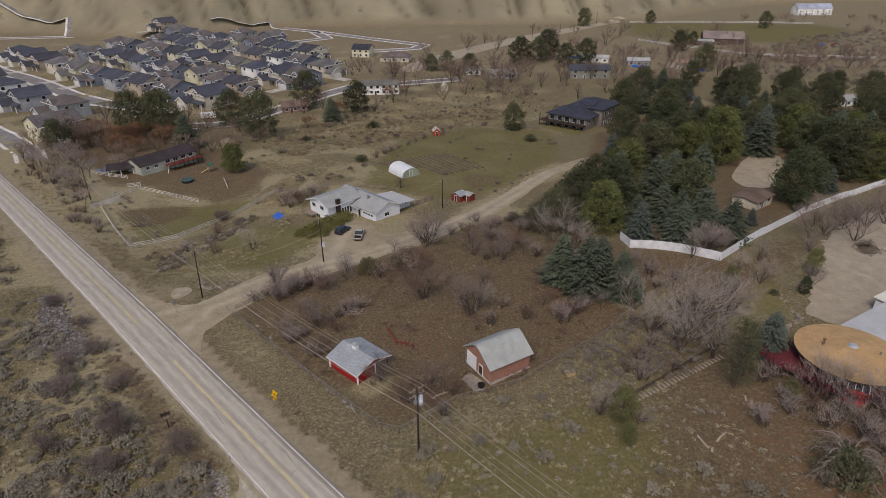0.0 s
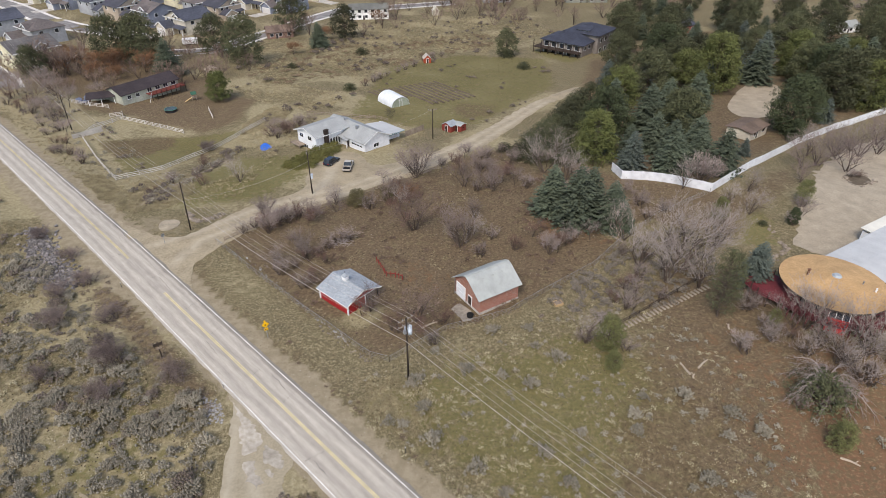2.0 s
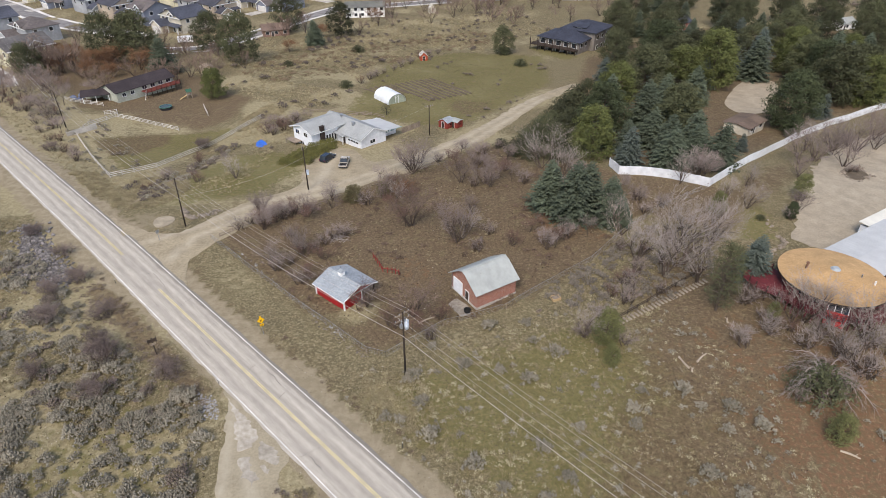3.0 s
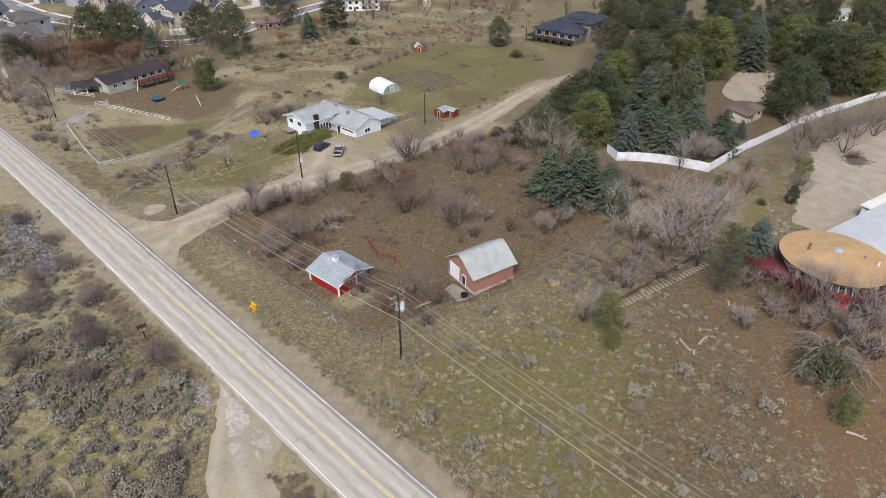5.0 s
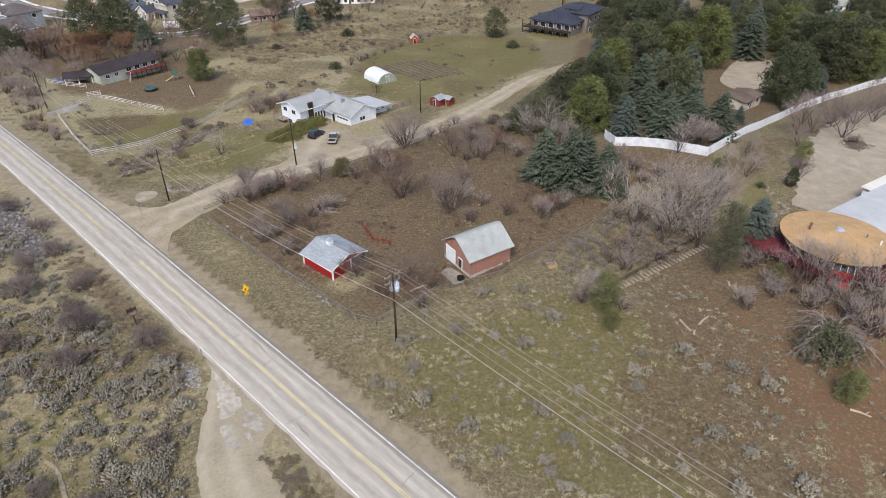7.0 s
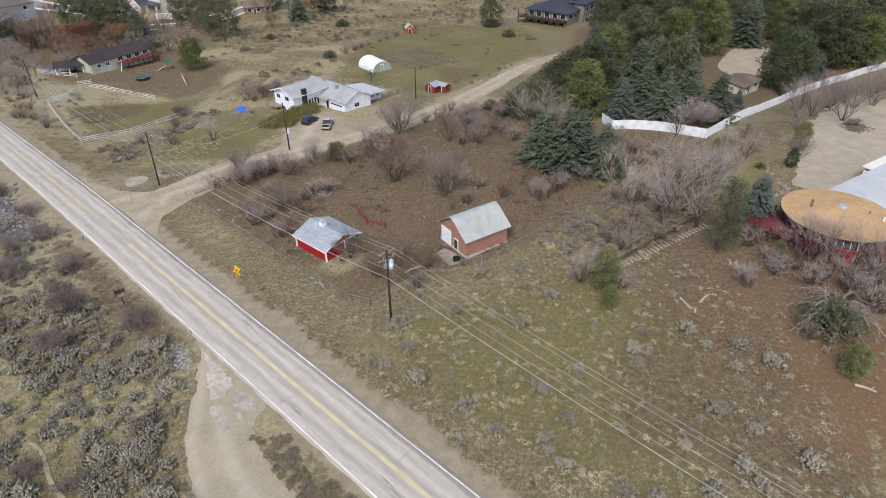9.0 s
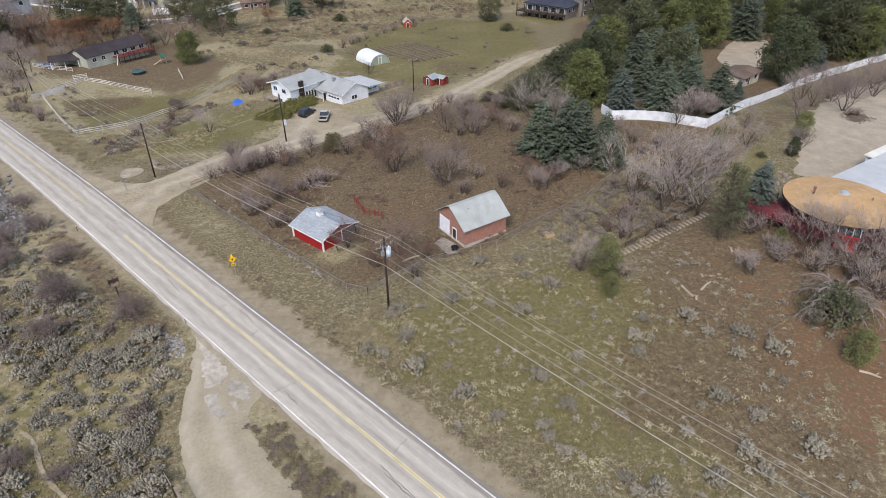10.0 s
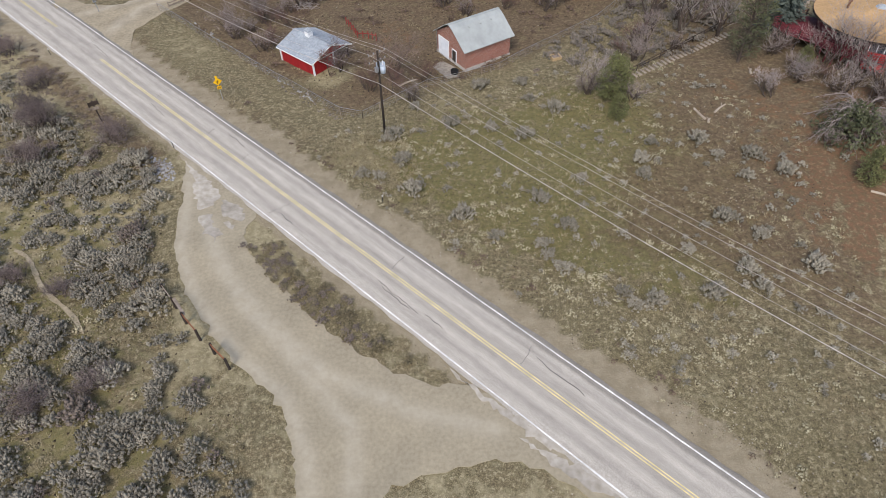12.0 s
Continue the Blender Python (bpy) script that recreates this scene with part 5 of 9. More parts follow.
def scatter(kinds, ring, n, lo, hi, seed, keep=lambda x, y: True):
    rnd, used, k = random.Random(seed), 0, 0
    xs, ys = [p[0] for p in ring], [p[1] for p in ring]
    spots = []
    while used < n and k < n * 40:
        k += 1
        x, y = rnd.uniform(min(xs), max(xs)), rnd.uniform(min(ys), max(ys))
        if float(inside(x, y, ring)) > 0 and keep(x, y) and all((x - a) ** 2 + (y - b) ** 2 > (c * 0.9) ** 2 for a, b, c in spots):
            s = rnd.uniform(lo, hi)
            spots.append((x, y, s))
            put(rnd.choice(kinds), x, y, rnd.uniform(0, 6.28), s, 0.1)
            used += 1


def off_path(x, y):
    """True away from the narrow trail through the sagebrush."""
    x, y = np.asarray(x, float), np.asarray(y, float)
    line, near = [(-43.2, 46.4), (-39.6, 42.7), (-37.4, 40.2), (-33.8, 37.6), (-30, 34.6)], np.full(np.shape(x), 1e9)
    for (ax, ay), (bx, by) in zip(line, line[1:]):
        t = np.clip(((x - ax) * (bx - ax) + (y - ay) * (by - ay)) / ((bx - ax) ** 2 + (by - ay) ** 2), 0, 1)
        near = np.minimum(near, np.hypot(x - ax - t * (bx - ax), y - ay - t * (by - ay)))
    return near > 1.5


LEFT_SLOPE = [(-75, 98), (-46, 70), (-34, 62), (-28.5, 52), (-27, 44), (-22, 34), (-14, 24), (-12, 12), (-60, 12), (-95, 60), (-95, 100)]
RIGHT_SLOPE = [(-14, 62), (-4, 70), (12, 76), (28, 86), (40, 76), (48, 62), (46, 40), (40, 14), (30, 16)]
ISLAND = [(-17.6, 49.6), (-10.4, 42.6), (-1.4, 34.2), (3.4, 28.8), (-5.5, 32), (-12.4, 38.4), (-18.6, 45.8)]
for i, o in enumerate(SG):
    plant(o, (-38.5, -6, 14, -52)[i], (50, 57, 44.5, 60)[i], i, 1.1)
scatter(SG[:3] * 3 + SG[3:], LEFT_SLOPE, 150, 0.8, 1.6, 4, off_path)
scatter(SG[:3], [(-38, 34), (-24, 33), (-15, 22), (-11, 12), (-12, 2), (-40, 2)], 60, 0.7, 1.4, 14, off_path)
for i, (x, y) in enumerate(SAGE_SPOTS):
    put(SG[i % 3], x, y, i * 1.7, (1.0, 1.4, 1.15, 1.55)[i % 4], 0.1)


# ================= building tools =================
WHITE = material("white_paint", rgb(226, 228, 230), rgb(206, 208, 210), 1.2, 0.7, 0.08, big=0.06)
TRIM = material("white_trim", rgb(232, 232, 230), rgb(214, 214, 212), 2, 0.6, 0.05, big=0.05)
GLASS = material("window_glass", (0.018, 0.022, 0.026, 1), (0.03, 0.034, 0.04, 1), 0.6, 0.06, 0.0, spec=0.6)
RED = material("red_board", rgb(158, 34, 34), rgb(132, 26, 28), 2.2, 0.75, 0.2, stretch=(6, 6, 0.4), big=0.12)
MAROON = material("maroon_paint", rgb(114, 50, 54), rgb(92, 42, 46), 2.0, 0.7, 0.15, big=0.15)
SHINGLE = material("grey_shingle", rgb(160, 166, 168), rgb(134, 140, 144), 3.0, 0.9, 0.35, big=0.12)
SHINGLE_L = material("pale_shingle", rgb(158, 160, 156), rgb(140, 142, 140), 3.0, 0.9, 0.3, big=0.1)
SHINGLE_D = material("slate_shingle", rgb(74, 77, 86), rgb(58, 60, 67), 2.0, 0.9, 0.3, vary=0.35)
SHINGLE_N = material("navy_shingle", rgb(62, 65, 76), rgb(50, 53, 62), 2.0, 0.9, 0.3)
METAL = material("pale_metal_roof", rgb(164, 167, 161), rgb(148, 151, 145), 0.8, 0.5, 0.08, big=0.08, spec=0.5)
METAL_B = material("bluish_metal_roof", rgb(184, 184, 180), rgb(170, 170, 167), 0.5, 0.45, 0.05, big=0.06, spec=0.5)
DARKWOOD = material("dark_timber", rgb(70, 58, 50), rgb(52, 44, 38), 4, 0.9, 0.3, stretch=(1, 1, 0.2))
POLEWOOD = material("creosoted_pole", rgb(62, 52, 44), rgb(44, 38, 34), 5, 0.9, 0.3, stretch=(2, 2, 0.15))
WEATHERED = material("weathered_wood", rgb(150, 136, 120), rgb(120, 106, 92), 4, 0.9, 0.3, stretch=(1, 1, 0.3))
GALV = material("galvanised_steel", rgb(170, 172, 174), rgb(140, 142, 144), 4, 0.45, 0.05, metal=0.6)
STEEL = material("dark_steel", rgb(50, 50, 52), rgb(38, 38, 40), 5, 0.5, 0.1, metal=0.3)
STONE = material("rubble_stone", rgb(132, 121, 108), rgb(70, 63, 56), 1.2, 0.9, 0.5, vary=0.6)
BLACK = material("black_rubber", rgb(28, 28, 28), rgb(38, 38, 38), 6, 0.8, 0.1)


def brick_material():
    m = bpy.data.materials.new("barn_brick")
    m.use_nodes = True
    nt = m.node_tree
    N, L = nt.nodes.new, nt.links.new
    tc, sep, cmb, br = N("ShaderNodeTexCoord"), N("ShaderNodeSeparateXYZ"), N("ShaderNodeCombineXYZ"), N("ShaderNodeTexBrick")
    L(tc.outputs["Object"], sep.inputs[0])
    add = N("ShaderNodeMath")
    L(sep.outputs["X"], add.inputs[0])
    L(sep.outputs["Y"], add.inputs[1])
    L(add.outputs[0], cmb.inputs["X"])
    L(sep.outputs["Z"], cmb.inputs["Y"])
    L(cmb.outputs[0], br.inputs["Vector"])
    br.inputs["Color1"].default_value, br.inputs["Color2"].default_value, br.inputs["Mortar"].default_value = rgb(156, 102, 84), rgb(138, 88, 72), rgb(160, 136, 122)
    br.inputs["Scale"].default_value, br.inputs["Mortar Size"].default_value = 1.0, 0.012
    br.inputs["Brick Width"].default_value, br.inputs["Row Height"].default_value = 0.3, 0.1
    n = N("ShaderNodeTexNoise")
    n.inputs["Scale"].default_value = 0.9
    L(tc.outputs["Object"], n.inputs["Vector"])
    mr = N("ShaderNodeMapRange")
    mr.inputs["To Min"].default_value, mr.inputs["To Max"].default_value = 0.78, 1.2
    L(n.outputs["Fac"], mr.inputs["Value"])
    sc = N("ShaderNodeVectorMath")
    sc.operation = "SCALE"
    L(br.outputs["Color"], sc.inputs[0])
    L(mr.outputs["Result"], sc.inputs["Scale"])
    bsdf = nt.nodes["Principled BSDF"]
    L(sc.outputs[0], bsdf.inputs["Base Color"])
    bsdf.inputs["Roughness"].default_value = 0.9
    bp = N("ShaderNodeBump")
    bp.inputs["Strength"].default_value, bp.inputs["Distance"].default_value = 0.4, 0.02
    L(br.outputs["Fac"], bp.inputs["Height"])
    L(bp.outputs["Normal"], bsdf.inputs["Normal"])
    return m


BRICK = brick_material()


def on_wall(x, y, z, rz):
    """A spot on a wall: local x along it, local y into it, z up."""
    return pose(x, y, z, 0, 0, rz)


WINDOWS = {}


def window(parent, m, w, h, bars=1, frame_mat=None, name="window"):
    """Frame, panes and sill; the meshes are shared between windows of a size."""
    key = (round(w, 2), round(h, 2), bars, frame_mat)
    if key not in WINDOWS:
        f = 0.07
        g = Geo().box(-w / 2, -0.06, 0, -w / 2 + f, 0.03, h).box(w / 2 - f, -0.06, 0, w / 2, 0.03, h)
        g.box(-w / 2 + f, -0.06, h - f, w / 2 - f, 0.03, h).box(-w / 2 + f, -0.06, 0, w / 2 - f, 0.03, f)
        step_x = (w - 2 * f) / (bars + 1)
        for k in range(bars):
            x = -w / 2 + f + step_x * (k + 1)
            g.box(x - 0.025, -0.05, f, x + 0.025, 0.03, h - f)
        WINDOWS[key] = (g.mesh("window", frame_mat or TRIM), [Geo().box(-w / 2 + f + step_x * k + 0.02, -0.03, f, -w / 2 + f + step_x * (k + 1) - 0.02, 0.02, h - f).mesh("pane", GLASS) for k in range(bars + 1)],
                        Geo().box(-w / 2 - 0.06, -0.12, -0.06, w / 2 + 0.06, 0.03, 0.0).mesh("sill", frame_mat or TRIM))
    fr, panes, sill = WINDOWS[key]
    o = new(name, fr)
    o.parent, o.matrix_basis = parent, m
    for p in panes:
        part("pane", p, None, o)
    part("sill", sill, None, o)
    return o


def door(parent, m, w, h, mat, name="door", panels=0, label=""):
    g = Geo().box(-w / 2, -0.05, 0, w / 2, 0.05, h)
    for k in range(panels):
        z = h * (k + 0.5) / panels
        g.box(-w / 2 + 0.12, -0.075, z - h / panels * 0.36, w / 2 - 0.12, -0.05, z + h / panels * 0.36)
    o = part(name, g, mat, parent, label)
    o.matrix_basis = m
    fr = Geo().box(-w / 2 - 0.1, -0.08, 0, -w / 2, 0.04, h + 0.1).box(w / 2, -0.08, 0, w / 2 + 0.1, 0.04, h + 0.1).box(-w / 2, -0.08, h, w / 2, 0.04, h + 0.1)
    part("door_frame", fr, TRIM, o)
    return o


def gable_wall(w, d, eave, ridge, along="x", foot=-0.8):
    """Walls of a box with gable ends; the ridge runs along x or y."""
    g = Geo()
    if along == "y":
        ring = [(0, foot), (w, foot), (w, eave), (w / 2, ridge), (0, eave)]
        g.hull([(x, 0, z) for x, z in ring], [(x, d, z) for x, z in ring])
    else:
        ring = [(0, foot), (d, foot), (d, eave), (d / 2, ridge), (0, eave)]
        g.hull([(0, y, z) for y, z in ring], [(w, y, z) for y, z in ring])
    return g


def gable_roof(w, d, eave, ridge, over=0.45, t=0.14, along="x", lift=0.06):
    """Two slabs that meet at the ridge, past the walls by the overhang."""
    g = Geo()
    if along == "x":
        k = (ridge - eave) / (d / 2)
        e, r = eave - over * k + lift, ridge + lift
        g.slab([(-over, -over, e), (w + over, -over, e), (w + over, d / 2, r), (-over, d / 2, r)], t)
        g.slab([(w + over, d + over, e), (-over, d + over, e), (-over, d / 2, r), (w + over, d / 2, r)], t)
    else:
        k = (ridge - eave) / (w / 2)
        e, r = eave - over * k + lift, ridge + lift
        g.slab([(-over, d + over, e), (-over, -over, e), (w / 2, -over, r), (w / 2, d + over, r)], t)
        g.slab([(w + over, -over, e), (w + over, d + over, e), (w / 2, d + over, r), (w / 2, -over, r)], t)
    return g


def hip_roof(w, d, eave, ridge, over=0.5, t=0.14):
    """Four slopes; the ridge lies along the longer side."""
    x0, y0, x1, y1 = -over, -over, w + over, d + over
    g, a = Geo(), [(x0, y0, eave), (x1, y0, eave), (x1, y1, eave), (x0, y1, eave)]
    if d >= w:
        p, q = ((x0 + x1) / 2, y0 + (x1 - x0) / 2, ridge), ((x0 + x1) / 2, y1 - (x1 - x0) / 2, ridge)
        tops = [[a[0], a[1], p], [a[1], a[2], q, p], [a[2], a[3], q], [a[3], a[0], p, q]]
    else:
        p, q = (x0 + (y1 - y0) / 2, (y0 + y1) / 2, ridge), (x1 - (y1 - y0) / 2, (y0 + y1) / 2, ridge)
        tops = [[a[0], a[1], q, p], [a[1], a[2], q], [a[2], a[3], p, q], [a[3], a[0], p]]
    for s in tops:
        g.slab(s, t)
    return g


def roof_vent(parent, x, y, z, s=0.25, h=0.5):
    part("roof_vent", Geo().box(x - s, y - s, z - 0.3, x + s, y + s, z + h).box(x - s - 0.06, y - s - 0.06, z + h, x + s + 0.06, y + s + 0.06, z + h + 0.08), GALV, parent, "metal roof vent")


# ================= the red shed =================
def build_red_shed():
    t = thing("shed", "red board shed with grey shingle roof and an open bay", "shed", pose(-19.8, 85.3, ground_z(-15, 84), 0, 0, -42.3))
    w, d, e, r = 7.5, 7.15, 2.31, 3.6
    part("wall", Geo().box(0.1, 0.1, -0.4, w - 0.1, 0.26, e).box(0.1, 0.26, -0.4, 0.26, 3.6, e).box(w - 0.26, 0.26, -0.4, w - 0.1, 3.6, e).box(0.26, 3.45, -0.4, w - 0.26, 3.6, e + 0.9).box(w - 0.26, 3.6, -0.4, w - 0.1, 3.95, e), RED, t)
    for x in (0.1, w - 0.22):
        ring = [(0.1, e - 0.1), (d - 0.1, e - 0.1), (d / 2, r - 0.06)]
        part("gable", Geo().hull([(x, y, z) for y, z in ring], [(x + 0.12, y, z) for y, z in ring]), RED, t)
    part("tie_beam", Geo().box(w - 0.1, 0.1, e - 0.2, w - 0.02, d - 0.1, e - 0.04), TRIM, t, "white beam across the gable")
    part("door_post", Geo().box(w - 0.14, 3.9, -0.35, w - 0.0, 4.1, e - 0.1), TRIM, t, "white post beside the open bay")
    part("roof", gable_roof(w, d, e, r, 0.35, 0.12), SHINGLE, t, "grey weathered shingle roof")
    for x, y in ((0.06, 0.06), (w - 0.06, 0.06)):
        part("corner_board", Geo().box(x - 0.11, y - 0.11, -0.35, x + 0.11, y + 0.11, e), TRIM, t, "white corner board")
    for x in (0.2, w / 2, w - 0.2):
        part("post", Geo().box(x - 0.08, d - 0.25, -0.4, x + 0.08, d - 0.09, e + 0.05), DARKWOOD, t, "dark timber post")
    for y0, z0, y1, z1 in ((-0.35, e - 0.1, d / 2, r + 0.02), (d / 2, r + 0.02, d + 0.35, e - 0.1)):
        part("rake_board", Geo().beam((w + 0.37, y0, z0), (w + 0.37, y1, z1), 0.06, 0.2), TRIM, t, "white rake board")
    part("fascia", Geo().box(-0.35, -0.41, e - 0.25, w + 0.35, -0.36, e - 0.08), TRIM, t, "white fascia board")
    cu = part("cupola", Geo().box(2.55, d / 2 - 0.43, r - 0.35, 3.41, d / 2 + 0.43, r + 0.75), TRIM, t, "small white cupola")
    g = Geo()
    g.hull([(2.45, d / 2 - 0.53, r + 0.75), (3.56, d / 2 - 0.58, r + 0.75), (3.56, d / 2 + 0.58, r + 0.75), (2.4, d / 2 + 0.58, r + 0.75)],
           [(2.95, d / 2 - 0.03, r + 1.25), (3.01, d / 2 - 0.03, r + 1.25), (3.01, d / 2 + 0.03, r + 1.25), (2.95, d / 2 + 0.03, r + 1.25)])
    part("cupola_roof", g, SHINGLE, cu)
    part("finial", Geo().tube((2.98, d / 2, r + 1.2), (2.98, d / 2, r + 1.7), 0.03, 0.02, 6), STEEL, cu)


build_red_shed()


# ================= the brick barn =================
def build_barn():
    t = thing("barn", "small brick barn with a pale metal gable roof", "barn", pose(4.0, 86.3, ground_z(9, 84), 0, 0, -58))
    w, d, e, r = 7.4, 8.2, 3.45, 5.75
    part("wall", gable_wall(w, d, e, r, "y", 0.45), BRICK, t)
    part("foundation", Geo().box(-0.08, -0.08, -0.6, w + 0.08, d + 0.08, 0.45), CONCRETE, t, "rough concrete footing")
    # the roof bends a little on each side of the ridge
    over, th = 0.45, 0.1
    prof = [(-over, e - 0.28), (w * 0.2, e + (r - e) * 0.47), (w * 0.38, r - 0.28), (w / 2, r + 0.08), (w * 0.62, r - 0.28), (w * 0.8, e + (r - e) * 0.47), (w + over, e - 0.28)]
    for side in (prof[:4], prof[3:]):
        g = Geo()
        for (xa, za), (xb, zb) in zip(side, side[1:]):
            g.slab([(xa, -over - 0.1, za + 0.12), (xb, -over - 0.1, zb + 0.12), (xb, d + over, zb + 0.12), (xa, d + over, za + 0.12)], th)
        part("roof_slope", g, METAL, t, "pale metal roof slope")
    part("ridge_cap", Geo().beam((w / 2, -over - 0.1, r + 0.2), (w / 2, d + over, r + 0.2), 0.35, 0.06), METAL, t)
    for y in (2.2, 4.2, 6.2):
        part("snow_stop", Geo().box(w * 0.66, y, r - 0.62, w * 0.69, y + 0.2, r - 0.36), METAL, t)
    door(t, on_wall(1.85, -0.03, 0.1, 0), 2.5, 2.75, WHITE, "garage_door", 4, "white sectional garage door")
    door(t, on_wall(4.6, -0.03, 0.1, 0), 0.95, 2.05, DARKWOOD, "door", 0, "dark plank door standing in shadow")
    part("downpipe", Geo().tube((0.1, -0.12, 0.0), (0.1, -0.12, e), 0.05, 0.05, 6), GALV, t)
    # a dark round trough beside the door
    tr = thing("trough", "round dark rubber stock trough by the barn door", "trough", pose(6.3, 79.4, ground_z(6.3, 79.4) + 0.14))
    n, ring = 14, lambda r0, z: [(r0 * math.cos(6.283 * i / n), r0 * math.sin(6.283 * i / n), z) for i in range(n)]
    g = Geo()
    for (ra, za), (rb, zb) in (((0.5, 0), (0.6, 0.55)), ((0.6, 0.55), (0.54, 0.55)), ((0.54, 0.55), (0.46, 0.12))):
        a, b = ring(ra, za), ring(rb, zb)
        for i in range(n):
            g.face([a[i], a[(i + 1) % n], b[(i + 1) % n], b[i]])
    g.face(ring(0.46, 0.12))
    part("tub", g, BLACK, tr)


build_barn()


# ================= the white house =================
def build_white_house():
    t = thing("house", "white split-level house with grey shingle roofs", "house", pose(-37.5, 157.9, -2.55, 0, 0, -44.2))
    e1 = 4.55
    part("wall", gable_wall(8.4, 11.0, e1, 5.95, "y", -1.2), WHITE, t, "white siding wall")
    for k in range(1, 26):
        part("siding_board", Geo().box(0.05, -0.03, -1.1 + 0.22 * k, 8.35, -0.002, -1.09 + 0.22 * k), TRIM, t)
    roof = part("roof", gable_roof(8.4, 11.0, e1, 5.95, 0.75, 0.16, "y"), SHINGLE_L, t, "pale grey shingle gable roof")
    for (xa, za), (xb, zb) in (((-0.75, 4.33), (4.2, 5.93)), ((4.2, 5.93), (9.15, 4.33))):
        part("rake_board", Geo().beam((xa, -0.78, za), (xb, -0.78, zb), 0.06, 0.24), TRIM, t, "white rake board")
    part("gutter", Geo().box(9.12, -0.75, 4.2, 9.22, 8.0, 4.34), TRIM, roof, "white gutter")
    part("chimney", Geo().box(8.42, 2.6, -1.2, 9.1, 3.8, 5.6).box(8.32, 2.5, 5.6, 9.2, 3.9, 5.75), DARKWOOD, roof, "dark brick chimney")
    part("balcony", Geo().box(-1.0, -2.2, 0.9, 3.4, -0.05, 1.05).box(-1.0, -2.2, 1.9, 3.4, -2.12, 2.0).box(-0.95, -2.2, -1.2, -0.83, -2.08, 2.0).box(3.2, -2.2, -1.2, 3.32, -2.08, 2.0), WEATHERED, t, "small timber balcony")
    roof_vent(roof, 5.6, 12.4, 5.0, 0.25, 0.5)
    roof_vent(roof, 11.8, 11.5, 4.4, 0.35, 0.9)
    g = Geo()
    ring = [(8.4, -1.2), (17.2, -1.2), (17.2, 3.0), (12.8, 5.1), (8.4, 3.0)]
    g.hull([(0.2, y, z) for y, z in ring], [(18.4, y, z) for y, z in ring])
    part("garage_wing", g, WHITE, t, "white gabled garage wing")
    g = Geo()
    k, o = 2.1 / 4.4, 0.5
    g.slab([(-0.4, 8.4 - o, 3.06 - o * k), (18.9, 8.4 - o, 3.06 - o * k), (18.9, 12.8, 5.18), (-0.4, 12.8, 5.18)], 0.14)
    g.slab([(18.9, 17.2 + o, 3.06 - o * k), (-0.4, 17.2 + o, 3.06 - o * k), (-0.4, 12.8, 5.18), (18.9, 12.8, 5.18)], 0.14)
    part("garage_roof", g, SHINGLE_L, t, "pale grey gable roof over the garage")
    # porch roof over the recessed entry
    part("porch_roof", Geo().slab([(8.4, 6.9, 3.0), (12.4, 6.9, 2.5), (12.4, 8.4, 2.5), (8.4, 8.4, 3.0)], 0.14), SHINGLE_L, t)
    for x, y in ((12.2, 7.1),):
        part("porch_post", Geo().box(x - 0.08, y - 0.08, -0.8, x + 0.08, y + 0.08, 2.6), TRIM, t)
    door(t, on_wall(15.2, 8.37, 0.1, 0), 4.9, 2.15, WHITE, "garage_door", 4, "white panelled double garage door")
    door(t, on_wall(11.4, 8.37, 0.1, 0), 0.95, 2.05, DARKWOOD)
    for x, z in ((1.9, 2.7), (5.6, 2.7)):
        window(t, on_wall(x, -0.02, z, 0), 1.7, 1.2)
    window(t, on_wall(3.6, -0.02, -0.1, 0), 1.6, 1.1)
    window(t, on_wall(6.9, -0.02, -0.1, 0), 1.2, 1.1)
    for y in (4.9, 5.8, 6.7, 7.6):
        window(t, on_wall(8.42, y, 0.6, 90), 0.75, 2.1, 0)
    for k in range(4):
        part("door_light", Geo().box(13.05 + 1.12 * k, 8.24, 1.5, 13.95 + 1.12 * k, 8.29, 1.9), GLASS, t, "dark pane in the garage door")
    window(t, on_wall(18.42, 12.4, 0.9, 90), 1.8, 1.1)
    part("siding_lines", Geo().box(18.4, 8.4, 2.86, 18.44, 17.2, 2.92), TRIM, t)
    # flat-roofed lean-to behind
    part("lean_to_wall", Geo().box(8.0, 17.2, -1.2, 16.0, 23.2, 2.3), WHITE, t)
    part("lean_to_roof", Geo().slab([(7.4, 17.0, 2.95), (18.2, 17.0, 2.95), (18.2, 23.4, 2.35), (8.6, 23.4, 2.35)], 0.12), METAL_B, t, "pale bluish metal lean-to roof")
    teal = material("pale_teal_trim", rgb(150, 176, 178), rgb(130, 158, 160), 2, 0.6)
    part("fascia", Geo().box(18.2, 17.0, 2.3, 18.25, 23.4, 2.48), teal, t, "pale blue-green fascia board")
    for y in (18.2, 20.0, 21.8):
        window(t, on_wall(16.02, y, 0.9, 90), 1.3, 1.1)
    # gable trim
    for (ya, za), (yb, zb) in (((7.9, 2.85), (12.8, 5.15)), ((12.8, 5.15), (17.7, 2.85))):
        part("rake_board", Geo().beam((18.93, ya, za), (18.93, yb, zb), 0.06, 0.22), TRIM, t)
    # board fence past the lean-to
    f = thing("board_fence", "weathered plank fence beside the white house", "fence")
    a, b = Vector((-8.2, 163.0, 0)), Vector((-3.0, 168.5, 0))
    n = 18
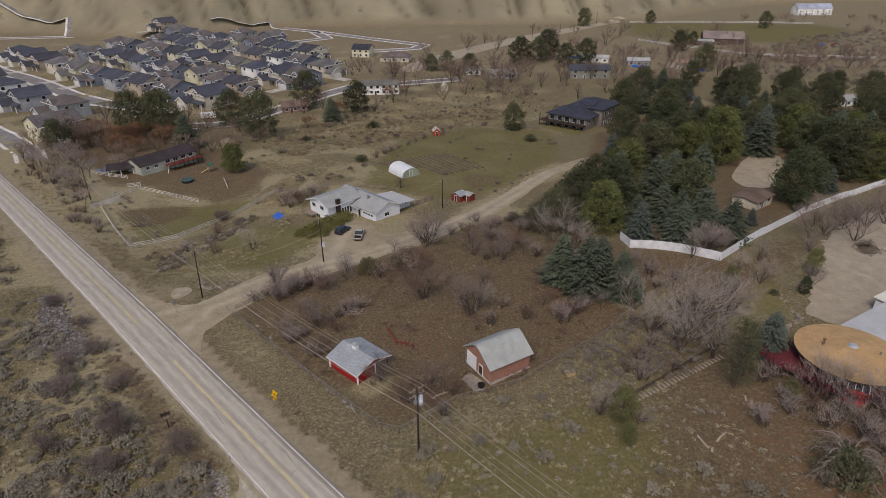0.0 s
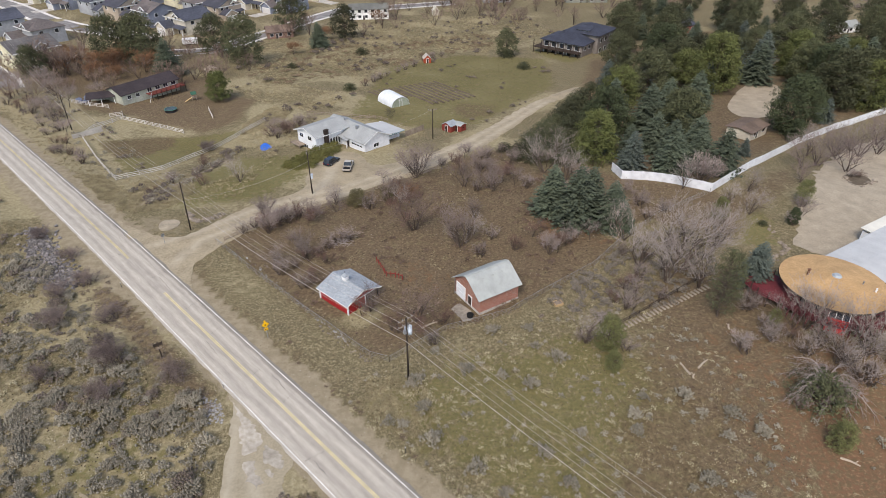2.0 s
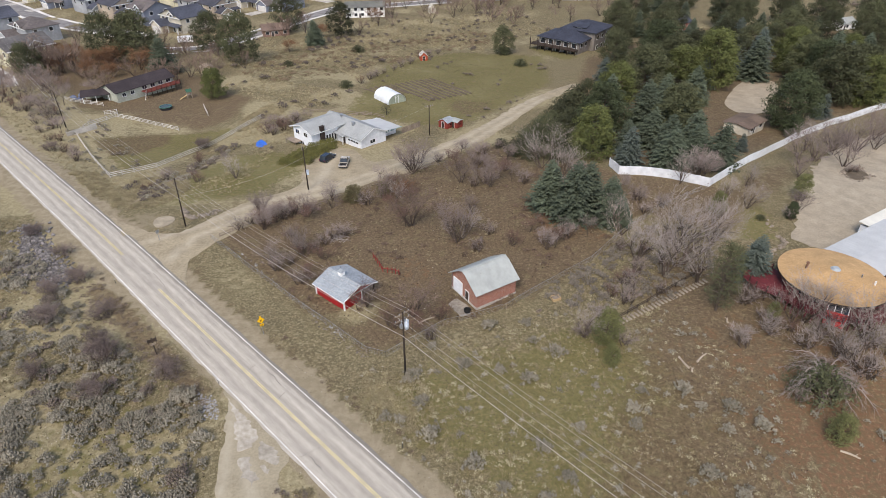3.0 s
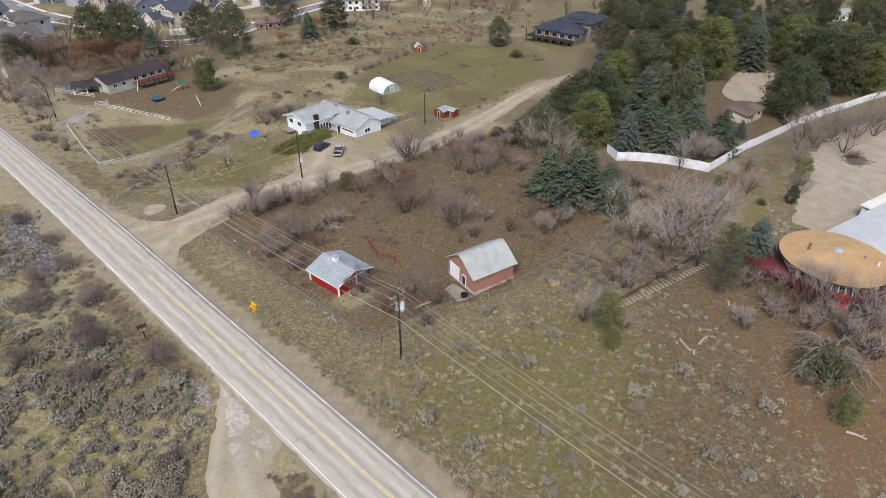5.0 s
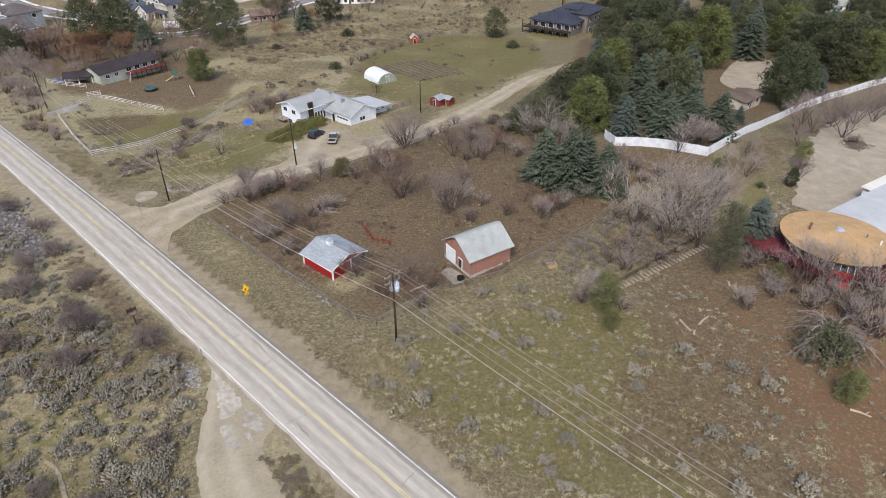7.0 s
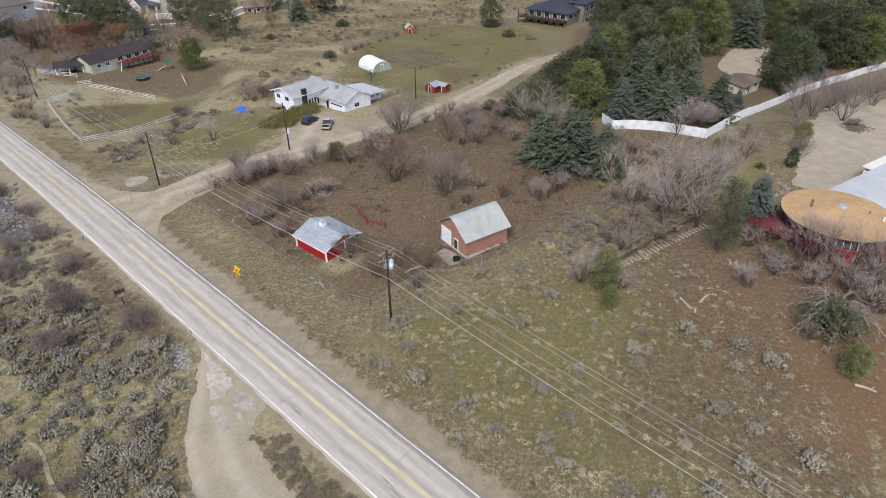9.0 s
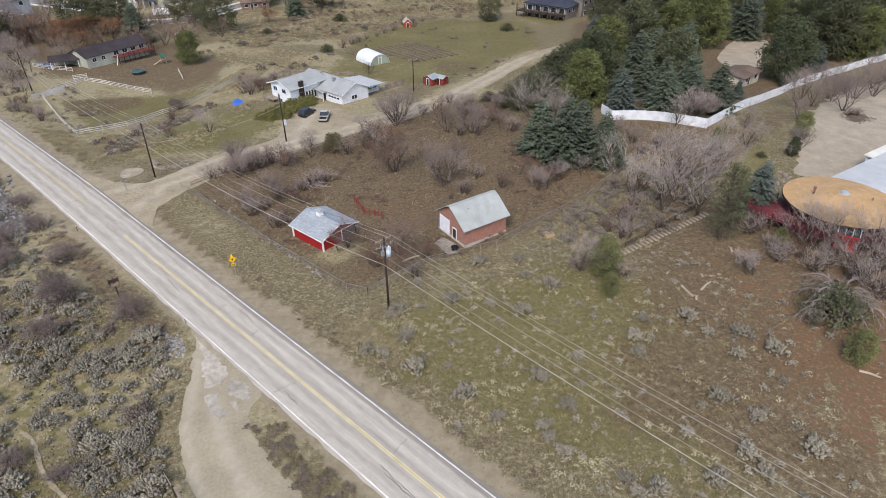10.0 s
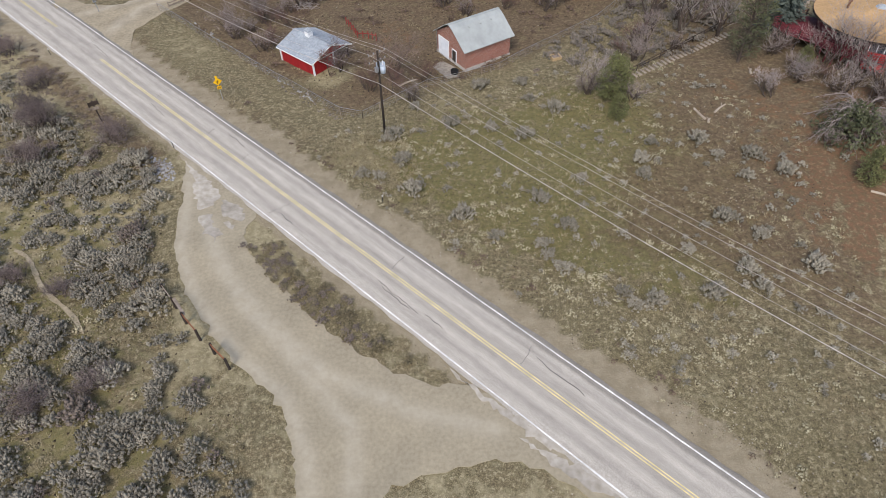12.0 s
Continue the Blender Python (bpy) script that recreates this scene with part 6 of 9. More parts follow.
    for i in range(n):
        p = a.lerp(b, i / n)
        q = a.lerp(b, (i + 0.9) / n)
        z = ground_z(p.x, p.y)
        part("board", Geo().hull([(p.x, p.y, z - 0.2), (q.x, q.y, z - 0.2), (q.x, q.y + 0.04, z - 0.2), (p.x, p.y + 0.04, z - 0.2)], [(p.x, p.y, z + 1.7), (q.x, q.y, z + 1.7), (q.x, q.y + 0.04, z + 1.7), (p.x, p.y + 0.04, z + 1.7)]), WEATHERED, f)


build_white_house()


# ================= the round house =================
def build_round_house():
    cx, cy, gz = 64.5, 78.2, 3.7
    t = thing("round_house", "round maroon house on posts with a low tan conical roof", "house", pose(cx, cy, gz, 0, 0, 0))
    n, R, fl = 36, 6.7, 1.95
    ang = [6.2832 * i / n for i in range(n)]
    ring = lambda r, z: [(r * math.cos(a), r * math.sin(a), z) for a in ang]
    g = Geo().hull(ring(R, fl), ring(R, 4.25))
    part("wall", g, MAROON, t, "maroon board wall")
    part("under_wall", Geo().hull(ring(R - 1.2, -1.5), ring(R - 1.2, fl - 0.25)), DARKWOOD, t)
    part("floor_disc", Geo().hull(ring(R + 0.2, fl - 0.25), ring(R + 0.2, fl)), MAROON, t)
    tan = material("tan_shingle", rgb(186, 152, 108), rgb(164, 132, 92), 4.0, 0.95, 0.4, big=0.14)
    g = Geo()
    lo, up = ring(8.05, 4.3), ring(0.9, 5.55)
    for i in range(n):
        j = (i + 1) % n
        g.face([lo[i], lo[j], up[j], up[i]])
        g.face([(lo[j][0], lo[j][1], 4.1), lo[j], lo[i], (lo[i][0], lo[i][1], 4.1)])
    g.face(up)
    g.face([(p[0], p[1], 4.1) for p in reversed(lo)])
    roof = part("roof", g, tan, t, "tan shingle roof, almost flat")
    part("fascia", Geo().hull(ring(8.1, 4.02), ring(8.1, 4.28)), DARKWOOD, roof)
    part("skylight", Geo().hull([(0.8 * math.cos(a), 0.8 * math.sin(a), 5.5) for a in ang], [(0.45 * math.cos(a), 0.45 * math.sin(a), 5.85) for a in ang]), material("clouded_dome", rgb(176, 184, 186), rgb(156, 164, 168), 2, 0.3, 0.0), roof, "pale domed skylight")
    part("flue", Geo().tube((-3.9, 1.2, 4.6), (-3.9, 1.2, 5.9), 0.17, 0.17, 10).tube((-3.9, 1.2, 5.9), (-3.9, 1.2, 6.1), 0.25, 0.25, 10), material("rusty_flue", rgb(128, 92, 70), rgb(98, 72, 56), 5, 0.7, 0.1), roof, "rusty metal flue")
    part("flue", Geo().tube((3.4, -1.6, 4.6), (3.4, -1.6, 5.6), 0.1, 0.1, 8), GALV, roof)
    part("flue", Geo().tube((4.6, -3.2, 4.5), (4.6, -3.2, 5.4), 0.13, 0.13, 8), TRIM, roof)
    for i in (20, 22, 24, 26, 28, 30):
        a = ang[i] + 0.087
        window(t, on_wall(R * math.cos(a) * 1.0, R * math.sin(a) * 1.0, fl + 0.6, math.degrees(a) + 90), 1.0, 1.35, 0, MAROON)
    # slanted glazed bay
    swing = pose(0, 0, 0, 0, 0, -33) @ pose(0.8, -0.5, 0)
    bay = part("sun_bay", Geo().hull([(-0.6, -8.3, fl - 1.1), (2.2, -8.3, fl - 1.1), (2.2, -6.2, fl - 1.1), (-0.6, -6.2, fl - 1.1)], [(-0.6, -7.6, fl + 1.0), (2.2, -7.6, fl + 1.0), (2.2, -6.2, fl + 2.1), (-0.6, -6.2, fl + 2.1)]), material("bright_red", rgb(196, 30, 28), rgb(170, 26, 26), 2, 0.6), t, "bright red bay under slanted glass")
    bay.matrix_basis = swing
    for k in range(3):
        x = -0.5 + 0.9 * k
        part("glazing", Geo().slab([(x, -7.62, fl + 1.08), (x + 0.8, -7.62, fl + 1.08), (x + 0.8, -6.25, fl + 2.16), (x, -6.25, fl + 2.16)], 0.05), GLASS, bay)
    for x in (-0.58, 0.34, 1.24, 2.16):
        part("glazing_bar", Geo().beam((x, -7.66, fl + 1.1), (x, -6.2, fl + 2.2), 0.09, 0.09), TRIM, bay)
    # deck round the front, on posts, with rails
    a0, a1, m = radians(140), radians(330), 30
    arc = [a0 + (a1 - a0) * i / m for i in range(m + 1)]
    g = Geo().prism([(9.0 * math.cos(p), 9.0 * math.sin(p)) for p in arc] + [(R * math.cos(p), R * math.sin(p)) for p in reversed(arc)], fl - 0.16, fl)
    part("deck", g, MAROON, t, "maroon deck boards")
    side = [(-12.4, 3.2), (-11.6, 0.4), (-9.2, -2.2), (-5.4, -1.5), (-5.2, 4.6), (-6.6, 5.2)]
    part("deck", Geo().prism(side, fl - 0.16, fl + 0.01), MAROON, t, "maroon deck boards")
    rails = [[(9.0 * math.cos(a), 9.0 * math.sin(a)) for a in arc[9:]], [side[3], side[2], side[1], side[0], side[5]]]
    for line in rails:
        for (xa, ya), (xb, yb) in zip(line, line[1:]):
            for h in (0.35, 0.65, 0.98):
                part("rail", Geo().beam((xa, ya, fl + h), (xb, yb, fl + h), 0.06, 0.1), MAROON, t)
        pts = []
        for (xa, ya), (xb, yb) in zip(line, line[1:]):
            k = max(1, int(math.hypot(xb - xa, yb - ya) / 1.3))
            pts += [(xa + (xb - xa) * i / k, ya + (yb - ya) * i / k) for i in range(k)]
        for x, y in pts + [line[-1]]:
            z = ground_z(cx + x, cy + y) - gz - 0.3
            part("post", Geo().box(x - 0.07, y - 0.07, z, x + 0.07, y + 0.07, fl + 1.08), DARKWOOD if line is rails[1] else MAROON, t)


build_round_house()


def build_metal_annexes():
    t = thing("annex", "low building with a pale bluish metal roof and maroon fascia", "building", pose(67.4, 86.2, 3.2, 0, 0, 30.5))
    w, d = 19.0, 9.6
    part("wall", Geo().box(0.5, -d + 0.5, -1.5, w, -0.5, 3.4), MAROON, t)
    roof = part("roof", Geo().slab([(0, 0, 4.5), (w + 0.5, 0, 4.5), (w + 0.5, -d / 2, 4.75), (0, -d / 2, 4.75)], 0.12).slab([(0, -d / 2, 4.75), (w + 0.5, -d / 2, 4.75), (w + 0.5, -d, 4.5), (0, -d, 4.5)], 0.12), METAL_B, t, "pale bluish standing-seam roof")
    for k in range(1, 24):
        x = k * 0.8
        part("seam", Geo().hull([(x, 0, 4.5), (x + 0.04, 0, 4.5), (x + 0.04, -d / 2, 4.75), (x, -d / 2, 4.75)], [(x, 0, 4.515), (x + 0.04, 0, 4.515), (x + 0.04, -d / 2, 4.765), (x, -d / 2, 4.765)]), METAL_B, roof)
    part("fascia", Geo().box(-0.06, -d, 4.15, 0.0, 0, 4.42).box(0, -d - 0.06, 4.15, w + 0.5, -d, 4.42).box(0, 0, 4.15, w + 0.5, 0.06, 4.42), DARKWOOD, t, "dark maroon fascia")
    for x in (0.6, 5, 10, 15):
        part("post", Geo().box(x - 0.09, -0.35, -0.5, x + 0.09, -0.17, 4.3), DARKWOOD, t)
    t2 = thing("outbuilding", "outbuilding with a cream metal roof beside the gravel yard", "building", pose(82.0, 99.0, 2.2, 0, 0, 30.5))
    part("wall", Geo().box(0.4, -7, -1, 14, -0.4, 2.6), WHITE, t2)
    part("roof", Geo().slab([(0, 0, 3.3), (14.5, 0, 3.3), (14.5, -7.5, 3.0), (0, -7.5, 3.0)], 0.12), material("cream_metal_roof", rgb(222, 218, 202), rgb(206, 202, 188), 0.6, 0.5, 0.05), t2, "cream metal roof")


build_metal_annexes()


# ================= poles and wires =================
CAN = material("pale_grey_enamel", rgb(186, 196, 206), rgb(168, 178, 188), 2, 0.5, 0.0)


def utility_pole(x, y, h, turn, arm=True, can=False, lean=0.0, label="dark wooden utility pole with a crossarm"):
    z = ground_z(x, y)
    t = thing("utility_pole", label, "utility pole", pose(x, y, z, 0, lean, turn), "utility poles")
    part("pole", Geo().tube((0, 0, -0.5), (0, 0, h), 0.17, 0.11, 10), POLEWOOD, t, smooth=True)
    if arm:
        for dz in (0.35, 1.35) if can else (0.35,):
            a = part("crossarm", Geo().box(-1.25, 0.1, h - dz - 0.06, 1.25, 0.22, h - dz + 0.06).beam((-0.7, 0.14, h - dz), (0, 0.1, h - dz - 0.55), 0.05).beam((0.7, 0.14, h - dz), (0, 0.1, h - dz - 0.55), 0.05), WEATHERED, t, "weathered crossarm with braces")
            for dx in (-1.15, -0.45, 0.45, 1.15):
                part("insulator", Geo().tube((dx, 0.16, h - dz + 0.05), (dx, 0.16, h - dz + 0.2), 0.05, 0.07, 8).tube((dx, 0.16, h - dz + 0.2), (dx, 0.16, h - dz + 0.28), 0.04, 0.03, 8), GALV, a)
    if can:
        for dx, dy, dz in ((0.32, -0.38, 2.75), (0.66, 0.05, 2.75), (0.3, 0.42, 2.75)):
            c = part("transformer", Geo().tube((dx, dy, h - dz), (dx, dy, h - dz + 0.95), 0.31, 0.31, 14).tube((dx, dy, h - dz + 0.95), (dx, dy, h - dz + 1.05), 0.33, 0.24, 14), CAN, t, "pale blue-grey transformer can", smooth=True)
            part("bushing", Geo().tube((dx, dy, h - dz + 1.05), (dx, dy, h - dz + 1.35), 0.06, 0.04, 8), TRIM, c)
        part("meter_box", Geo().box(-0.55, -0.3, h - 2.5, -0.2, 0.1, h - 1.9), GALV, t)
        for dx, dy in ((0.3, -0.3), (0.6, 0.05), (0.3, 0.35)):
            part("jumper", Geo().tube((dx, dy, h - 1.45), (dx * 1.8 - 0.2, 0.16, h - 1.1), 0.02, 0.02, 5), STEEL, t)
    return t


# pole, height, turn of the crossarm: the line runs beside the road
LINE = [(62.0, -2.0, 11.6, 44), (-3.5, 65.2, 11.9, 40), (-50.6, 108.9, 11.0, 42), (-107, 170.5, 10.5, 42), (-172, 250, 10.5, 42)]
utility_pole(*LINE[0])
utility_pole(*LINE[1], can=True, label="dark wooden utility pole carrying grey transformer cans")
utility_pole(*LINE[2], lean=1.5)
utility_pole(*LINE[3])
utility_pole(*LINE[4])
PB = utility_pole(-28.2, 125.9, 10.8, 100, label="dark wooden pole with a grey meter box")
part("meter_box", Geo().box(-0.35, -0.6, 4.0, 0.35, -0.1, 5.0), CAN, PB, "pale meter box")
utility_pole(-0.3, 161.4, 8.8, 20)
for x, y in ((41, 478), (75, 540), (102, 560), (152, 640)):
    utility_pole(x, y, 11, 30)

WIRE = material("aluminium_wire", rgb(190, 182, 172), rgb(168, 160, 152), 3, 0.5, 0.0)


def wire(a, b, sag, r, group, label="sagging overhead wire between poles"):
    """One span, hanging in a curve."""
    g = bpy.data.curves.new("wire", "CURVE")
    g.dimensions, g.bevel_depth, g.bevel_resolution, g.use_fill_caps = "3D", r, 1, True
    s = g.splines.new("POLY")
    n = 18
    s.points.add(n)
    for i in range(n + 1):
        q = i / n
        p = Vector(a).lerp(Vector(b), q)
        s.points[i].co = (p.x, p.y, p.z - sag * 4 * q * (1 - q), 1)
    g.materials.append(WIRE)
    return tagged(new("power_line", g), label, "wire", group)


for (xa, ya, ha, ta), (xb, yb, hb, tb) in zip(LINE, LINE[1:]):
    za, zb = ground_z(xa, ya), ground_z(xb, yb)
    ca, sa, cb, sb = math.cos(radians(ta)), math.sin(radians(ta)), math.cos(radians(tb)), math.sin(radians(tb))
    for dx in (-1.15, 0.45, 1.15):
        wire((xa + ca * dx, ya + sa * dx, za + ha - 0.07), (xb + cb * dx, yb + sb * dx, zb + hb - 0.07), 1.5, 0.015, "overhead wires")
    wire((xa, ya, za + ha - 2.9), (xb, yb, zb + hb - 2.9), 1.6, 0.014, "overhead wires")
    wire((xa - 0.1, ya - 0.1, za + ha - 4.2), (xb - 0.1, yb - 0.1, zb + hb - 4.2), 1.5, 0.034, "overhead wires", "thick sagging cable between poles")
wire((-50.6, 108.9, 6.6), (-28.2, 125.9, 7.2), 1.4, 0.02, "overhead wires", "service wire between poles")
wire((-28.2, 125.9, 8.6), (-31.0, 152, 3.2), 0.8, 0.012, "overhead wires", "service wire to the house")
wire((-28.2, 125.9, 9.4), (-0.3, 161.4, 6), 1.2, 0.012, "overhead wires", "service wire between poles")


# ================= signs at the road =================
def warning_sign(x, y):
    t = thing("road_sign", "yellow diamond warning sign with a smaller plate on a steel post", "sign", pose(x, y, ground_z(x, y), 0, 0, 30))
    yel = material("sign_yellow", rgb(236, 184, 24), rgb(220, 168, 20), 2, 0.5, 0.0)
    part("post", Geo().box(-0.04, 0.03, -0.4, 0.04, 0.09, 3.0), GALV, t)
    s = 0.6
    part("diamond", Geo().hull([(0, -0.02, 2.9 - s), (s, -0.02, 2.9), (0, -0.02, 2.9 + s), (-s, -0.02, 2.9)], [(0, 0.02, 2.9 - s), (s, 0.02, 2.9), (0, 0.02, 2.9 + s), (-s, 0.02, 2.9)]), yel, t, "yellow diamond plate")
    g = Geo()
    g.beam((-0.05, -0.03, 2.62), (-0.05, -0.03, 2.95), 0.09, 0.02).beam((-0.05, -0.03, 2.95), (0.12, -0.03, 3.1), 0.09, 0.02).box(-0.2, -0.035, 2.86, 0.1, -0.025, 2.95)
    part("symbol", g, BLACK, t, "black arrow shape")
    part("plate", Geo().box(-0.3, -0.02, 1.75, 0.3, 0.02, 2.2), yel, t, "small yellow plate")
    part("plate_marks", Geo().box(-0.18, -0.03, 1.86, -0.06, -0.02, 2.08).box(0.02, -0.03, 1.86, 0.16, -0.02, 2.08), BLACK, t, "black bars")
    part("flag", Geo().box(-0.2, -0.02, 3.42, 0.1, 0.02, 3.75), yel, t, "small square plate on top")


warning_sign(-26.5, 74.6)


def kiosk_sign():
    t = thing("trail_sign", "dark wooden board sign on one thick post", "sign", pose(-42.0, 70.4, ground_z(-42, 70.4), 0, 0, 35))
    part("post", Geo().box(-0.09, -0.09, -0.4, 0.09, 0.09, 3.3), POLEWOOD, t)
    part("board", Geo().box(-0.6, -0.16, 2.65, 0.6, -0.1, 3.2), DARKWOOD, t, "dark board")
    part("board", Geo().box(-0.42, -0.15, 2.0, 0.42, -0.1, 2.4), WEATHERED, t, "smaller greyed board below")
    for x in (-0.64, 0.58):
        part("upright", Geo().box(x - 0.02, -0.2, 2.45, x + 0.08, -0.06, 3.4), POLEWOOD, t)


kiosk_sign()


def delineator(x, y):
    t = thing("road_marker", "thin steel marker post at the road edge", "post", pose(x, y, ground_z(x, y)), "road markers")
    part("post", Geo().box(-0.04, -0.02, -0.3, 0.04, 0.02, 1.2), STEEL, t)
    part("reflector", Geo().box(-0.05, -0.035, 0.95, 0.05, -0.02, 1.2), TRIM, t)


for x, y in ((-56, 88.5), (-30.5, 63.8), (-3.4, 52.2)):
    delineator(x, y)
# small round-topped road sign at the mouth of the drive
ms = thing("road_sign", "small sign seen edge-on at the drive mouth", "sign", pose(-53.6, 102.9, ground_z(-53.6, 102.9), 0, 0, 60))
part("post", Geo().tube((0, 0, -0.3), (0, 0, 2.4), 0.05, 0.05, 8), GALV, ms)
part("plate", Geo().box(-0.35, -0.04, 1.75, 0.35, -0.01, 2.4), GALV, ms)


def barrier():
    """Post-and-board barrier along the pullout."""
    t = thing("barrier_sign", "rusty boards on dark leaning posts beside the pullout", "barrier")
    rust = material("rusty_board", rgb(150, 96, 66), rgb(120, 78, 56), 3, 0.9, 0.2)
    pts = [(-24.8, 39.4), (-23.3, 37.6), (-21.8, 35.6), (-20.0, 33.6), (-18.3, 32.0), (-16.6, 30.3)]
    for i, (x, y) in enumerate(pts):
        z = ground_z(x, y)
        part("post", Geo().box(x - 0.09, y - 0.09, z - 0.3, x + 0.09, y + 0.09, z + 1.75), POLEWOOD, t)
    for i, m in ((0, WEATHERED), (2, rust), (4, rust)):
        (xa, ya), (xb, yb) = pts[i], pts[i + 1]
        z = ground_z(xa, ya)
        part("board", Geo().beam((xa, ya, z + 1.45), (xb, yb, z + 1.45), 0.06, 0.5), m, t)
    (xa, ya), (xb, yb) = pts[1], pts[2]
    z = ground_z(xa, ya)
    part("board", Geo().beam((xa + 0.2, ya, z + 1.62), (xb + 0.2, yb, z + 1.5), 0.3, 0.08), WEATHERED, t, "pale top board")


barrier()


# ================= fences =================
VINYL = material("white_vinyl", rgb(226, 228, 230), rgb(204, 206, 208), 0.8, 0.5, 0.0, big=0.05)


OLD_WHITE = material("weathered_white_rail", rgb(204, 198, 188), rgb(174, 168, 158), 2, 0.8, 0.1)


def rail_fence(line, label, rails=3, h=1.35, gap=2.4, mat=None, name="rail_fence"):
    t = thing(name, label, "fence")
    mat = mat or OLD_WHITE
    pts = []
    for (xa, ya), (xb, yb) in zip(line, line[1:]):
        k = max(1, round(math.hypot(xb - xa, yb - ya) / gap))
        pts += [(xa + (xb - xa) * i / k, ya + (yb - ya) * i / k) for i in range(k)]
    pts.append(line[-1])
    post = None
    for x, y in pts:
        z = ground_z(x, y)
        if post is None:
            post = part("post", Geo().box(-0.065, -0.065, -0.3, 0.065, 0.065, h + 0.06), mat, t)
            post.matrix_basis = pose(x, y, z)
        else:
            share(post, t, pose(x, y, z))
    for (xa, ya), (xb, yb) in zip(pts, pts[1:]):
        za, zb = ground_z(xa, ya), ground_z(xb, yb)
        for k in range(rails):
            q = h * (k + 0.7) / rails
            part("rail", Geo().beam((xa, ya, za + q), (xb, yb, zb + q), 0.05, 0.14), mat, t)
    return t


rail_fence([(-100.6, 164), (-90, 150), (-79, 136.6), (-70.8, 144.6), (-67.8, 153), (-61.4, 163), (-52.2, 179.4)], "white three-rail fence round a dry paddock", gap=3.0)
rail_fence([(-101, 166), (-101, 172), (-97, 180.4), (-86, 177), (-75.4, 172.8)], "white three-rail fence above the paddock", gap=3.0)
rail_fence([(-101, 182), (-98, 184), (-96.5, 181)], "short white rail fence by the brown house", gap=2.2)
rail_fence([(-120, 196), (-112, 192.5), (-105, 190)], "short white rail fence by the carport", gap=2.2)
rail_fence([(-73, 190), (-70, 184)], "short white rail fence at the bank", gap=2.2)
# pale concrete gate slab at the paddock corner
gs = thing("gate_panel", "pale solid panel closing the paddock corner", "panel", pose(-103.0, 163.4, ground_z(-101, 166), 0, 0, 52))
part("panel", Geo().box(0, -0.06, -0.2, 8.5, 0.06, 1.5), CONCRETE, gs)
for x in (0.1, 4.2, 8.4):
    part("post", Geo().box(x - 0.1, 0.06, -0.2, x + 0.1, 0.26, 1.6), CONCRETE, gs)


def vinyl_fence():
    t = thing("vinyl_fence", "tall solid white vinyl privacy fence", "fence")
    line = [(42.6, 131.5), (43.4, 126), (49.6, 123.6), (55, 120.8), (60.6, 117.2), (68.5, 124.5), (78, 134), (88, 144), (101, 156), (118, 167.5), (142, 182), (170, 199)]
    for (xa, ya), (xb, yb) in zip(line, line[1:]):
        k = max(1, round(math.hypot(xb - xa, yb - ya) / 2.4))
        for i in range(k):
            p, q = (xa + (xb - xa) * i / k, ya + (yb - ya) * i / k), (xa + (xb - xa) * (i + 1) / k, ya + (yb - ya) * (i + 1) / k)
            za, zb = ground_z(*p), ground_z(*q)
            part("panel", Geo().beam((*p, za + 1.0), (*q, zb + 1.0), 0.05, 2.05), VINYL, t)
            part("rail", Geo().beam((*p, za + 2.02), (*q, zb + 2.02), 0.1, 0.12), VINYL, t)
            part("post", Geo().box(p[0] - 0.08, p[1] - 0.08, za - 0.3, p[0] + 0.08, p[1] + 0.08, za + 2.2), VINYL, t)


vinyl_fence()


def mesh_fence(line, label, h=1.3):
    """Wire mesh on thin posts: strands and uprights."""
    t = thing("wire_fence", label, "fence")
    pts = []
    for (xa, ya), (xb, yb) in zip(line, line[1:]):
        k = max(1, round(math.hypot(xb - xa, yb - ya) / 3.0))
        pts += [(xa + (xb - xa) * i / k, ya + (yb - ya) * i / k) for i in range(k)]
    pts.append(line[-1])
    for x, y in pts:
        z = ground_z(x, y)
        part("post", Geo().tube((x, y, z - 0.3), (x, y, z + h + 0.05), 0.05, 0.05, 6), WEATHERED, t)
    net = Geo()
    for (xa, ya), (xb, yb) in zip(pts, pts[1:]):
        za, zb = ground_z(xa, ya), ground_z(xb, yb)
        part("top_rail", Geo().beam((xa, ya, za + h), (xb, yb, zb + h), 0.038, 0.038), GALV, t)
        for q in (0.25, 0.5, 0.75):
            net.beam((xa, ya, za + h * q), (xb, yb, zb + h * q), 0.009, 0.009)
        for i in range(1, 12):
            u = i / 12
            x, y, z = xa + (xb - xa) * u, ya + (yb - ya) * u, za + (zb - za) * u
            net.beam((x, y, z), (x, y, z + h), 0.008, 0.008)
    part("netting", net, GALV, t)
    return t


mesh_fence([(-43.5, 103.2), (-30.5, 89.9), (-19.5, 79.3), (-9.7, 70.2), (-6.6, 69)], "sagging wire fence along the corral", 1.25)
mesh_fence([(-6.6, 69), (2.3, 76), (12.9, 80.1), (19.4, 85.2), (30, 93), (37, 100.5), (46, 108), (60, 116.5)], "wire mesh fence behind the brick barn", 1.25)
rail_fence([(-42, 104), (-36, 110.2), (-28, 115.6), (-21, 122), (-14, 127), (-6, 132.5), (3, 142)], "low weathered plank fence beside the drive", 2, 0.9, 3.0, WEATHERED, "plank_fence")
rail_fence([(-25, 177.5), (-20, 180), (-14, 176)], "low fence round the yard behind the house", 2, 1.0, 2.4, WEATHERED, "plank_fence")
rail_fence([(-40, 184), (-28, 181), (-18, 178)], "low weathered fence behind the house", 2, 1.0, 2.4, WEATHERED, "plank_fence")
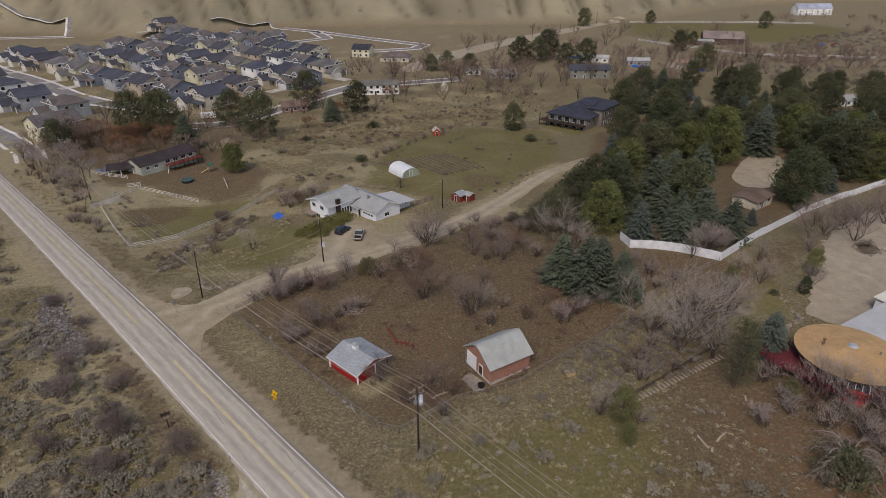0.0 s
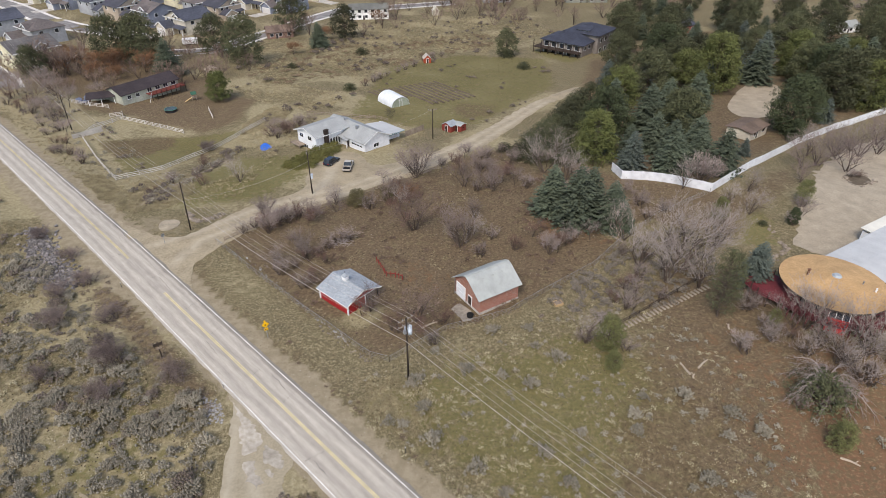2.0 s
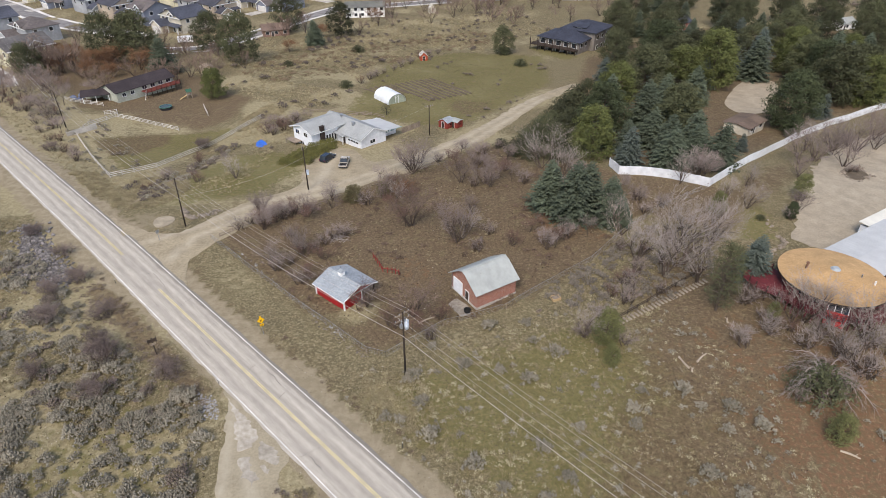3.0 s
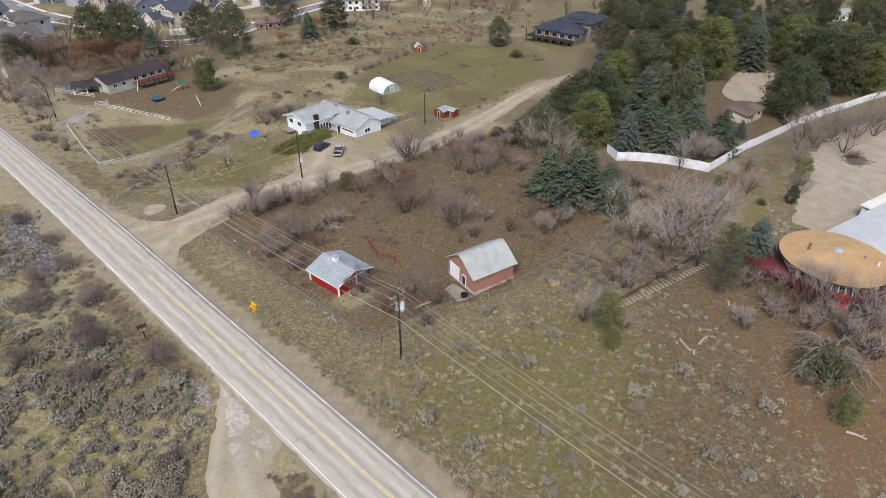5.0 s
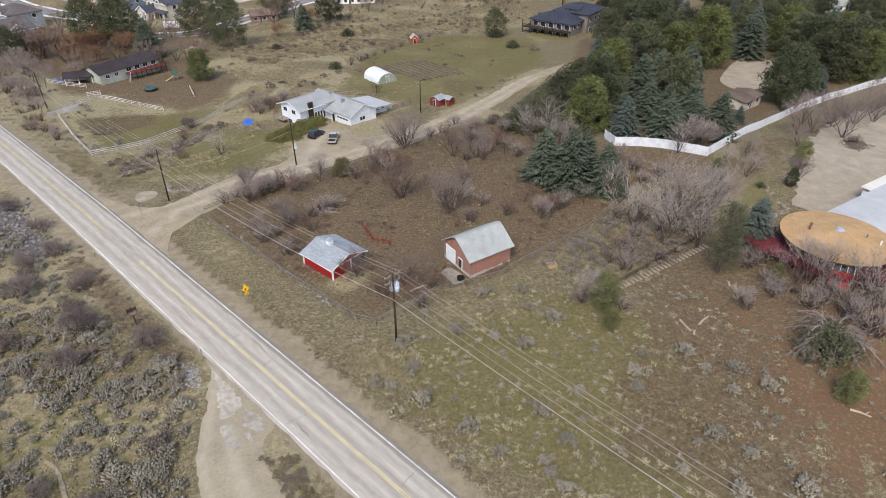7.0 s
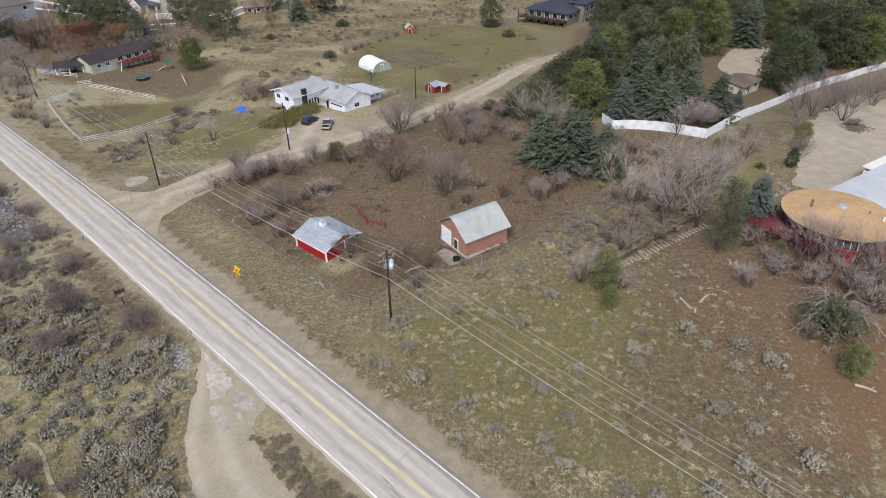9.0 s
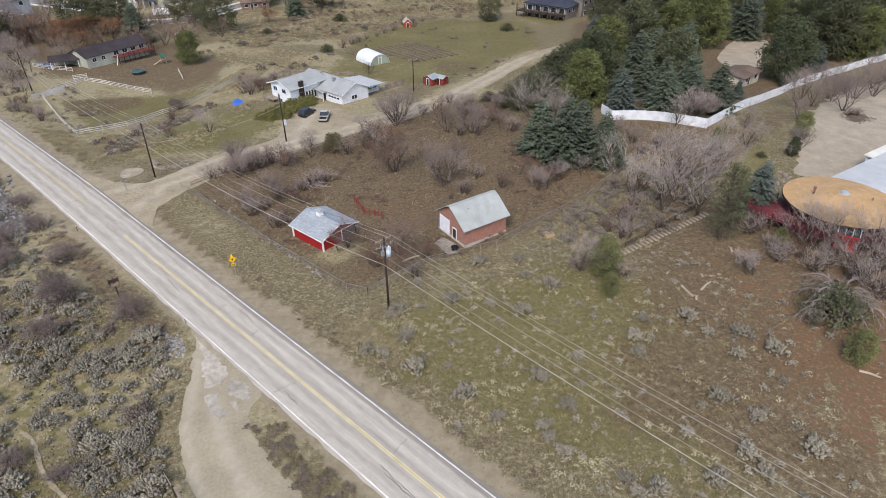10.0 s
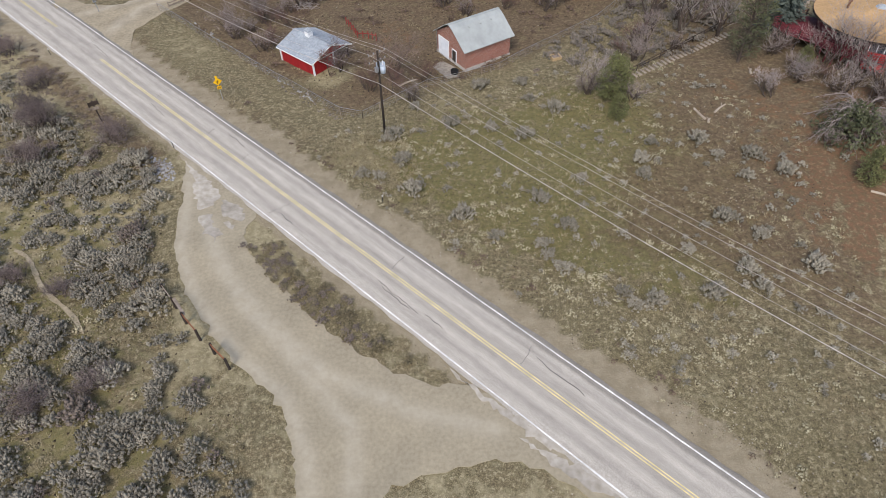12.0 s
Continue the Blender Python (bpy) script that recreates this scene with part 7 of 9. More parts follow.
rail_fence([(-10.7, 95.9), (-9.3, 93.2), (-8.6, 91.6), (-6.9, 91.3), (-5.6, 90.6)], "red-painted corral posts with one low rail", 1, 1.15, 0.9, material("faded_red_rail", rgb(150, 58, 50), rgb(120, 48, 42), 3, 0.8, 0.2), "corral_fence")


# ================= loose things about the place =================
def vehicle(name, label, x, y, rz, paint, L, W, H, bed=False):
    """Body with hood, cabin, glass and wheels; a pickup has an open bed."""
    t = thing(name, label, "car", pose(x, y, ground_z(x, y) + 0.03, 0, 0, rz))
    g = Geo()
    h1 = H * 0.52
    body = [(-L / 2, 0.42), (-L / 2, h1 * 0.95), (-L / 2 + 0.1, h1), (L / 2 - 1.2, h1), (L / 2 - 0.12, h1 * 0.86), (L / 2, 0.6), (L / 2, 0.42)]
    if bed:
        body = [(-L / 2 + 2.05, 0.42), (-L / 2 + 2.05, h1), (L / 2 - 1.3, h1), (L / 2 - 0.1, h1 * 0.9), (L / 2, 0.6), (L / 2, 0.42)]
    g.hull([(a, -W / 2, z) for a, z in body], [(a, W / 2, z) for a, z in body])
    b = part("body", g, paint, t)
    if bed:
        part("bed_floor", Geo().box(-L / 2, -W / 2, 0.5, -L / 2 + 2.05, W / 2, 0.68), STEEL, t)
        part("bed_side", Geo().box(-L / 2, -W / 2, 0.68, -L / 2 + 2.05, -W / 2 + 0.12, h1), paint, t)
        part("bed_side", Geo().box(-L / 2, W / 2 - 0.12, 0.68, -L / 2 + 2.05, W / 2, h1), paint, t)
        part("tailgate", Geo().box(-L / 2 - 0.05, -W / 2 + 0.1, 0.55, -L / 2 + 0.07, W / 2 - 0.1, h1), paint, t)
        x0, x1 = -L / 2 + 2.1, L / 2 - 1.5
        part("load", Geo().box(-L / 2 + 0.4, -0.5, 0.68, -L / 2 + 1.1, 0.1, 0.95).box(-L / 2 + 1.2, 0.0, 0.68, -L / 2 + 1.7, 0.6, 0.9), BLACK, t, "dark odds and ends in the bed")
    else:
        x0, x1 = -L / 2 + 0.15, L / 2 - 1.35
    lo = [(x0, -W / 2 + 0.04), (x1, -W / 2 + 0.04), (x1, W / 2 - 0.04), (x0, W / 2 - 0.04)]
    up = [(x0 + 0.3, -W / 2 + 0.22), (x1 - 0.75, -W / 2 + 0.22), (x1 - 0.75, W / 2 - 0.22), (x0 + 0.3, W / 2 - 0.22)]
    cab = part("cabin_glass", Geo().hull([(a, c, h1) for a, c in lo], [(a, c, H - 0.07) for a, c in up]), GLASS, t, "dark glazed cabin")
    part("cabin_roof", Geo().hull([(a, c, H - 0.07) for a, c in up], [(a * 0.98, c * 0.95, H) for a, c in up]), paint, t)
    for sx in (-1, 1):
        for sy in (-1, 1):
            wx = sx * (L / 2 - 0.95)
            tyre = part("wheel", Geo().tube((wx, sy * (W / 2 - 0.2), 0.34), (wx, sy * (W / 2 + 0.03), 0.34), 0.36, 0.36, 14), BLACK, t)
            part("rim", Geo().tube((wx, sy * (W / 2 + 0.02), 0.34), (wx, sy * (W / 2 + 0.05), 0.34), 0.2, 0.2, 10), GALV, tyre)
        part("lamp", Geo().box(sx * L / 2 - 0.03, -W / 2 + 0.1, 0.7, sx * L / 2 + 0.03, -W / 2 + 0.4, 0.88), TRIM if sx > 0 else RED, t)
        part("lamp", Geo().box(sx * L / 2 - 0.03, W / 2 - 0.4, 0.7, sx * L / 2 + 0.03, W / 2 - 0.1, 0.88), TRIM if sx > 0 else RED, t)
    part("bumper", Geo().box(-L / 2 - 0.1, -W / 2 + 0.08, 0.42, -L / 2, W / 2 - 0.08, 0.6).box(L / 2, -W / 2 + 0.08, 0.42, L / 2 + 0.1, W / 2 - 0.08, 0.6), STEEL, t)
    return t


NAVY = material("navy_paint", rgb(34, 44, 58), rgb(28, 38, 50), 0.5, 0.25, 0.0, spec=0.6)
SILVER = material("pale_tan_paint", rgb(180, 172, 160), rgb(164, 157, 146), 0.5, 0.3, 0.0, spec=0.6)
CARWHITE = material("white_car_paint", rgb(232, 232, 232), rgb(220, 220, 220), 0.5, 0.3, 0.0, spec=0.6)
vehicle("suv", "dark blue sport utility vehicle parked on the dirt yard", -26.3, 143.6, 62, NAVY, 4.8, 1.95, 1.8)
vehicle("pickup", "pale pickup truck with an open dark bed", -21.7, 140.6, 88, SILVER, 5.7, 2.05, 1.9, True)
vehicle("car", "white car parked on the street before the new homes", -97, 279, 150, CARWHITE, 4.6, 1.85, 1.6)


def lumpy(name, label, category, x, y, rx, ry, rz, mat, seed, sink=0.1):
    """An uneven lump, such as a boulder or a thing under a sheet."""
    rnd = random.Random(seed)
    bm = bmesh.new()
    bmesh.ops.create_icosphere(bm, subdivisions=2, radius=1)
    for v in bm.verts:
        s = 1 + rnd.uniform(-0.16, 0.16)
        v.co = Vector((v.co.x * rx * s, v.co.y * ry * s, max(-0.3, v.co.z * s) * rz))
    me = bpy.data.meshes.new(name)
    bm.to_mesh(me)
    bm.free()
    me.materials.append(mat)
    o = new(name, me)
    o.matrix_basis = pose(x, y, ground_z(x, y) - sink + 0.25 * rz, 0, 0, rnd.uniform(0, 180))
    return tagged(o, label, category)


lumpy("tarp", "crumpled bright blue tarpaulin over a heap", "tarp", -46.4, 157.0, 3.4, 1.6, 0.3, material("blue_tarp", rgb(40, 110, 210), rgb(34, 92, 180), 2, 0.45, 0.3), 3)


def greenhouse():
    t = thing("greenhouse", "white arched polytunnel with an open end", "greenhouse", pose(-13.4, 194.2, ground_z(-11, 192), 0, 0, 35))
    film = material("white_film", rgb(222, 224, 224), rgb(204, 208, 208), 0.8, 0.5, 0.05, big=0.06)
    r, L, n = 3.4, 9.0, 12
    prof = [(r * math.cos(math.pi * i / n), 3.1 * math.sin(math.pi * i / n) ** 0.8 if 0 < i < n else 0) for i in range(n + 1)]
    band = prof + [(x * 0.985, z * 0.985) for x, z in reversed(prof)]
    g = Geo().hull([(x, -L / 2, z) for x, z in band], [(x, L / 2, z) for x, z in band])
    part("cover", g, film, t, "white plastic sheeting")
    for k in range(5):
        y = -L / 2 + 0.05 + (L - 0.1) * k / 4
        g = Geo()
        for (xa, za), (xb, zb) in zip(prof, prof[1:]):
            g.beam((xa * 0.97, y, za * 0.97), (xb * 0.97, y, zb * 0.97), 0.06)
        part("hoop", g, GALV, t)
    dull = material("clouded_end_wall", rgb(150, 156, 140), rgb(122, 130, 112), 1, 0.6, 0.1)
    part("end_wall", Geo().hull([(x * 0.96, -L / 2 + 0.1, z * 0.96) for x, z in prof], [(x * 0.96, -L / 2 + 0.14, z * 0.96) for x, z in prof]), dull, t, "cloudy end wall")
    part("end_wall", Geo().hull([(x * 0.96, L / 2 - 0.14, z * 0.96) for x, z in prof], [(x * 0.96, L / 2 - 0.1, z * 0.96) for x, z in prof]), dull, t, "cloudy end wall")
    part("end_frame", Geo().box(-0.6, -L / 2 + 0.02, 0, -0.5, -L / 2 + 0.1, 2.6).box(0.5, -L / 2 + 0.02, 0, 0.6, -L / 2 + 0.1, 2.6).box(-0.6, -L / 2 + 0.02, 2.1, 0.6, -L / 2 + 0.1, 2.2), TRIM, t)


greenhouse()


def small_shed(x, y, rz, w, d, e, r, wall, roof, label, along="y"):
    t = thing("shed", label, "shed", pose(x, y, ground_z(x, y) + 0.05, 0, 0, rz))
    part("wall", gable_wall(w, d, e, r, along, -0.4), wall, t)
    part("roof", gable_roof(w, d, e, r, 0.25, 0.08, along), roof, t)
    door(t, on_wall(w / 2, -0.02, 0, 0), 0.8, min(1.8, e), DARKWOOD)
    window(t, on_wall(w + 0.02, d / 2, e * 0.4, 90), 0.6, 0.6, 0, wall)
    for cx in (0, w):
        part("corner_board", Geo().box(cx - 0.06, -0.05, -0.3, cx + 0.06, 0.05, e), wall, t)
    return t


ORANGE = material("orange_red_board", rgb(176, 80, 50), rgb(146, 66, 44), 3, 0.75, 0.15)
RED2 = material("coop_red", rgb(140, 60, 48), rgb(112, 50, 42), 3, 0.75, 0.15)
small_shed(2.4, 168.2, -40, 3.2, 3.0, 1.9, 2.7, RED2, SHINGLE, "small red chicken coop with a grey roof")
small_shed(5.4, 168.6, -40, 3.0, 2.6, 1.9, 2.3, RED2, METAL, "small red coop with a flat pale roof", "x")
small_shed(-4.2, 247, 10, 2.8, 3.4, 1.9, 3.2, ORANGE, material("dusty_white_roof", rgb(190, 182, 170), rgb(166, 158, 148), 3, 0.8), "tiny orange garden shed with a pale roof")
dish = thing("satellite_dish", "large dark mesh satellite dish on a pole", "dish", pose(-13.5, 178.5, ground_z(-13.5, 178.5)))
part("mast", Geo().tube((0, 0, -0.2), (0, 0, 2.0), 0.08, 0.08, 8), STEEL, dish)
P = lambda r, w: (r * math.cos(w), -0.16 * r * r, 2.3 + r * math.sin(w))
for k in range(1, 5):
    g = Geo()
    for i in range(16):
        g.beam(P(0.38 * k, 6.283 * i / 16), P(0.38 * k, 6.283 * (i + 1) / 16), 0.05)
    part("ring", g, STEEL, dish)
for i in range(12):
    part("rib", Geo().beam((0, 0, 2.3), P(1.52, 6.283 * i / 12), 0.045), STEEL, dish)
part("feed_arm", Geo().beam((0, 0, 2.3), (0, -1.1, 2.3), 0.05), STEEL, dish)

# furrowed garden beds behind the greenhouse
SOIL = material("tilled_soil", rgb(104, 92, 76), rgb(84, 74, 60), 3, 0.95, 0.5)
for k in range(14):
    a = Vector((-23 + 1.75 * k, 207.5 + 0.95 * k, 0))
    d = Vector((8.5, -9.5, 0)) if k < 5 else Vector((14, -19, 0))
    n, V, F = 8, [], []
    for i in range(n + 1):
        p = a + d * (i / n)
        z = ground_z(p.x, p.y)
        V += [(p.x - 0.45, p.y - 0.4, z - 0.1), (p.x - 0.2, p.y - 0.18, z + 0.25), (p.x + 0.2, p.y + 0.18, z + 0.25), (p.x + 0.45, p.y + 0.4, z - 0.1)]
    for i in range(n):
        F += [(4 * i + k, 4 * i + k + 1, 4 * i + k + 5, 4 * i + k + 4) for k in range(3)]
    F += [(0, 1, 2, 3), (4 * n + 3, 4 * n + 2, 4 * n + 1, 4 * n)]
    tagged(new("garden_bed", fast_mesh("garden_bed", V, F, SOIL)), "raised row of bare tilled soil", "garden bed", "garden rows")


def stone_mesh(seed, mat=None, lo=0.75, hi=1.2):
    rnd = random.Random(seed)
    bm = bmesh.new()
    bmesh.ops.create_icosphere(bm, subdivisions=1, radius=0.5)
    for v in bm.verts:
        v.co = v.co * rnd.uniform(lo, hi)
        v.co.z *= 0.7
    me = bpy.data.meshes.new("stone")
    bm.to_mesh(me)
    bm.free()
    me.materials.append(mat or STONE)
    return me


STONES = [stone_mesh(i) for i in range(5)]
WARM_STONES = [stone_mesh(i, material("warm_rubble", rgb(150, 138, 122), rgb(112, 102, 90), 2, 0.9, 0.4, vary=0.3)) for i in range(9, 13)]
RIP_STONES = [stone_mesh(20 + i, material("blue_grey_rubble", rgb(134, 128, 124), rgb(80, 76, 73), 2, 0.9, 0.4, vary=0.5), 0.6, 1.3) for i in range(4)]
PALE_STONES = [stone_mesh(i, material("pale_rubble", rgb(158, 155, 150), rgb(122, 119, 115), 2, 0.9, 0.4, vary=0.3)) for i in range(5, 9)]


def stone_row(name, label, line, n, lo, hi, seed, spread=0.3, meshes=None):
    t = thing(name, label, "stones")
    rnd = random.Random(seed)
    for i in range(n):
        u = rnd.random() * (len(line) - 1)
        (xa, ya), (xb, yb) = line[int(u)], line[int(u) + 1]
        x, y = xa + (xb - xa) * (u % 1) + rnd.uniform(-spread, spread), ya + (yb - ya) * (u % 1) + rnd.uniform(-spread, spread)
        s = rnd.uniform(lo, hi)
        o = new("stone", rnd.choice(meshes or STONES))
        o.parent, o.matrix_basis = t, Matrix.Translation((x, y, ground_z(x, y) + s * 0.12)) @ Matrix.Rotation(rnd.uniform(0, 6), 4, "Z") @ Matrix.Diagonal((s, s * rnd.uniform(0.7, 1.2), s, 1))
    return t


stone_row("stone_wall", "low rubble wall of grey boulders beside the drive", [(-54, 117), (-52.6, 114.2), (-50.4, 112.4), (-47.8, 113.6), (-45, 117.4)], 80, 0.45, 1.0, 3, 0.6, WARM_STONES)
stone_row("riprap", "grey rocks piled on the roadside bank", [(-83.2, 108.8), (-79, 103.5), (-75, 97.5), (-70.5, 93.5), (-66, 90)], 300, 0.4, 0.95, 4, 3.0, RIP_STONES)
stone_row("riprap", "grey gravelly rocks at the culvert", [(-32.4, 61.2), (-31.0, 59.8), (-29.8, 58.2)], 190, 0.18, 0.42, 5, 1.1, PALE_STONES)
stone_row("stone_edging", "pale boulders edging a path to the round house", [(67, 104), (66.6, 98), (66.8, 95), (62, 91), (58.6, 87.8)], 60, 0.4, 0.9, 6, 0.5, WARM_STONES)
stone_row("stone_heap", "pale stones scattered under bare trees", [(49, 92), (50.5, 95), (51.5, 98)], 16, 0.3, 0.6, 7, 0.8)
stone_row("stone_row", "small pale stones along the foot of the wire fence", [(-20, 78.5), (-14, 73), (-9.5, 69)], 50, 0.15, 0.4, 8, 0.5)

YARD_BED = [(97.6, 129.5), (103.5, 133.1), (104.8, 128.4), (98.2, 124.2)]
# planted island in the gravel yard, edged with boulders
lie_on_land("planting_bed", YARD_BED, SOIL, "brown planted island in the gravel yard", "planting bed", lift=0.2, cell=1.0, wob=0.3)
stone_row("fence_stones", "pale stones heaped along the corral fence", [(-36.6, 98.2), (-27.6, 88.6), (-16.2, 76.2), (-13.2, 73.2)], 60, 0.15, 0.42, 10, 0.35, PALE_STONES)
stone_row("bed_edging", "boulders round the planted island", YARD_BED + YARD_BED[:1], 44, 0.5, 1.1, 9, 0.5, WARM_STONES)
put(BS[0], YARD_BED[0][0] + 2.2, YARD_BED[0][1] + 0.5, 1.0, 0.8)
put(BSR[0], YARD_BED[0][0] + 4.2, YARD_BED[0][1] + 0.8, 2.0, 0.7)


def brush_pile(x, y):
    """Cut branches thrown on a heap."""
    t, rnd = thing("brush_pile", "heap of bleached cut branches in the corral", "brush pile", pose(x, y, ground_z(x, y))), random.Random(14)
    for i in range(70):
        a, r = rnd.uniform(0, 3.14), rnd.uniform(0, 1.5)
        w, ln, z = rnd.uniform(0, 6.28), rnd.uniform(0.8, 2.2), rnd.uniform(0.05, 0.95 - r * 0.45)
        c = Vector((math.cos(w) * r * 1.5, math.sin(w) * r, z))
        d = Vector((math.cos(a), math.sin(a), rnd.uniform(-0.25, 0.25))) * ln / 2
        part("branch", Geo().tube(c - d, c + d, 0.045, 0.02, 5), TWIG, t)


brush_pile(-18.3, 102.7)

# timber steps up the slope, with a hand rail
st = thing("stairs", "weathered timber steps set into the slope", "stairs")
ax, ay, bx, by = 30.3, 74.9, 47.5, 84.2
tread = None
for i in range(26):
    x, y = ax + (bx - ax) * i / 25, ay + (by - ay) * i / 25
    m = pose(x, y, ground_z(x, y) + 0.06, 0, 0, 28)
    if tread is None:
        tread = part("tread", Geo().box(-0.18, -0.55, -0.12, 0.18, 0.55, 0.1), material("pale_tread", rgb(156, 144, 127), rgb(128, 117, 102), 4, 0.9, 0.3), st)
        tread.matrix_basis = m
    else:
        share(tread, st, m)
def log(x, y, rz, ln, r=0.16):
    t = thing("log", "bleached fallen log lying in the grass", "log", pose(x, y, ground_z(x, y) + 0.08, 0, 0, rz), "logs")
    pale = material("bleached_log", rgb(190, 176, 156), rgb(150, 136, 118), 4, 0.9, 0.3, stretch=(0.3, 2, 2))
    part("stem", Geo().tube((-ln / 2, 0, 0), (0, 0.12, 0.03), r, r * 0.85, 8).tube((0, 0.12, 0.03), (ln / 2, 0, 0.02), r * 0.85, r * 0.6, 8), pale, t)
    part("stub", Geo().tube((ln * 0.2, 0.05, 0), (ln * 0.34, 0.45, 0.25), r * 0.4, r * 0.25, 6), pale, t)


for x, y, rz, ln in ((37.6, 65.6, 105, 2.6), (40.4, 66.2, 40, 2.6), (38.3, 64.0, 60, 0.9), (52.5, 48.8, -35, 2.2), (47, 73.5, 70, 1.2), (-0.5, 77.5, 30, 3.0)):
    log(x, y, rz, ln)


def crate(x, y, rz, w, d, h, label, mat, fill=None):
    t = thing("planter_box", label, "box", pose(x, y, ground_z(x, y), 0, 0, rz))
    for a, b, c, e in ((0, 0, w, 0.08), (0, d - 0.08, w, d), (0, 0.08, 0.08, d - 0.08), (w - 0.08, 0.08, w, d - 0.08)):
        part("side", Geo().box(a, b, -0.1, c, e, h), mat, t)
    part("soil", Geo().box(0.08, 0.08, -0.1, w - 0.08, d - 0.08, h * 0.7), fill or SOIL, t)


crate(52.5, 103.5, 60, 2.6, 1.3, 0.6, "timber planter box filled with soil", WEATHERED)
crate(21.0, 81.2, 20, 1.5, 1.2, 0.5, "old plywood box lying in the grass", material("plywood", rgb(190, 164, 124), rgb(164, 138, 100), 3, 0.85), WEATHERED)
crate(18, 78.5, 35, 0.9, 0.5, 0.3, "small board frame in the grass", WEATHERED)


# ================= the brown house beyond the paddock =================
def brown_house():
    t = thing("house", "low brown house with a dark roof and a red raised deck", "house", pose(-101.5, 193.0, -4.2, 0, 0, 55))
    sage = material("sage_siding", rgb(170, 172, 158), rgb(150, 152, 138), 2, 0.8, 0.1)
    dark = material("brown_black_shingle", rgb(62, 54, 54), rgb(50, 44, 46), 2, 0.9, 0.3)
    w, d, e, r = 21, 9, 3.6, 5.4
    part("wall", gable_wall(w, d, e, r, "x", -1), sage, t)
    part("roof", gable_roof(w, d, e, r, 0.6), dark, t, "dark brown shingle roof")
    red = material("deck_red", rgb(124, 64, 52), rgb(102, 52, 44), 3, 0.8, 0.15)
    part("deck", Geo().box(8.5, -3.2, 1.6, 21.5, 0, 1.8), red, t, "red-brown deck")
    for k in range(8):
        x = 8.6 + 1.83 * k
        part("post", Geo().box(x - 0.08, -3.2, -1, x + 0.08, -3.04, 2.8), DARKWOOD, t)
    for z in (2.1, 2.45, 2.8):
        part("rail", Geo().box(8.5, -3.2, z - 0.05, 21.5, -3.1, z + 0.05), red, t)
    for x in (2.5, 5.5):
        window(t, on_wall(x, -0.02, 1.6, 0), 1.4, 1.2)
    for x in (10, 13, 16, 19):
        window(t, on_wall(x, -0.02, 2.0, 0), 1.8, 1.6)
    part("stair_rail", Geo().beam((8.5, -3.2, 2.6), (6.2, -5.4, 0.4), 0.1, 0.12), TRIM, t)
    c = thing("carport", "low open carport with a dark gable roof", "carport", pose(-112.5, 192.2, -4.1, 0, 0, 20))
    part("roof", gable_roof(8, 6, 2.5, 3.6, 0.4), dark, c)
    for x in (0.2, 4, 7.8):
        for y in (0.2, 5.8):
            part("post", Geo().box(x - 0.1, y - 0.1, -0.4, x + 0.1, y + 0.1, 2.5), TRIM, c)
    part("back_wall", Geo().box(0.2, 5.7, -0.4, 7.8, 5.9, 2.5), sage, c)
    part("gable", Geo().hull([(0.0, 0, 2.5), (0.0, 6, 2.5), (0.0, 3, 3.5)], [(0.1, 0, 2.5), (0.1, 6, 2.5), (0.1, 3, 3.5)]), TRIM, c)
    for i in range(5):
        lumpy("junk_heap", "covered blue-grey clutter beside the carport", "clutter", -116 - 1.6 * (i % 3), 197 + 2 * (i // 2), 1.0, 0.8, 0.8, material("blue_clutter", rgb(90, 104, 140), rgb(120, 124, 130), 2, 0.7), 20 + i)
    p = thing("pool", "round green above-ground pool", "pool", pose(-85, 189.3, ground_z(-85, 189.3)))
    teal = material("pool_green", rgb(70, 116, 100), rgb(56, 96, 84), 2, 0.6)
    n = 20
    rg = lambda q, z: [(q * math.cos(6.283 * i / n), q * math.sin(6.283 * i / n), z) for i in range(n)]
    part("wall", Geo().hull(rg(1.9, -0.4), rg(1.9, 0.75)), STEEL, p)
    part("rim", Geo().hull(rg(2.0, 0.75), rg(2.0, 0.84)), teal, p)
    part("cover", Geo().hull(rg(1.75, 0.84), rg(1.75, 0.86)), material("dark_water", rgb(52, 66, 54), rgb(44, 56, 46), 1, 0.2), p)
    s = thing("swing_set", "wooden play set with a green roof and a yellow slide", "play set", pose(-81, 198.5, ground_z(-81, 198.5), 0, 0, 30))
    for x in (0, 1.4):
        for y in (0, 1.4):
            part("post", Geo().box(x - 0.06, y - 0.06, -0.3, x + 0.06, y + 0.06, 2.4), WEATHERED, s)
    part("platform", Geo().box(0, 0, 1.2, 1.4, 1.4, 1.3), WEATHERED, s)
    g = Geo()
    g.slab([(-0.2, -0.2, 2.3), (1.6, -0.2, 2.3), (1.6, 0.7, 3.1), (-0.2, 0.7, 3.1)], 0.06).slab([(-0.2, 0.7, 3.1), (1.6, 0.7, 3.1), (1.6, 1.6, 2.3), (-0.2, 1.6, 2.3)], 0.06)
    part("roof", g, material("green_canvas", rgb(50, 92, 74), rgb(42, 78, 62), 2, 0.7), s)
    part("slide", Geo().slab([(0, 0.4, 1.25), (0, 1.0, 1.25), (-2.4, 1.0, 0.1), (-2.4, 0.4, 0.1)], 0.08), material("tan_slide", rgb(206, 178, 124), rgb(190, 160, 108), 2, 0.5), s)
    small_shed(-84.5, 226, 35, 4.5, 4, 2.4, 3.4, material("tan_board", rgb(176, 160, 136), rgb(150, 134, 112), 2), material("tan_roof", rgb(160, 146, 126), rgb(140, 126, 108), 2), "tan garden shed under trees")


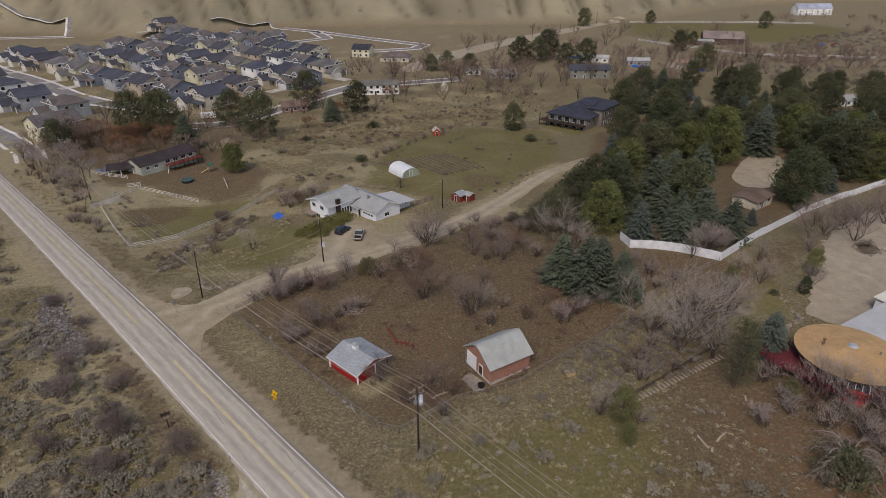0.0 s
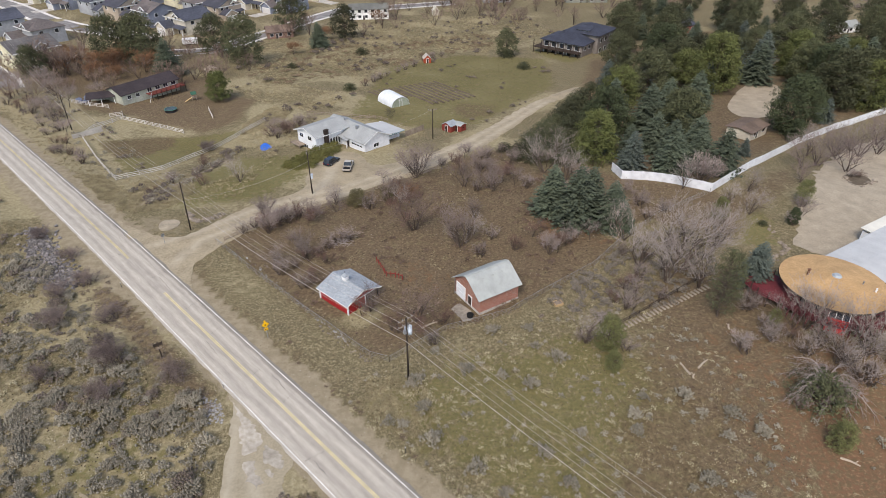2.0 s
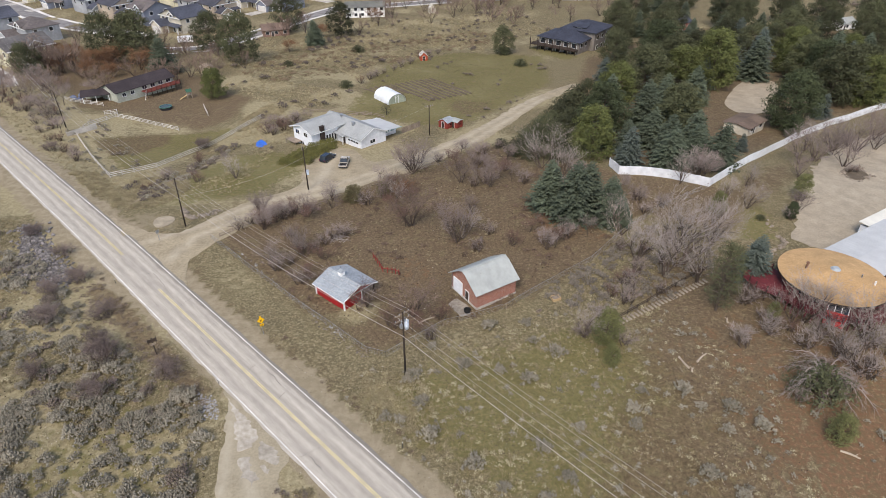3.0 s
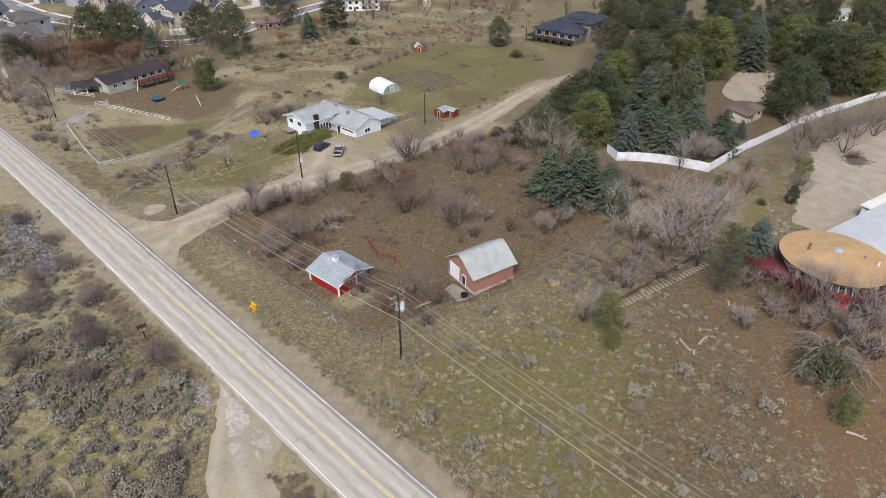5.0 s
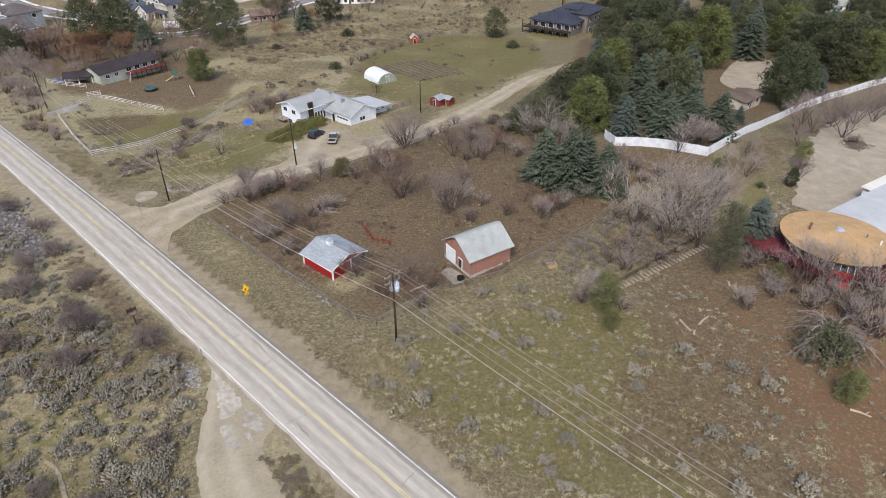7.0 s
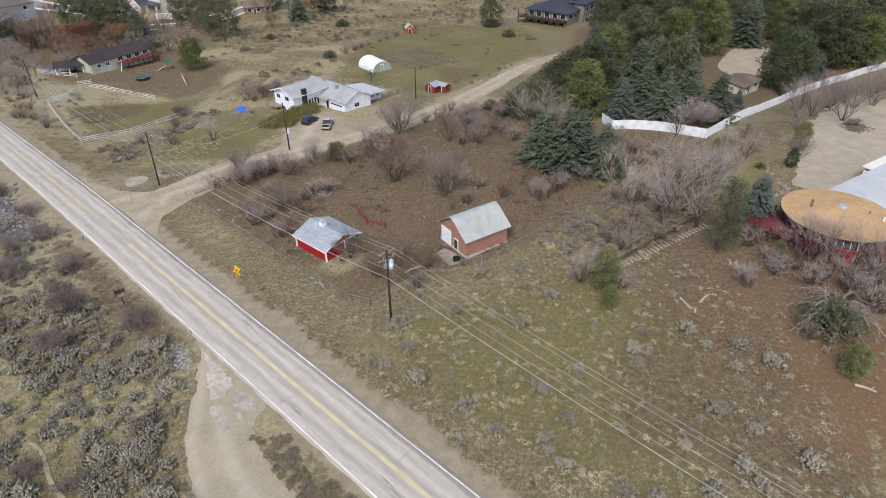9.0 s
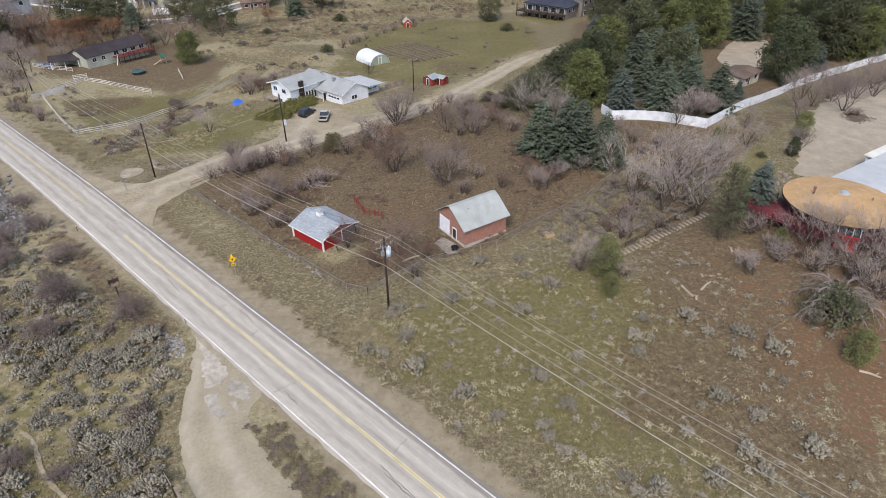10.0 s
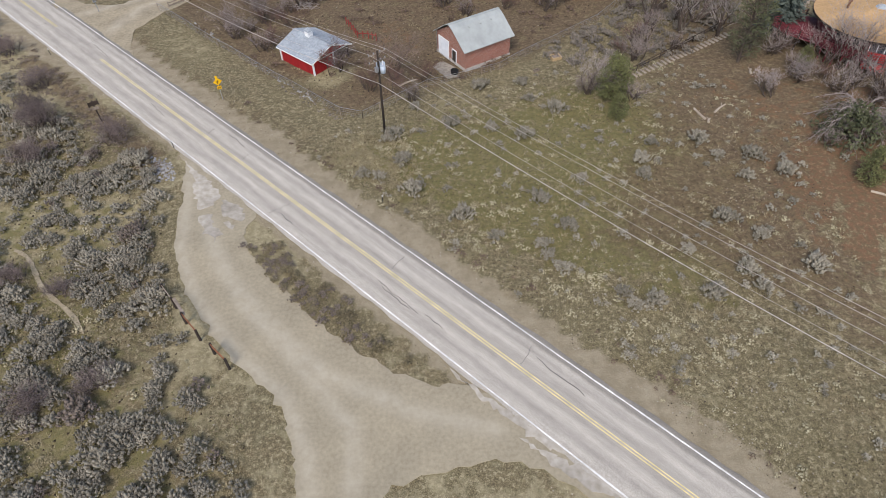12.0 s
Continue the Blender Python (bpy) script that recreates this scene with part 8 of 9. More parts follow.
brown_house()


def hand_rail():
    """Dark rail on posts along the uphill side of the steps."""
    t = thing("hand_rail", "dark brown two-bar hand rail beside the log steps", "hand rail")
    pts = [(30.3 + 1.98 * i, 75.7 + 1.27 * i) for i in range(10)]
    for x, y in pts:
        z = ground_z(x, y)
        part("post", Geo().box(x - 0.05, y - 0.05, z - 0.3, x + 0.05, y + 0.05, z + 0.95), DARKWOOD, t)
    for (xa, ya), (xb, yb) in zip(pts, pts[1:]):
        for h in (0.5, 0.92):
            part("rail", Geo().beam((xa, ya, ground_z(xa, ya) + h), (xb, yb, ground_z(xb, yb) + h), 0.06, 0.1), DARKWOOD, t)


hand_rail()


# ================= homes further off =================
WALLS = [material("siding_" + n, rgb(*c), rgb(*[int(v * 0.9) for v in c]), 1.5, 0.8, 0.08, vary=0.06) for n, c in
         (("grey", (158, 160, 162)), ("beige", (198, 190, 172)), ("yellow", (204, 198, 170)), ("blue", (126, 132, 144)), ("white", (228, 228, 224)), ("slate", (116, 122, 132)), ("tan", (170, 156, 138)))]
DARKDOOR = material("dark_door", rgb(60, 54, 52), rgb(48, 44, 42), 3, 0.7)
GARAGE = material("garage_white", rgb(210, 208, 202), rgb(196, 194, 188), 2, 0.6)


FAR_WINDOWS = {}


def far_window(parent, m, w, h):
    """A window seen from far off: pale frame with the pane as its one part."""
    key = (w, h)
    if key not in FAR_WINDOWS:
        g = Geo().box(-w / 2 - 0.1, -0.05, -0.1, -w / 2, 0.03, h + 0.1).box(w / 2, -0.05, -0.1, w / 2 + 0.1, 0.03, h + 0.1).box(-w / 2, -0.05, h, w / 2, 0.03, h + 0.1).box(-w / 2, -0.05, -0.1, w / 2, 0.03, 0)
        g.box(-w / 2, -0.03, 0, w / 2, 0.02, h, 1)
        FAR_WINDOWS[key] = g.mesh("window", TRIM, GLASS)
    o = new("window", FAR_WINDOWS[key])
    o.parent, o.matrix_basis = parent, m
    return o


TILES = [material("slate_blue_shingle", rgb(76, 79, 88), rgb(60, 62, 70), 1.5, 0.85, 0.2, vary=0.12), material("mid_grey_shingle", rgb(108, 104, 102), rgb(90, 88, 86), 1.5, 0.9, 0.2, vary=0.12),
         material("charcoal_shingle", rgb(74, 74, 80), rgb(60, 60, 66), 1.5, 0.9, 0.2, vary=0.12), material("brown_grey_tile", rgb(106, 98, 94), rgb(88, 82, 80), 1.5, 0.9, 0.2, vary=0.12)]


def town_house(i, wall):
    """A two-storey new home: main block, lower garage wing, porch, gables, windows."""
    rnd = random.Random(400 + i)
    tile = TILES[i % 4]
    t = thing("house", "new two-storey home with dark slate roof and pale trim", "house", group="new homes")
    w, d, e = rnd.uniform(11.5, 14), rnd.uniform(11, 14), 5.6
    hip = i % 3 == 1
    if hip:
        part("wall", Geo().box(0, 0, -0.5, w, d, e), wall, t)
        part("roof", hip_roof(w, d, e, e + 2.6, 0.5), tile, t)
    else:
        part("wall", gable_wall(w, d, e, e + 2.7, "x" if i % 2 else "y", -0.5), wall, t)
        part("roof", gable_roof(w, d, e, e + 2.7, 0.5, 0.16, "x" if i % 2 else "y"), tile, t)
    g = gable_wall(6.4, 5.0, 2.9, 4.7, "y", -0.5)
    wing = part("garage_wing", g, wall, t)
    wing.matrix_basis = pose(0.4, -4.6, 0)
    r = part("garage_roof", gable_roof(6.4, 5.0, 2.9, 4.7, 0.45, 0.14, "y"), tile, t)
    r.matrix_basis = pose(0.4, -4.6, 0)
    door(t, on_wall(3.6, -4.63, 0, 0), 4.8, 2.2, GARAGE, "garage_door", 4)
    part("porch_roof", Geo().slab([(6.9, -2.2, 2.7), (w + 0.3, -2.2, 2.7), (w + 0.3, 0.1, 3.4), (6.9, 0.1, 3.4)], 0.14), tile, t)
    for x in (7.2, w - 0.1):
        part("porch_post", Geo().box(x - 0.12, -2.1, -0.4, x + 0.12, -1.86, 2.65), TRIM, t)
    door(t, on_wall(8.3, -0.03, 0, 0), 1.0, 2.1, DARKDOOR)
    dm = part("dormer", gable_wall(3.4, 2.2, 1.3, 2.5, "y", 0), wall, t)
    dm.matrix_basis = pose(6.6, -0.35, e - 0.6)
    dr = part("dormer_roof", gable_roof(3.4, 3.4, 1.3, 2.5, 0.35, 0.12, "y"), tile, t)
    dr.matrix_basis = pose(6.6, -0.35, e - 0.6)
    far_window(t, on_wall(8.3, -0.4, e - 0.35, 0), 1.3, 1.1)
    for x in (2.0, 4.8):
        far_window(t, on_wall(x, -0.03, 4.0, 0), 1.3, 1.2)
    far_window(t, on_wall(w - 1.6, -0.03, 0.9, 0), 1.6, 1.4)
    for y in (3.0, d - 3.0):
        far_window(t, on_wall(w + 0.03, y, 3.7, 90), 1.3, 1.3)
        far_window(t, on_wall(-0.03, y, 3.7, -90), 1.3, 1.3)
    for x, z in ((2.8, 3.7), (w - 2.6, 3.7), (6.0, 0.9)):
        far_window(t, on_wall(x, d + 0.03, z, 180), 1.7, 1.4)
    # pale rake boards on the garage gable, which read from far off
    for (xa, za), (xb, zb) in (((-0.05, 2.72), (3.6, 4.76)), ((3.6, 4.76), (7.25, 2.72))):
        part("rake_board", Geo().beam((xa, -5.08, za), (xb, -5.08, zb), 0.08, 0.26), TRIM, t)
    for (xa, za), (xb, zb) in (((6.25, e + 0.7), (8.3, e + 1.98)), ((8.3, e + 1.98), (10.35, e + 0.7))):
        part("rake_board", Geo().beam((xa, -0.74, za), (xb, -0.74, zb), 0.08, 0.3), TRIM, t)
    part("fascia", Geo().box(-0.5, -0.58, e - 0.22, w + 0.5, -0.52, e + 0.06), TRIM, t)
    drv = part("drive_slab", Geo().box(1.0, -12.5, -0.4, 6.2, -4.65, 0.06), CONCRETE, t)
    return t


TOWN = [(-330, 452), (-262, 470), (-240, 520), (-258, 585), (-175, 548), (-120, 505), (-92, 482), (-84, 440), (-72, 390), (-70, 352), (-98, 318), (-150, 336), (-172, 340), (-244, 396), (-304, 440)]
A, Bv = Vector((0.785, -0.62, 0)), Vector((0.62, 0.785, 0))
kinds = [town_house(i, WALLS[i % len(WALLS)]) for i in range(10)]
fresh, spots = set(), []
hr2 = random.Random(77)
for ring, base in ((TOWN, Vector((-170, 345, 0))),):
    for row in range(-10, 16):
        for col in range(-16, 18):
            p = base + A * (col * 21.5 + hr2.uniform(-2, 2) + (7 if row % 2 else 0)) + Bv * (row * 31.0 + hr2.uniform(-2.5, 2.5))
            if float(inside(p.x, p.y, ring)) > 1:
                spots.append((p.x, p.y, row % 2))
front = [(-300, 446, 0), (-282, 428, 0), (-263, 412, 0), (-243, 397, 0), (-223, 381, 0), (-203, 365, 0), (-183, 350, 0), (-163, 337, 0), (-143, 325, 0), (-121, 310, 0)]
spots = [s for s in spots if all(math.hypot(s[0] - a, s[1] - b) > 20 for a, b, c in front)] + front
spots += [(-209, 306, 0), (-182, 291, 0), (-162, 246, 0), (-238, 332, 0), (-264, 356, 0), (-290, 380, 0), (-228, 300, 1), (-256, 326, 1), (-282, 350, 1), (-316, 404, 0)]
order = list(range(len(kinds)))
for n, (x, y, flip) in enumerate(spots):
    if n % len(kinds) == 0:
        hr2.shuffle(order)
    k = order[n % len(kinds)]
    turn = hr2.choice((-38, -38, 52)) if not flip else hr2.choice((-38, 52, 52))
    c, sn = math.cos(radians(turn)), math.sin(radians(turn))
    m = pose(x - 7 * c + 7 * sn, y - 7 * sn - 7 * c, ground_z(x, y), 0, 0, turn) @ Matrix.Scale(1.12, 4)
    if k in fresh:
        copy_thing(kinds[k], m)
    else:
        kinds[k].matrix_basis = m
        fresh.add(k)
for k in range(len(kinds)):
    if k not in fresh:
        kinds[k].matrix_basis = pose(-330 - 18 * k, 470, -8.3, 0, 0, -38)


KERB = material("new_concrete", rgb(212, 208, 200), rgb(192, 188, 180), 1.5, 0.85, 0.1)


def street(line, w, label="new asphalt street with pale concrete kerbs", kerb=1.7, name="street"):
    """A band of tarmac with raised kerbs at both sides."""
    t = tagged(new(name), label, "street", kind="structure")
    for k, (o0, o1, lift, mat, nm) in enumerate(((-w / 2, w / 2, 0.06, STREET, "carriageway"), (-w / 2 - kerb, -w / 2, 0.2, KERB, "kerb"), (w / 2, w / 2 + kerb, 0.2, KERB, "kerb"))):
        g = Geo()
        pts = []
        for (xa, ya), (xb, yb) in zip(line, line[1:]):
            n = max(1, int(math.hypot(xb - xa, yb - ya) / 6))
            pts += [(xa + (xb - xa) * i / n, ya + (yb - ya) * i / n) for i in range(n)]
        pts.append(line[-1])
        out = []
        for i, (x, y) in enumerate(pts):
            a, b = pts[max(0, i - 1)], pts[min(len(pts) - 1, i + 1)]
            d = Vector((b[0] - a[0], b[1] - a[1], 0)).normalized()
            s = Vector((d.y, -d.x, 0))
            out.append([(x + s.x * o, y + s.y * o, ground_z(x, y) + lift) for o in (o0, o1)])
        for p, q in zip(out, out[1:]):
            g.slab([p[0], p[1], q[1], q[0]], 0.5)
        part(nm, g, mat, t)


street([(-345, 456), (-290, 404), (-264, 385), (-239, 365), (-204, 333), (-180, 316), (-158, 306), (-140, 296)], 9)
street([(-120, 262), (-98, 270), (-84, 296), (-66, 330), (-52, 352), (-20, 362), (10, 372)], 8)
street([(-420, 612), (-340, 590), (-330, 560), (-420, 548)], 8, "bare new street loop with pale kerbs")
street([(-215, 590), (-168, 622), (-120, 590), (-60, 540), (-16, 506), (-22, 488), (-60, 474)], 8, "bare new street with pale kerbs on graded ground")
street([(-120, 590), (-100, 545), (-140, 512)], 8, "bare new side street with pale kerbs")
lie_on_land("gravel_road", [(-34, 402), (-2, 462), (33, 512), (80, 568), (150, 640), (182, 668), (188, 660), (154, 626), (84, 540), (36, 486), (4, 434), (-18, 392)], DIRT2, "straight pale gravel road towards the hills", "road", lift=0.15, cell=6, soft=1, wob=0.4)
street([(-150, 211), (-158, 222), (-186, 249), (-232, 288)], 7.5, "dark side street with pale kerbs", 1.4)


def far_house(x, y, rz, w, d, e, r, wall, roof, label, along="x", wins=3, name="house", hip=False):
    t = thing(name, label, "house", pose(x, y, ground_z(x, y), 0, 0, rz))
    if hip:
        part("wall", Geo().box(0, 0, -1, w, d, e), wall, t)
        part("roof", hip_roof(w, d, e, r, 0.7), roof, t)
    else:
        part("wall", gable_wall(w, d, e, r, along, -1), wall, t)
        part("roof", gable_roof(w, d, e, r, 0.5, 0.16, along), roof, t)
    for k in range(wins):
        xx = w * (k + 0.5) / wins
        for z in ((0.9, 3.5) if e > 4.5 else (0.9,)):
            far_window(t, on_wall(xx, -0.03, z, 0), 1.5, 1.3)
    for k in range(2):
        far_window(t, on_wall(w + 0.03, d * (k + 0.5) / 2, 0.9, 90), 1.3, 1.3)
    door(t, on_wall(w * 0.36, -0.03, 0, 0), 1.0, 2.1, DARKDOOR)
    return t


DKGREY = material("grey_brown_siding", rgb(128, 121, 113), rgb(110, 104, 97), 1.5, 0.8, 0.1)


def navy_house():
    t = thing("house", "large grey two-storey house with navy roofs and a long balcony", "house", pose(46.5, 267, ground_z(50, 268) - 0.5, 0, 0, -38) @ Matrix.Scale(1.1, 4))
    w, d = 17.0, 14.0
    part("wall", Geo().box(0, 0, -1, w, d, 5.5), DKGREY, t)
    part("roof", hip_roof(w, d, 5.5, 8.0, 0.9), SHINGLE_N, t, "navy shingle hip roof")
    part("upper_wall", Geo().box(5.0, 9.0, -1, 19.0, 24.0, 7.6), DKGREY, t)
    up = part("upper_roof", hip_roof(14.0, 15.0, 7.6, 10.2, 0.8), SHINGLE_N, t, "navy shingle upper roof")
    up.matrix_basis = pose(5.0, 9.0, 0)
    dm = part("dormer", Geo().box(0, 0, 0, 5.0, 3.4, 1.3), DKGREY, t)
    dm.matrix_basis = pose(9.5, 10.0, 7.4)
    dr = part("dormer_roof", Geo().slab([(-0.4, -0.5, 1.3), (5.4, -0.5, 1.3), (5.4, 3.6, 2.1), (-0.4, 3.6, 2.1)], 0.14), SHINGLE_N, t)
    dr.matrix_basis = pose(9.5, 10.0, 7.4)
    for k in range(3):
        far_window(t, on_wall(10.4 + 1.6 * k, 9.96, 7.75, 0), 1.1, 0.6)
    for k in range(5):
        far_window(t, on_wall(1.9 + 3.3 * k, -0.03, 3.2, 0), 2.0, 1.7)
        far_window(t, on_wall(1.9 + 3.3 * k, -0.03, 0.3, 0), 1.8, 1.6)
    for y in (2.5, 6.0):
        far_window(t, on_wall(w + 0.03, y, 3.2, 90), 1.6, 1.4)
    for y in (12.0, 16.0, 20.0):
        far_window(t, on_wall(19.03, y, 4.6, 90), 1.8, 1.5)
        far_window(t, on_wall(19.03, y, 0.9, 90), 1.8, 1.5)
    part("balcony", Geo().box(-2.4, -2.8, 2.6, w, 0, 2.85).box(-2.4, 0, 2.6, 0, 8, 2.85), DARKWOOD, t, "dark timber balcony")
    for k in range(7):
        x = -2.3 + 3.2 * k
        part("post", Geo().box(x - 0.12, -2.8, -2, x + 0.12, -2.56, 5.4), DARKWOOD, t)
    part("rail", Geo().box(-2.4, -2.8, 3.7, w, -2.7, 3.82), DARKWOOD, t)
    for k in range(60):
        x = -2.3 + 0.32 * k
        part("baluster", Geo().box(x - 0.02, -2.77, 2.85, x + 0.02, -2.73, 3.7), DARKWOOD, t)


navy_house()
SAGEG = material("sage_wall", rgb(136, 138, 128), rgb(120, 122, 112), 1.5, 0.8, 0.1)
far_house(-44, 330, 8, 20, 9, 5.2, 7.2, WALLS[4], material("mossy_grey_shingle", rgb(110, 110, 104), rgb(94, 94, 88), 2, 0.9), "long two-storey white house with a grey roof", wins=6)
far_house(-78, 292, 20, 12, 8, 3.0, 5.0, material("brick_brown", rgb(140, 112, 98), rgb(120, 96, 84), 2), material("brown_shingle", rgb(122, 104, 92), rgb(104, 88, 78), 2, 0.9), "low brown-roofed house behind pines")
far_house(76, 372, 0, 24, 10, 5.2, 7.4, SAGEG, SHINGLE_D, "long grey-green two-storey house", wins=4)
far_house(28, 372, 5, 16, 9, 3.0, 5.0, WALLS[0], METAL, "grey house with a pale metal roof and veranda", wins=4)
far_house(14, 384, 5, 9, 8, 3.0, 4.6, WALLS[4], METAL, "small pale outbuilding with a metal roof", wins=2)
far_house(92, 428, -12, 20, 8, 3.4, 4.6, WALLS[4], METAL_B, "long low workshop with a white metal roof", wins=4, name="workshop")
far_house(122, 414, -8, 14, 8, 3.4, 4.8, WALLS[0], METAL_B, "low workshop with a white metal roof", wins=3, name="workshop")
far_house(150, 400, 30, 12, 9, 3.6, 5.2, WALLS[1], material("tan_tile", rgb(150, 128, 108), rgb(132, 112, 94), 2), "house with a tan roof behind bare trees")
far_house(-66, 452, -15, 13, 11, 5.6, 8.4, WALLS[2], SHINGLE_D, "yellow two-storey new home standing apart", wins=3)
far_house(-44, 432, -8, 20, 12, 3.2, 6.2, WALLS[1], material("brown_grey_shingle", rgb(110, 100, 94), rgb(96, 88, 82), 2), "low brown-grey house at the edge of the new streets", hip=True)
far_house(62, 690, 10, 17, 11, 5, 8, WALLS[4], METAL, "white farmhouse with a raised white roof", wins=3)
far_house(110, 712, 12, 30, 10, 4, 6.4, WALLS[6], material("dark_brown_roof", rgb(86, 78, 72), rgb(72, 66, 60), 2), "long low ranch house at the foot of the hills", wins=5)
far_house(206, 504, -14, 30, 17, 5, 9.4, material("barn_brown", rgb(96, 76, 68), rgb(80, 64, 58), 2), material("brown_metal", rgb(140, 126, 118), rgb(122, 110, 102), 1, 0.6), "large brown barn with a wide low roof", name="barn")
far_house(198, 500, -14, 14, 12, 3.2, 4.2, material("barn_brown", rgb(96, 76, 68)), METAL, "pale-roofed wing of the far barn", name="barn")
far_house(386, 706, 2, 38, 14, 7, 11.5, WALLS[4], material("pale_blue_roof", rgb(160, 166, 178), rgb(146, 152, 164), 1, 0.6), "long white barn with a row of dark windows", wins=6, name="barn")
far_house(88, 157.5, 40, 10, 7, 2.4, 3.0, WALLS[1], material("brown_flat_roof", rgb(112, 96, 82), rgb(94, 80, 70), 2), "low house with a brown roof behind the white fence", wins=2)
far_house(196, 300, 20, 12, 8, 3, 4.8, WALLS[4], METAL, "pale shed among the pines", name="shed")
far_house(118, 300, 30, 10, 8, 3.4, 5.4, material("red_brown_wall", rgb(140, 84, 70), rgb(120, 72, 60), 2), SHINGLE_D, "small red-brown house among the pines")
rail_fence([(161, 526), (177, 501), (222, 452), (300, 436)], "long white rail fence along a far paddock", 3, 1.6, 5, VINYL)
rail_fence([(186, 642), (236, 645), (324, 637), (360, 628)], "long white rail fence on the far meadow", 3, 1.8, 6, VINYL)
rail_fence([(196, 520), (206, 560), (212, 606)], "pale rail fence beside the brown barn", 3, 1.6, 6)
rail_fence([(74, 216), (82, 222), (92, 226)], "white rail fence among the pines", 3, 1.3, 3)
tr2 = thing("trailer", "white box trailer parked on the street", "trailer", pose(-113, 279, ground_z(-113, 279), 0, 0, 12))
part("box", Geo().box(0, 0, 0.6, 6.5, 2.3, 2.9), CARWHITE, tr2)
for x in (2.6, 3.6):
    for y in (-0.02, 2.08):
        part("wheel", Geo().tube((x, y, 0.38), (x, y + 0.24, 0.38), 0.38, 0.38, 12), BLACK, tr2)
part("hitch", Geo().beam((6.5, 1.15, 0.6), (7.9, 1.15, 0.5), 0.12), STEEL, tr2)
kiln = thing("garden_shed", "small cream arched shed at the field edge", "shed", pose(-1, 340, -8.2, 0, 0, 10))
part("wall", gable_wall(3.4, 4, 2.4, 4.4, "y", -0.3), WALLS[1], kiln)
part("roof", gable_roof(3.4, 4, 2.4, 4.4, 0.2, 0.1, "y"), material("cream_metal_roof", rgb(222, 218, 202)), kiln)

for i, (x, y) in enumerate(((90, 446), (94, 443), (126, 409), (130, 406), (164, 396), (297, 497), (303, 492))):
    lumpy("tarp", "blue tarpaulin over stored things", "tarp", x, y, 2.6, 1.8, 1.5, MATS["blue_tarp"] if i != 6 else RED2, 60 + i)
# ================= ground cover =================


def cover(name, label, ring, n, seed, template, lo, hi, mat, keep=None, sink=0.03, clear=6.2):
    """Many small plants in one sheet of geometry, scattered over an area."""
    rnd = np.random.RandomState(seed)
    xs, ys = [p[0] for p in ring], [p[1] for p in ring]
    x, y = rnd.uniform(min(xs), max(xs), n * 3), rnd.uniform(min(ys), max(ys), n * 3)
    ok = inside(x, y, ring) > 0
    off = np.abs(x + y - 39) / 1.41421
    ok &= off > clear + (1.2 if clear > 5 else 0.2) * waves(x, y, 6, 9)
    if keep is not None:
        ok &= keep(x, y)
    x, y = x[ok][:n], y[ok][:n]
    z = land(x, y) - sink
    V = np.array([v.co[:] for v in template.vertices])
    F = [tuple(p.vertices) for p in template.polygons]
    k, nv = len(x), len(V)
    s, a = rnd.uniform(lo, hi, k), rnd.uniform(0, 6.283, k)
    ca, sa = np.cos(a) * s, np.sin(a) * s
    W = np.empty((k, nv, 3))
    W[:, :, 0] = x[:, None] + ca[:, None] * V[None, :, 0] - sa[:, None] * V[None, :, 1]
    W[:, :, 1] = y[:, None] + sa[:, None] * V[None, :, 0] + ca[:, None] * V[None, :, 1]
    W[:, :, 2] = z[:, None] + s[:, None] * V[None, :, 2]
    faces = [tuple(i * nv + j for j in f) for i in range(k) for f in F]
    me = bpy.data.meshes.new(name)
    me.from_pydata(W.reshape(-1, 3).tolist(), [], faces)
    me.materials.append(mat)
    return tagged(new(name, me), label, "plants", kind="stuff")


def tuft_mesh(seed, n=8, h=0.34, r=0.27):
    rnd = random.Random(seed)
    V, F = [], []
    for _ in range(n):
        a, b = rnd.uniform(0, 6.283), rnd.uniform(0, 6.283)
        x, y = math.cos(a) * r * 0.4, math.sin(a) * r * 0.4
        w = 0.05
        k = len(V)
        V += [(x - math.sin(b) * w, y + math.cos(b) * w, 0), (x + math.sin(b) * w, y - math.cos(b) * w, 0), (x + math.cos(a) * r * rnd.uniform(0.6, 1.4), y + math.sin(a) * r * rnd.uniform(0.6, 1.4), h * rnd.uniform(0.5, 1.1))]
        F.append((k, k + 1, k + 2))
    return fast_mesh("tuft", V, F, STRAW)


STRAW_DULL = material("dull_grass", rgb(122, 112, 82), rgb(96, 90, 64), 4, 0.95, 0.0)
PEBBLE = material("pale_pebble", rgb(172, 163, 146), rgb(140, 131, 116), 4, 0.9, 0.0)
TUFTS = [tuft_mesh(0), tuft_mesh(1, 8, 0.2, 0.26)]
small_sage = sage_mesh(140, 0.7, 0.65, SAGE, 20, 5, 0.085)
far_sage = sage_mesh(143, 0.7, 0.65, SAGE, 8, 1, 0.12)
small_dark = sage_mesh(141, 0.8, 0.75, SAGE_DARK, 13, 4, 0.11)
straw_patch = lambda x, y: waves(x, y, 22, 31) + 0.4 * waves(x, y, 6, 32) > 0.1
cover("dry_grass", "tufts of pale dry bunch grass", LEFT_SLOPE, 9000, 1, TUFTS[0], 0.5, 1.1, STRAW, straw_patch)
cover("dry_grass", "dull olive grass tufts", LEFT_SLOPE, 7000, 2, TUFTS[1], 0.5, 1.2, STRAW_DULL)
cover("dry_grass", "dull olive grass tufts", RIGHT_SLOPE, 9000, 3, TUFTS[1], 0.4, 1.0, STRAW_DULL)
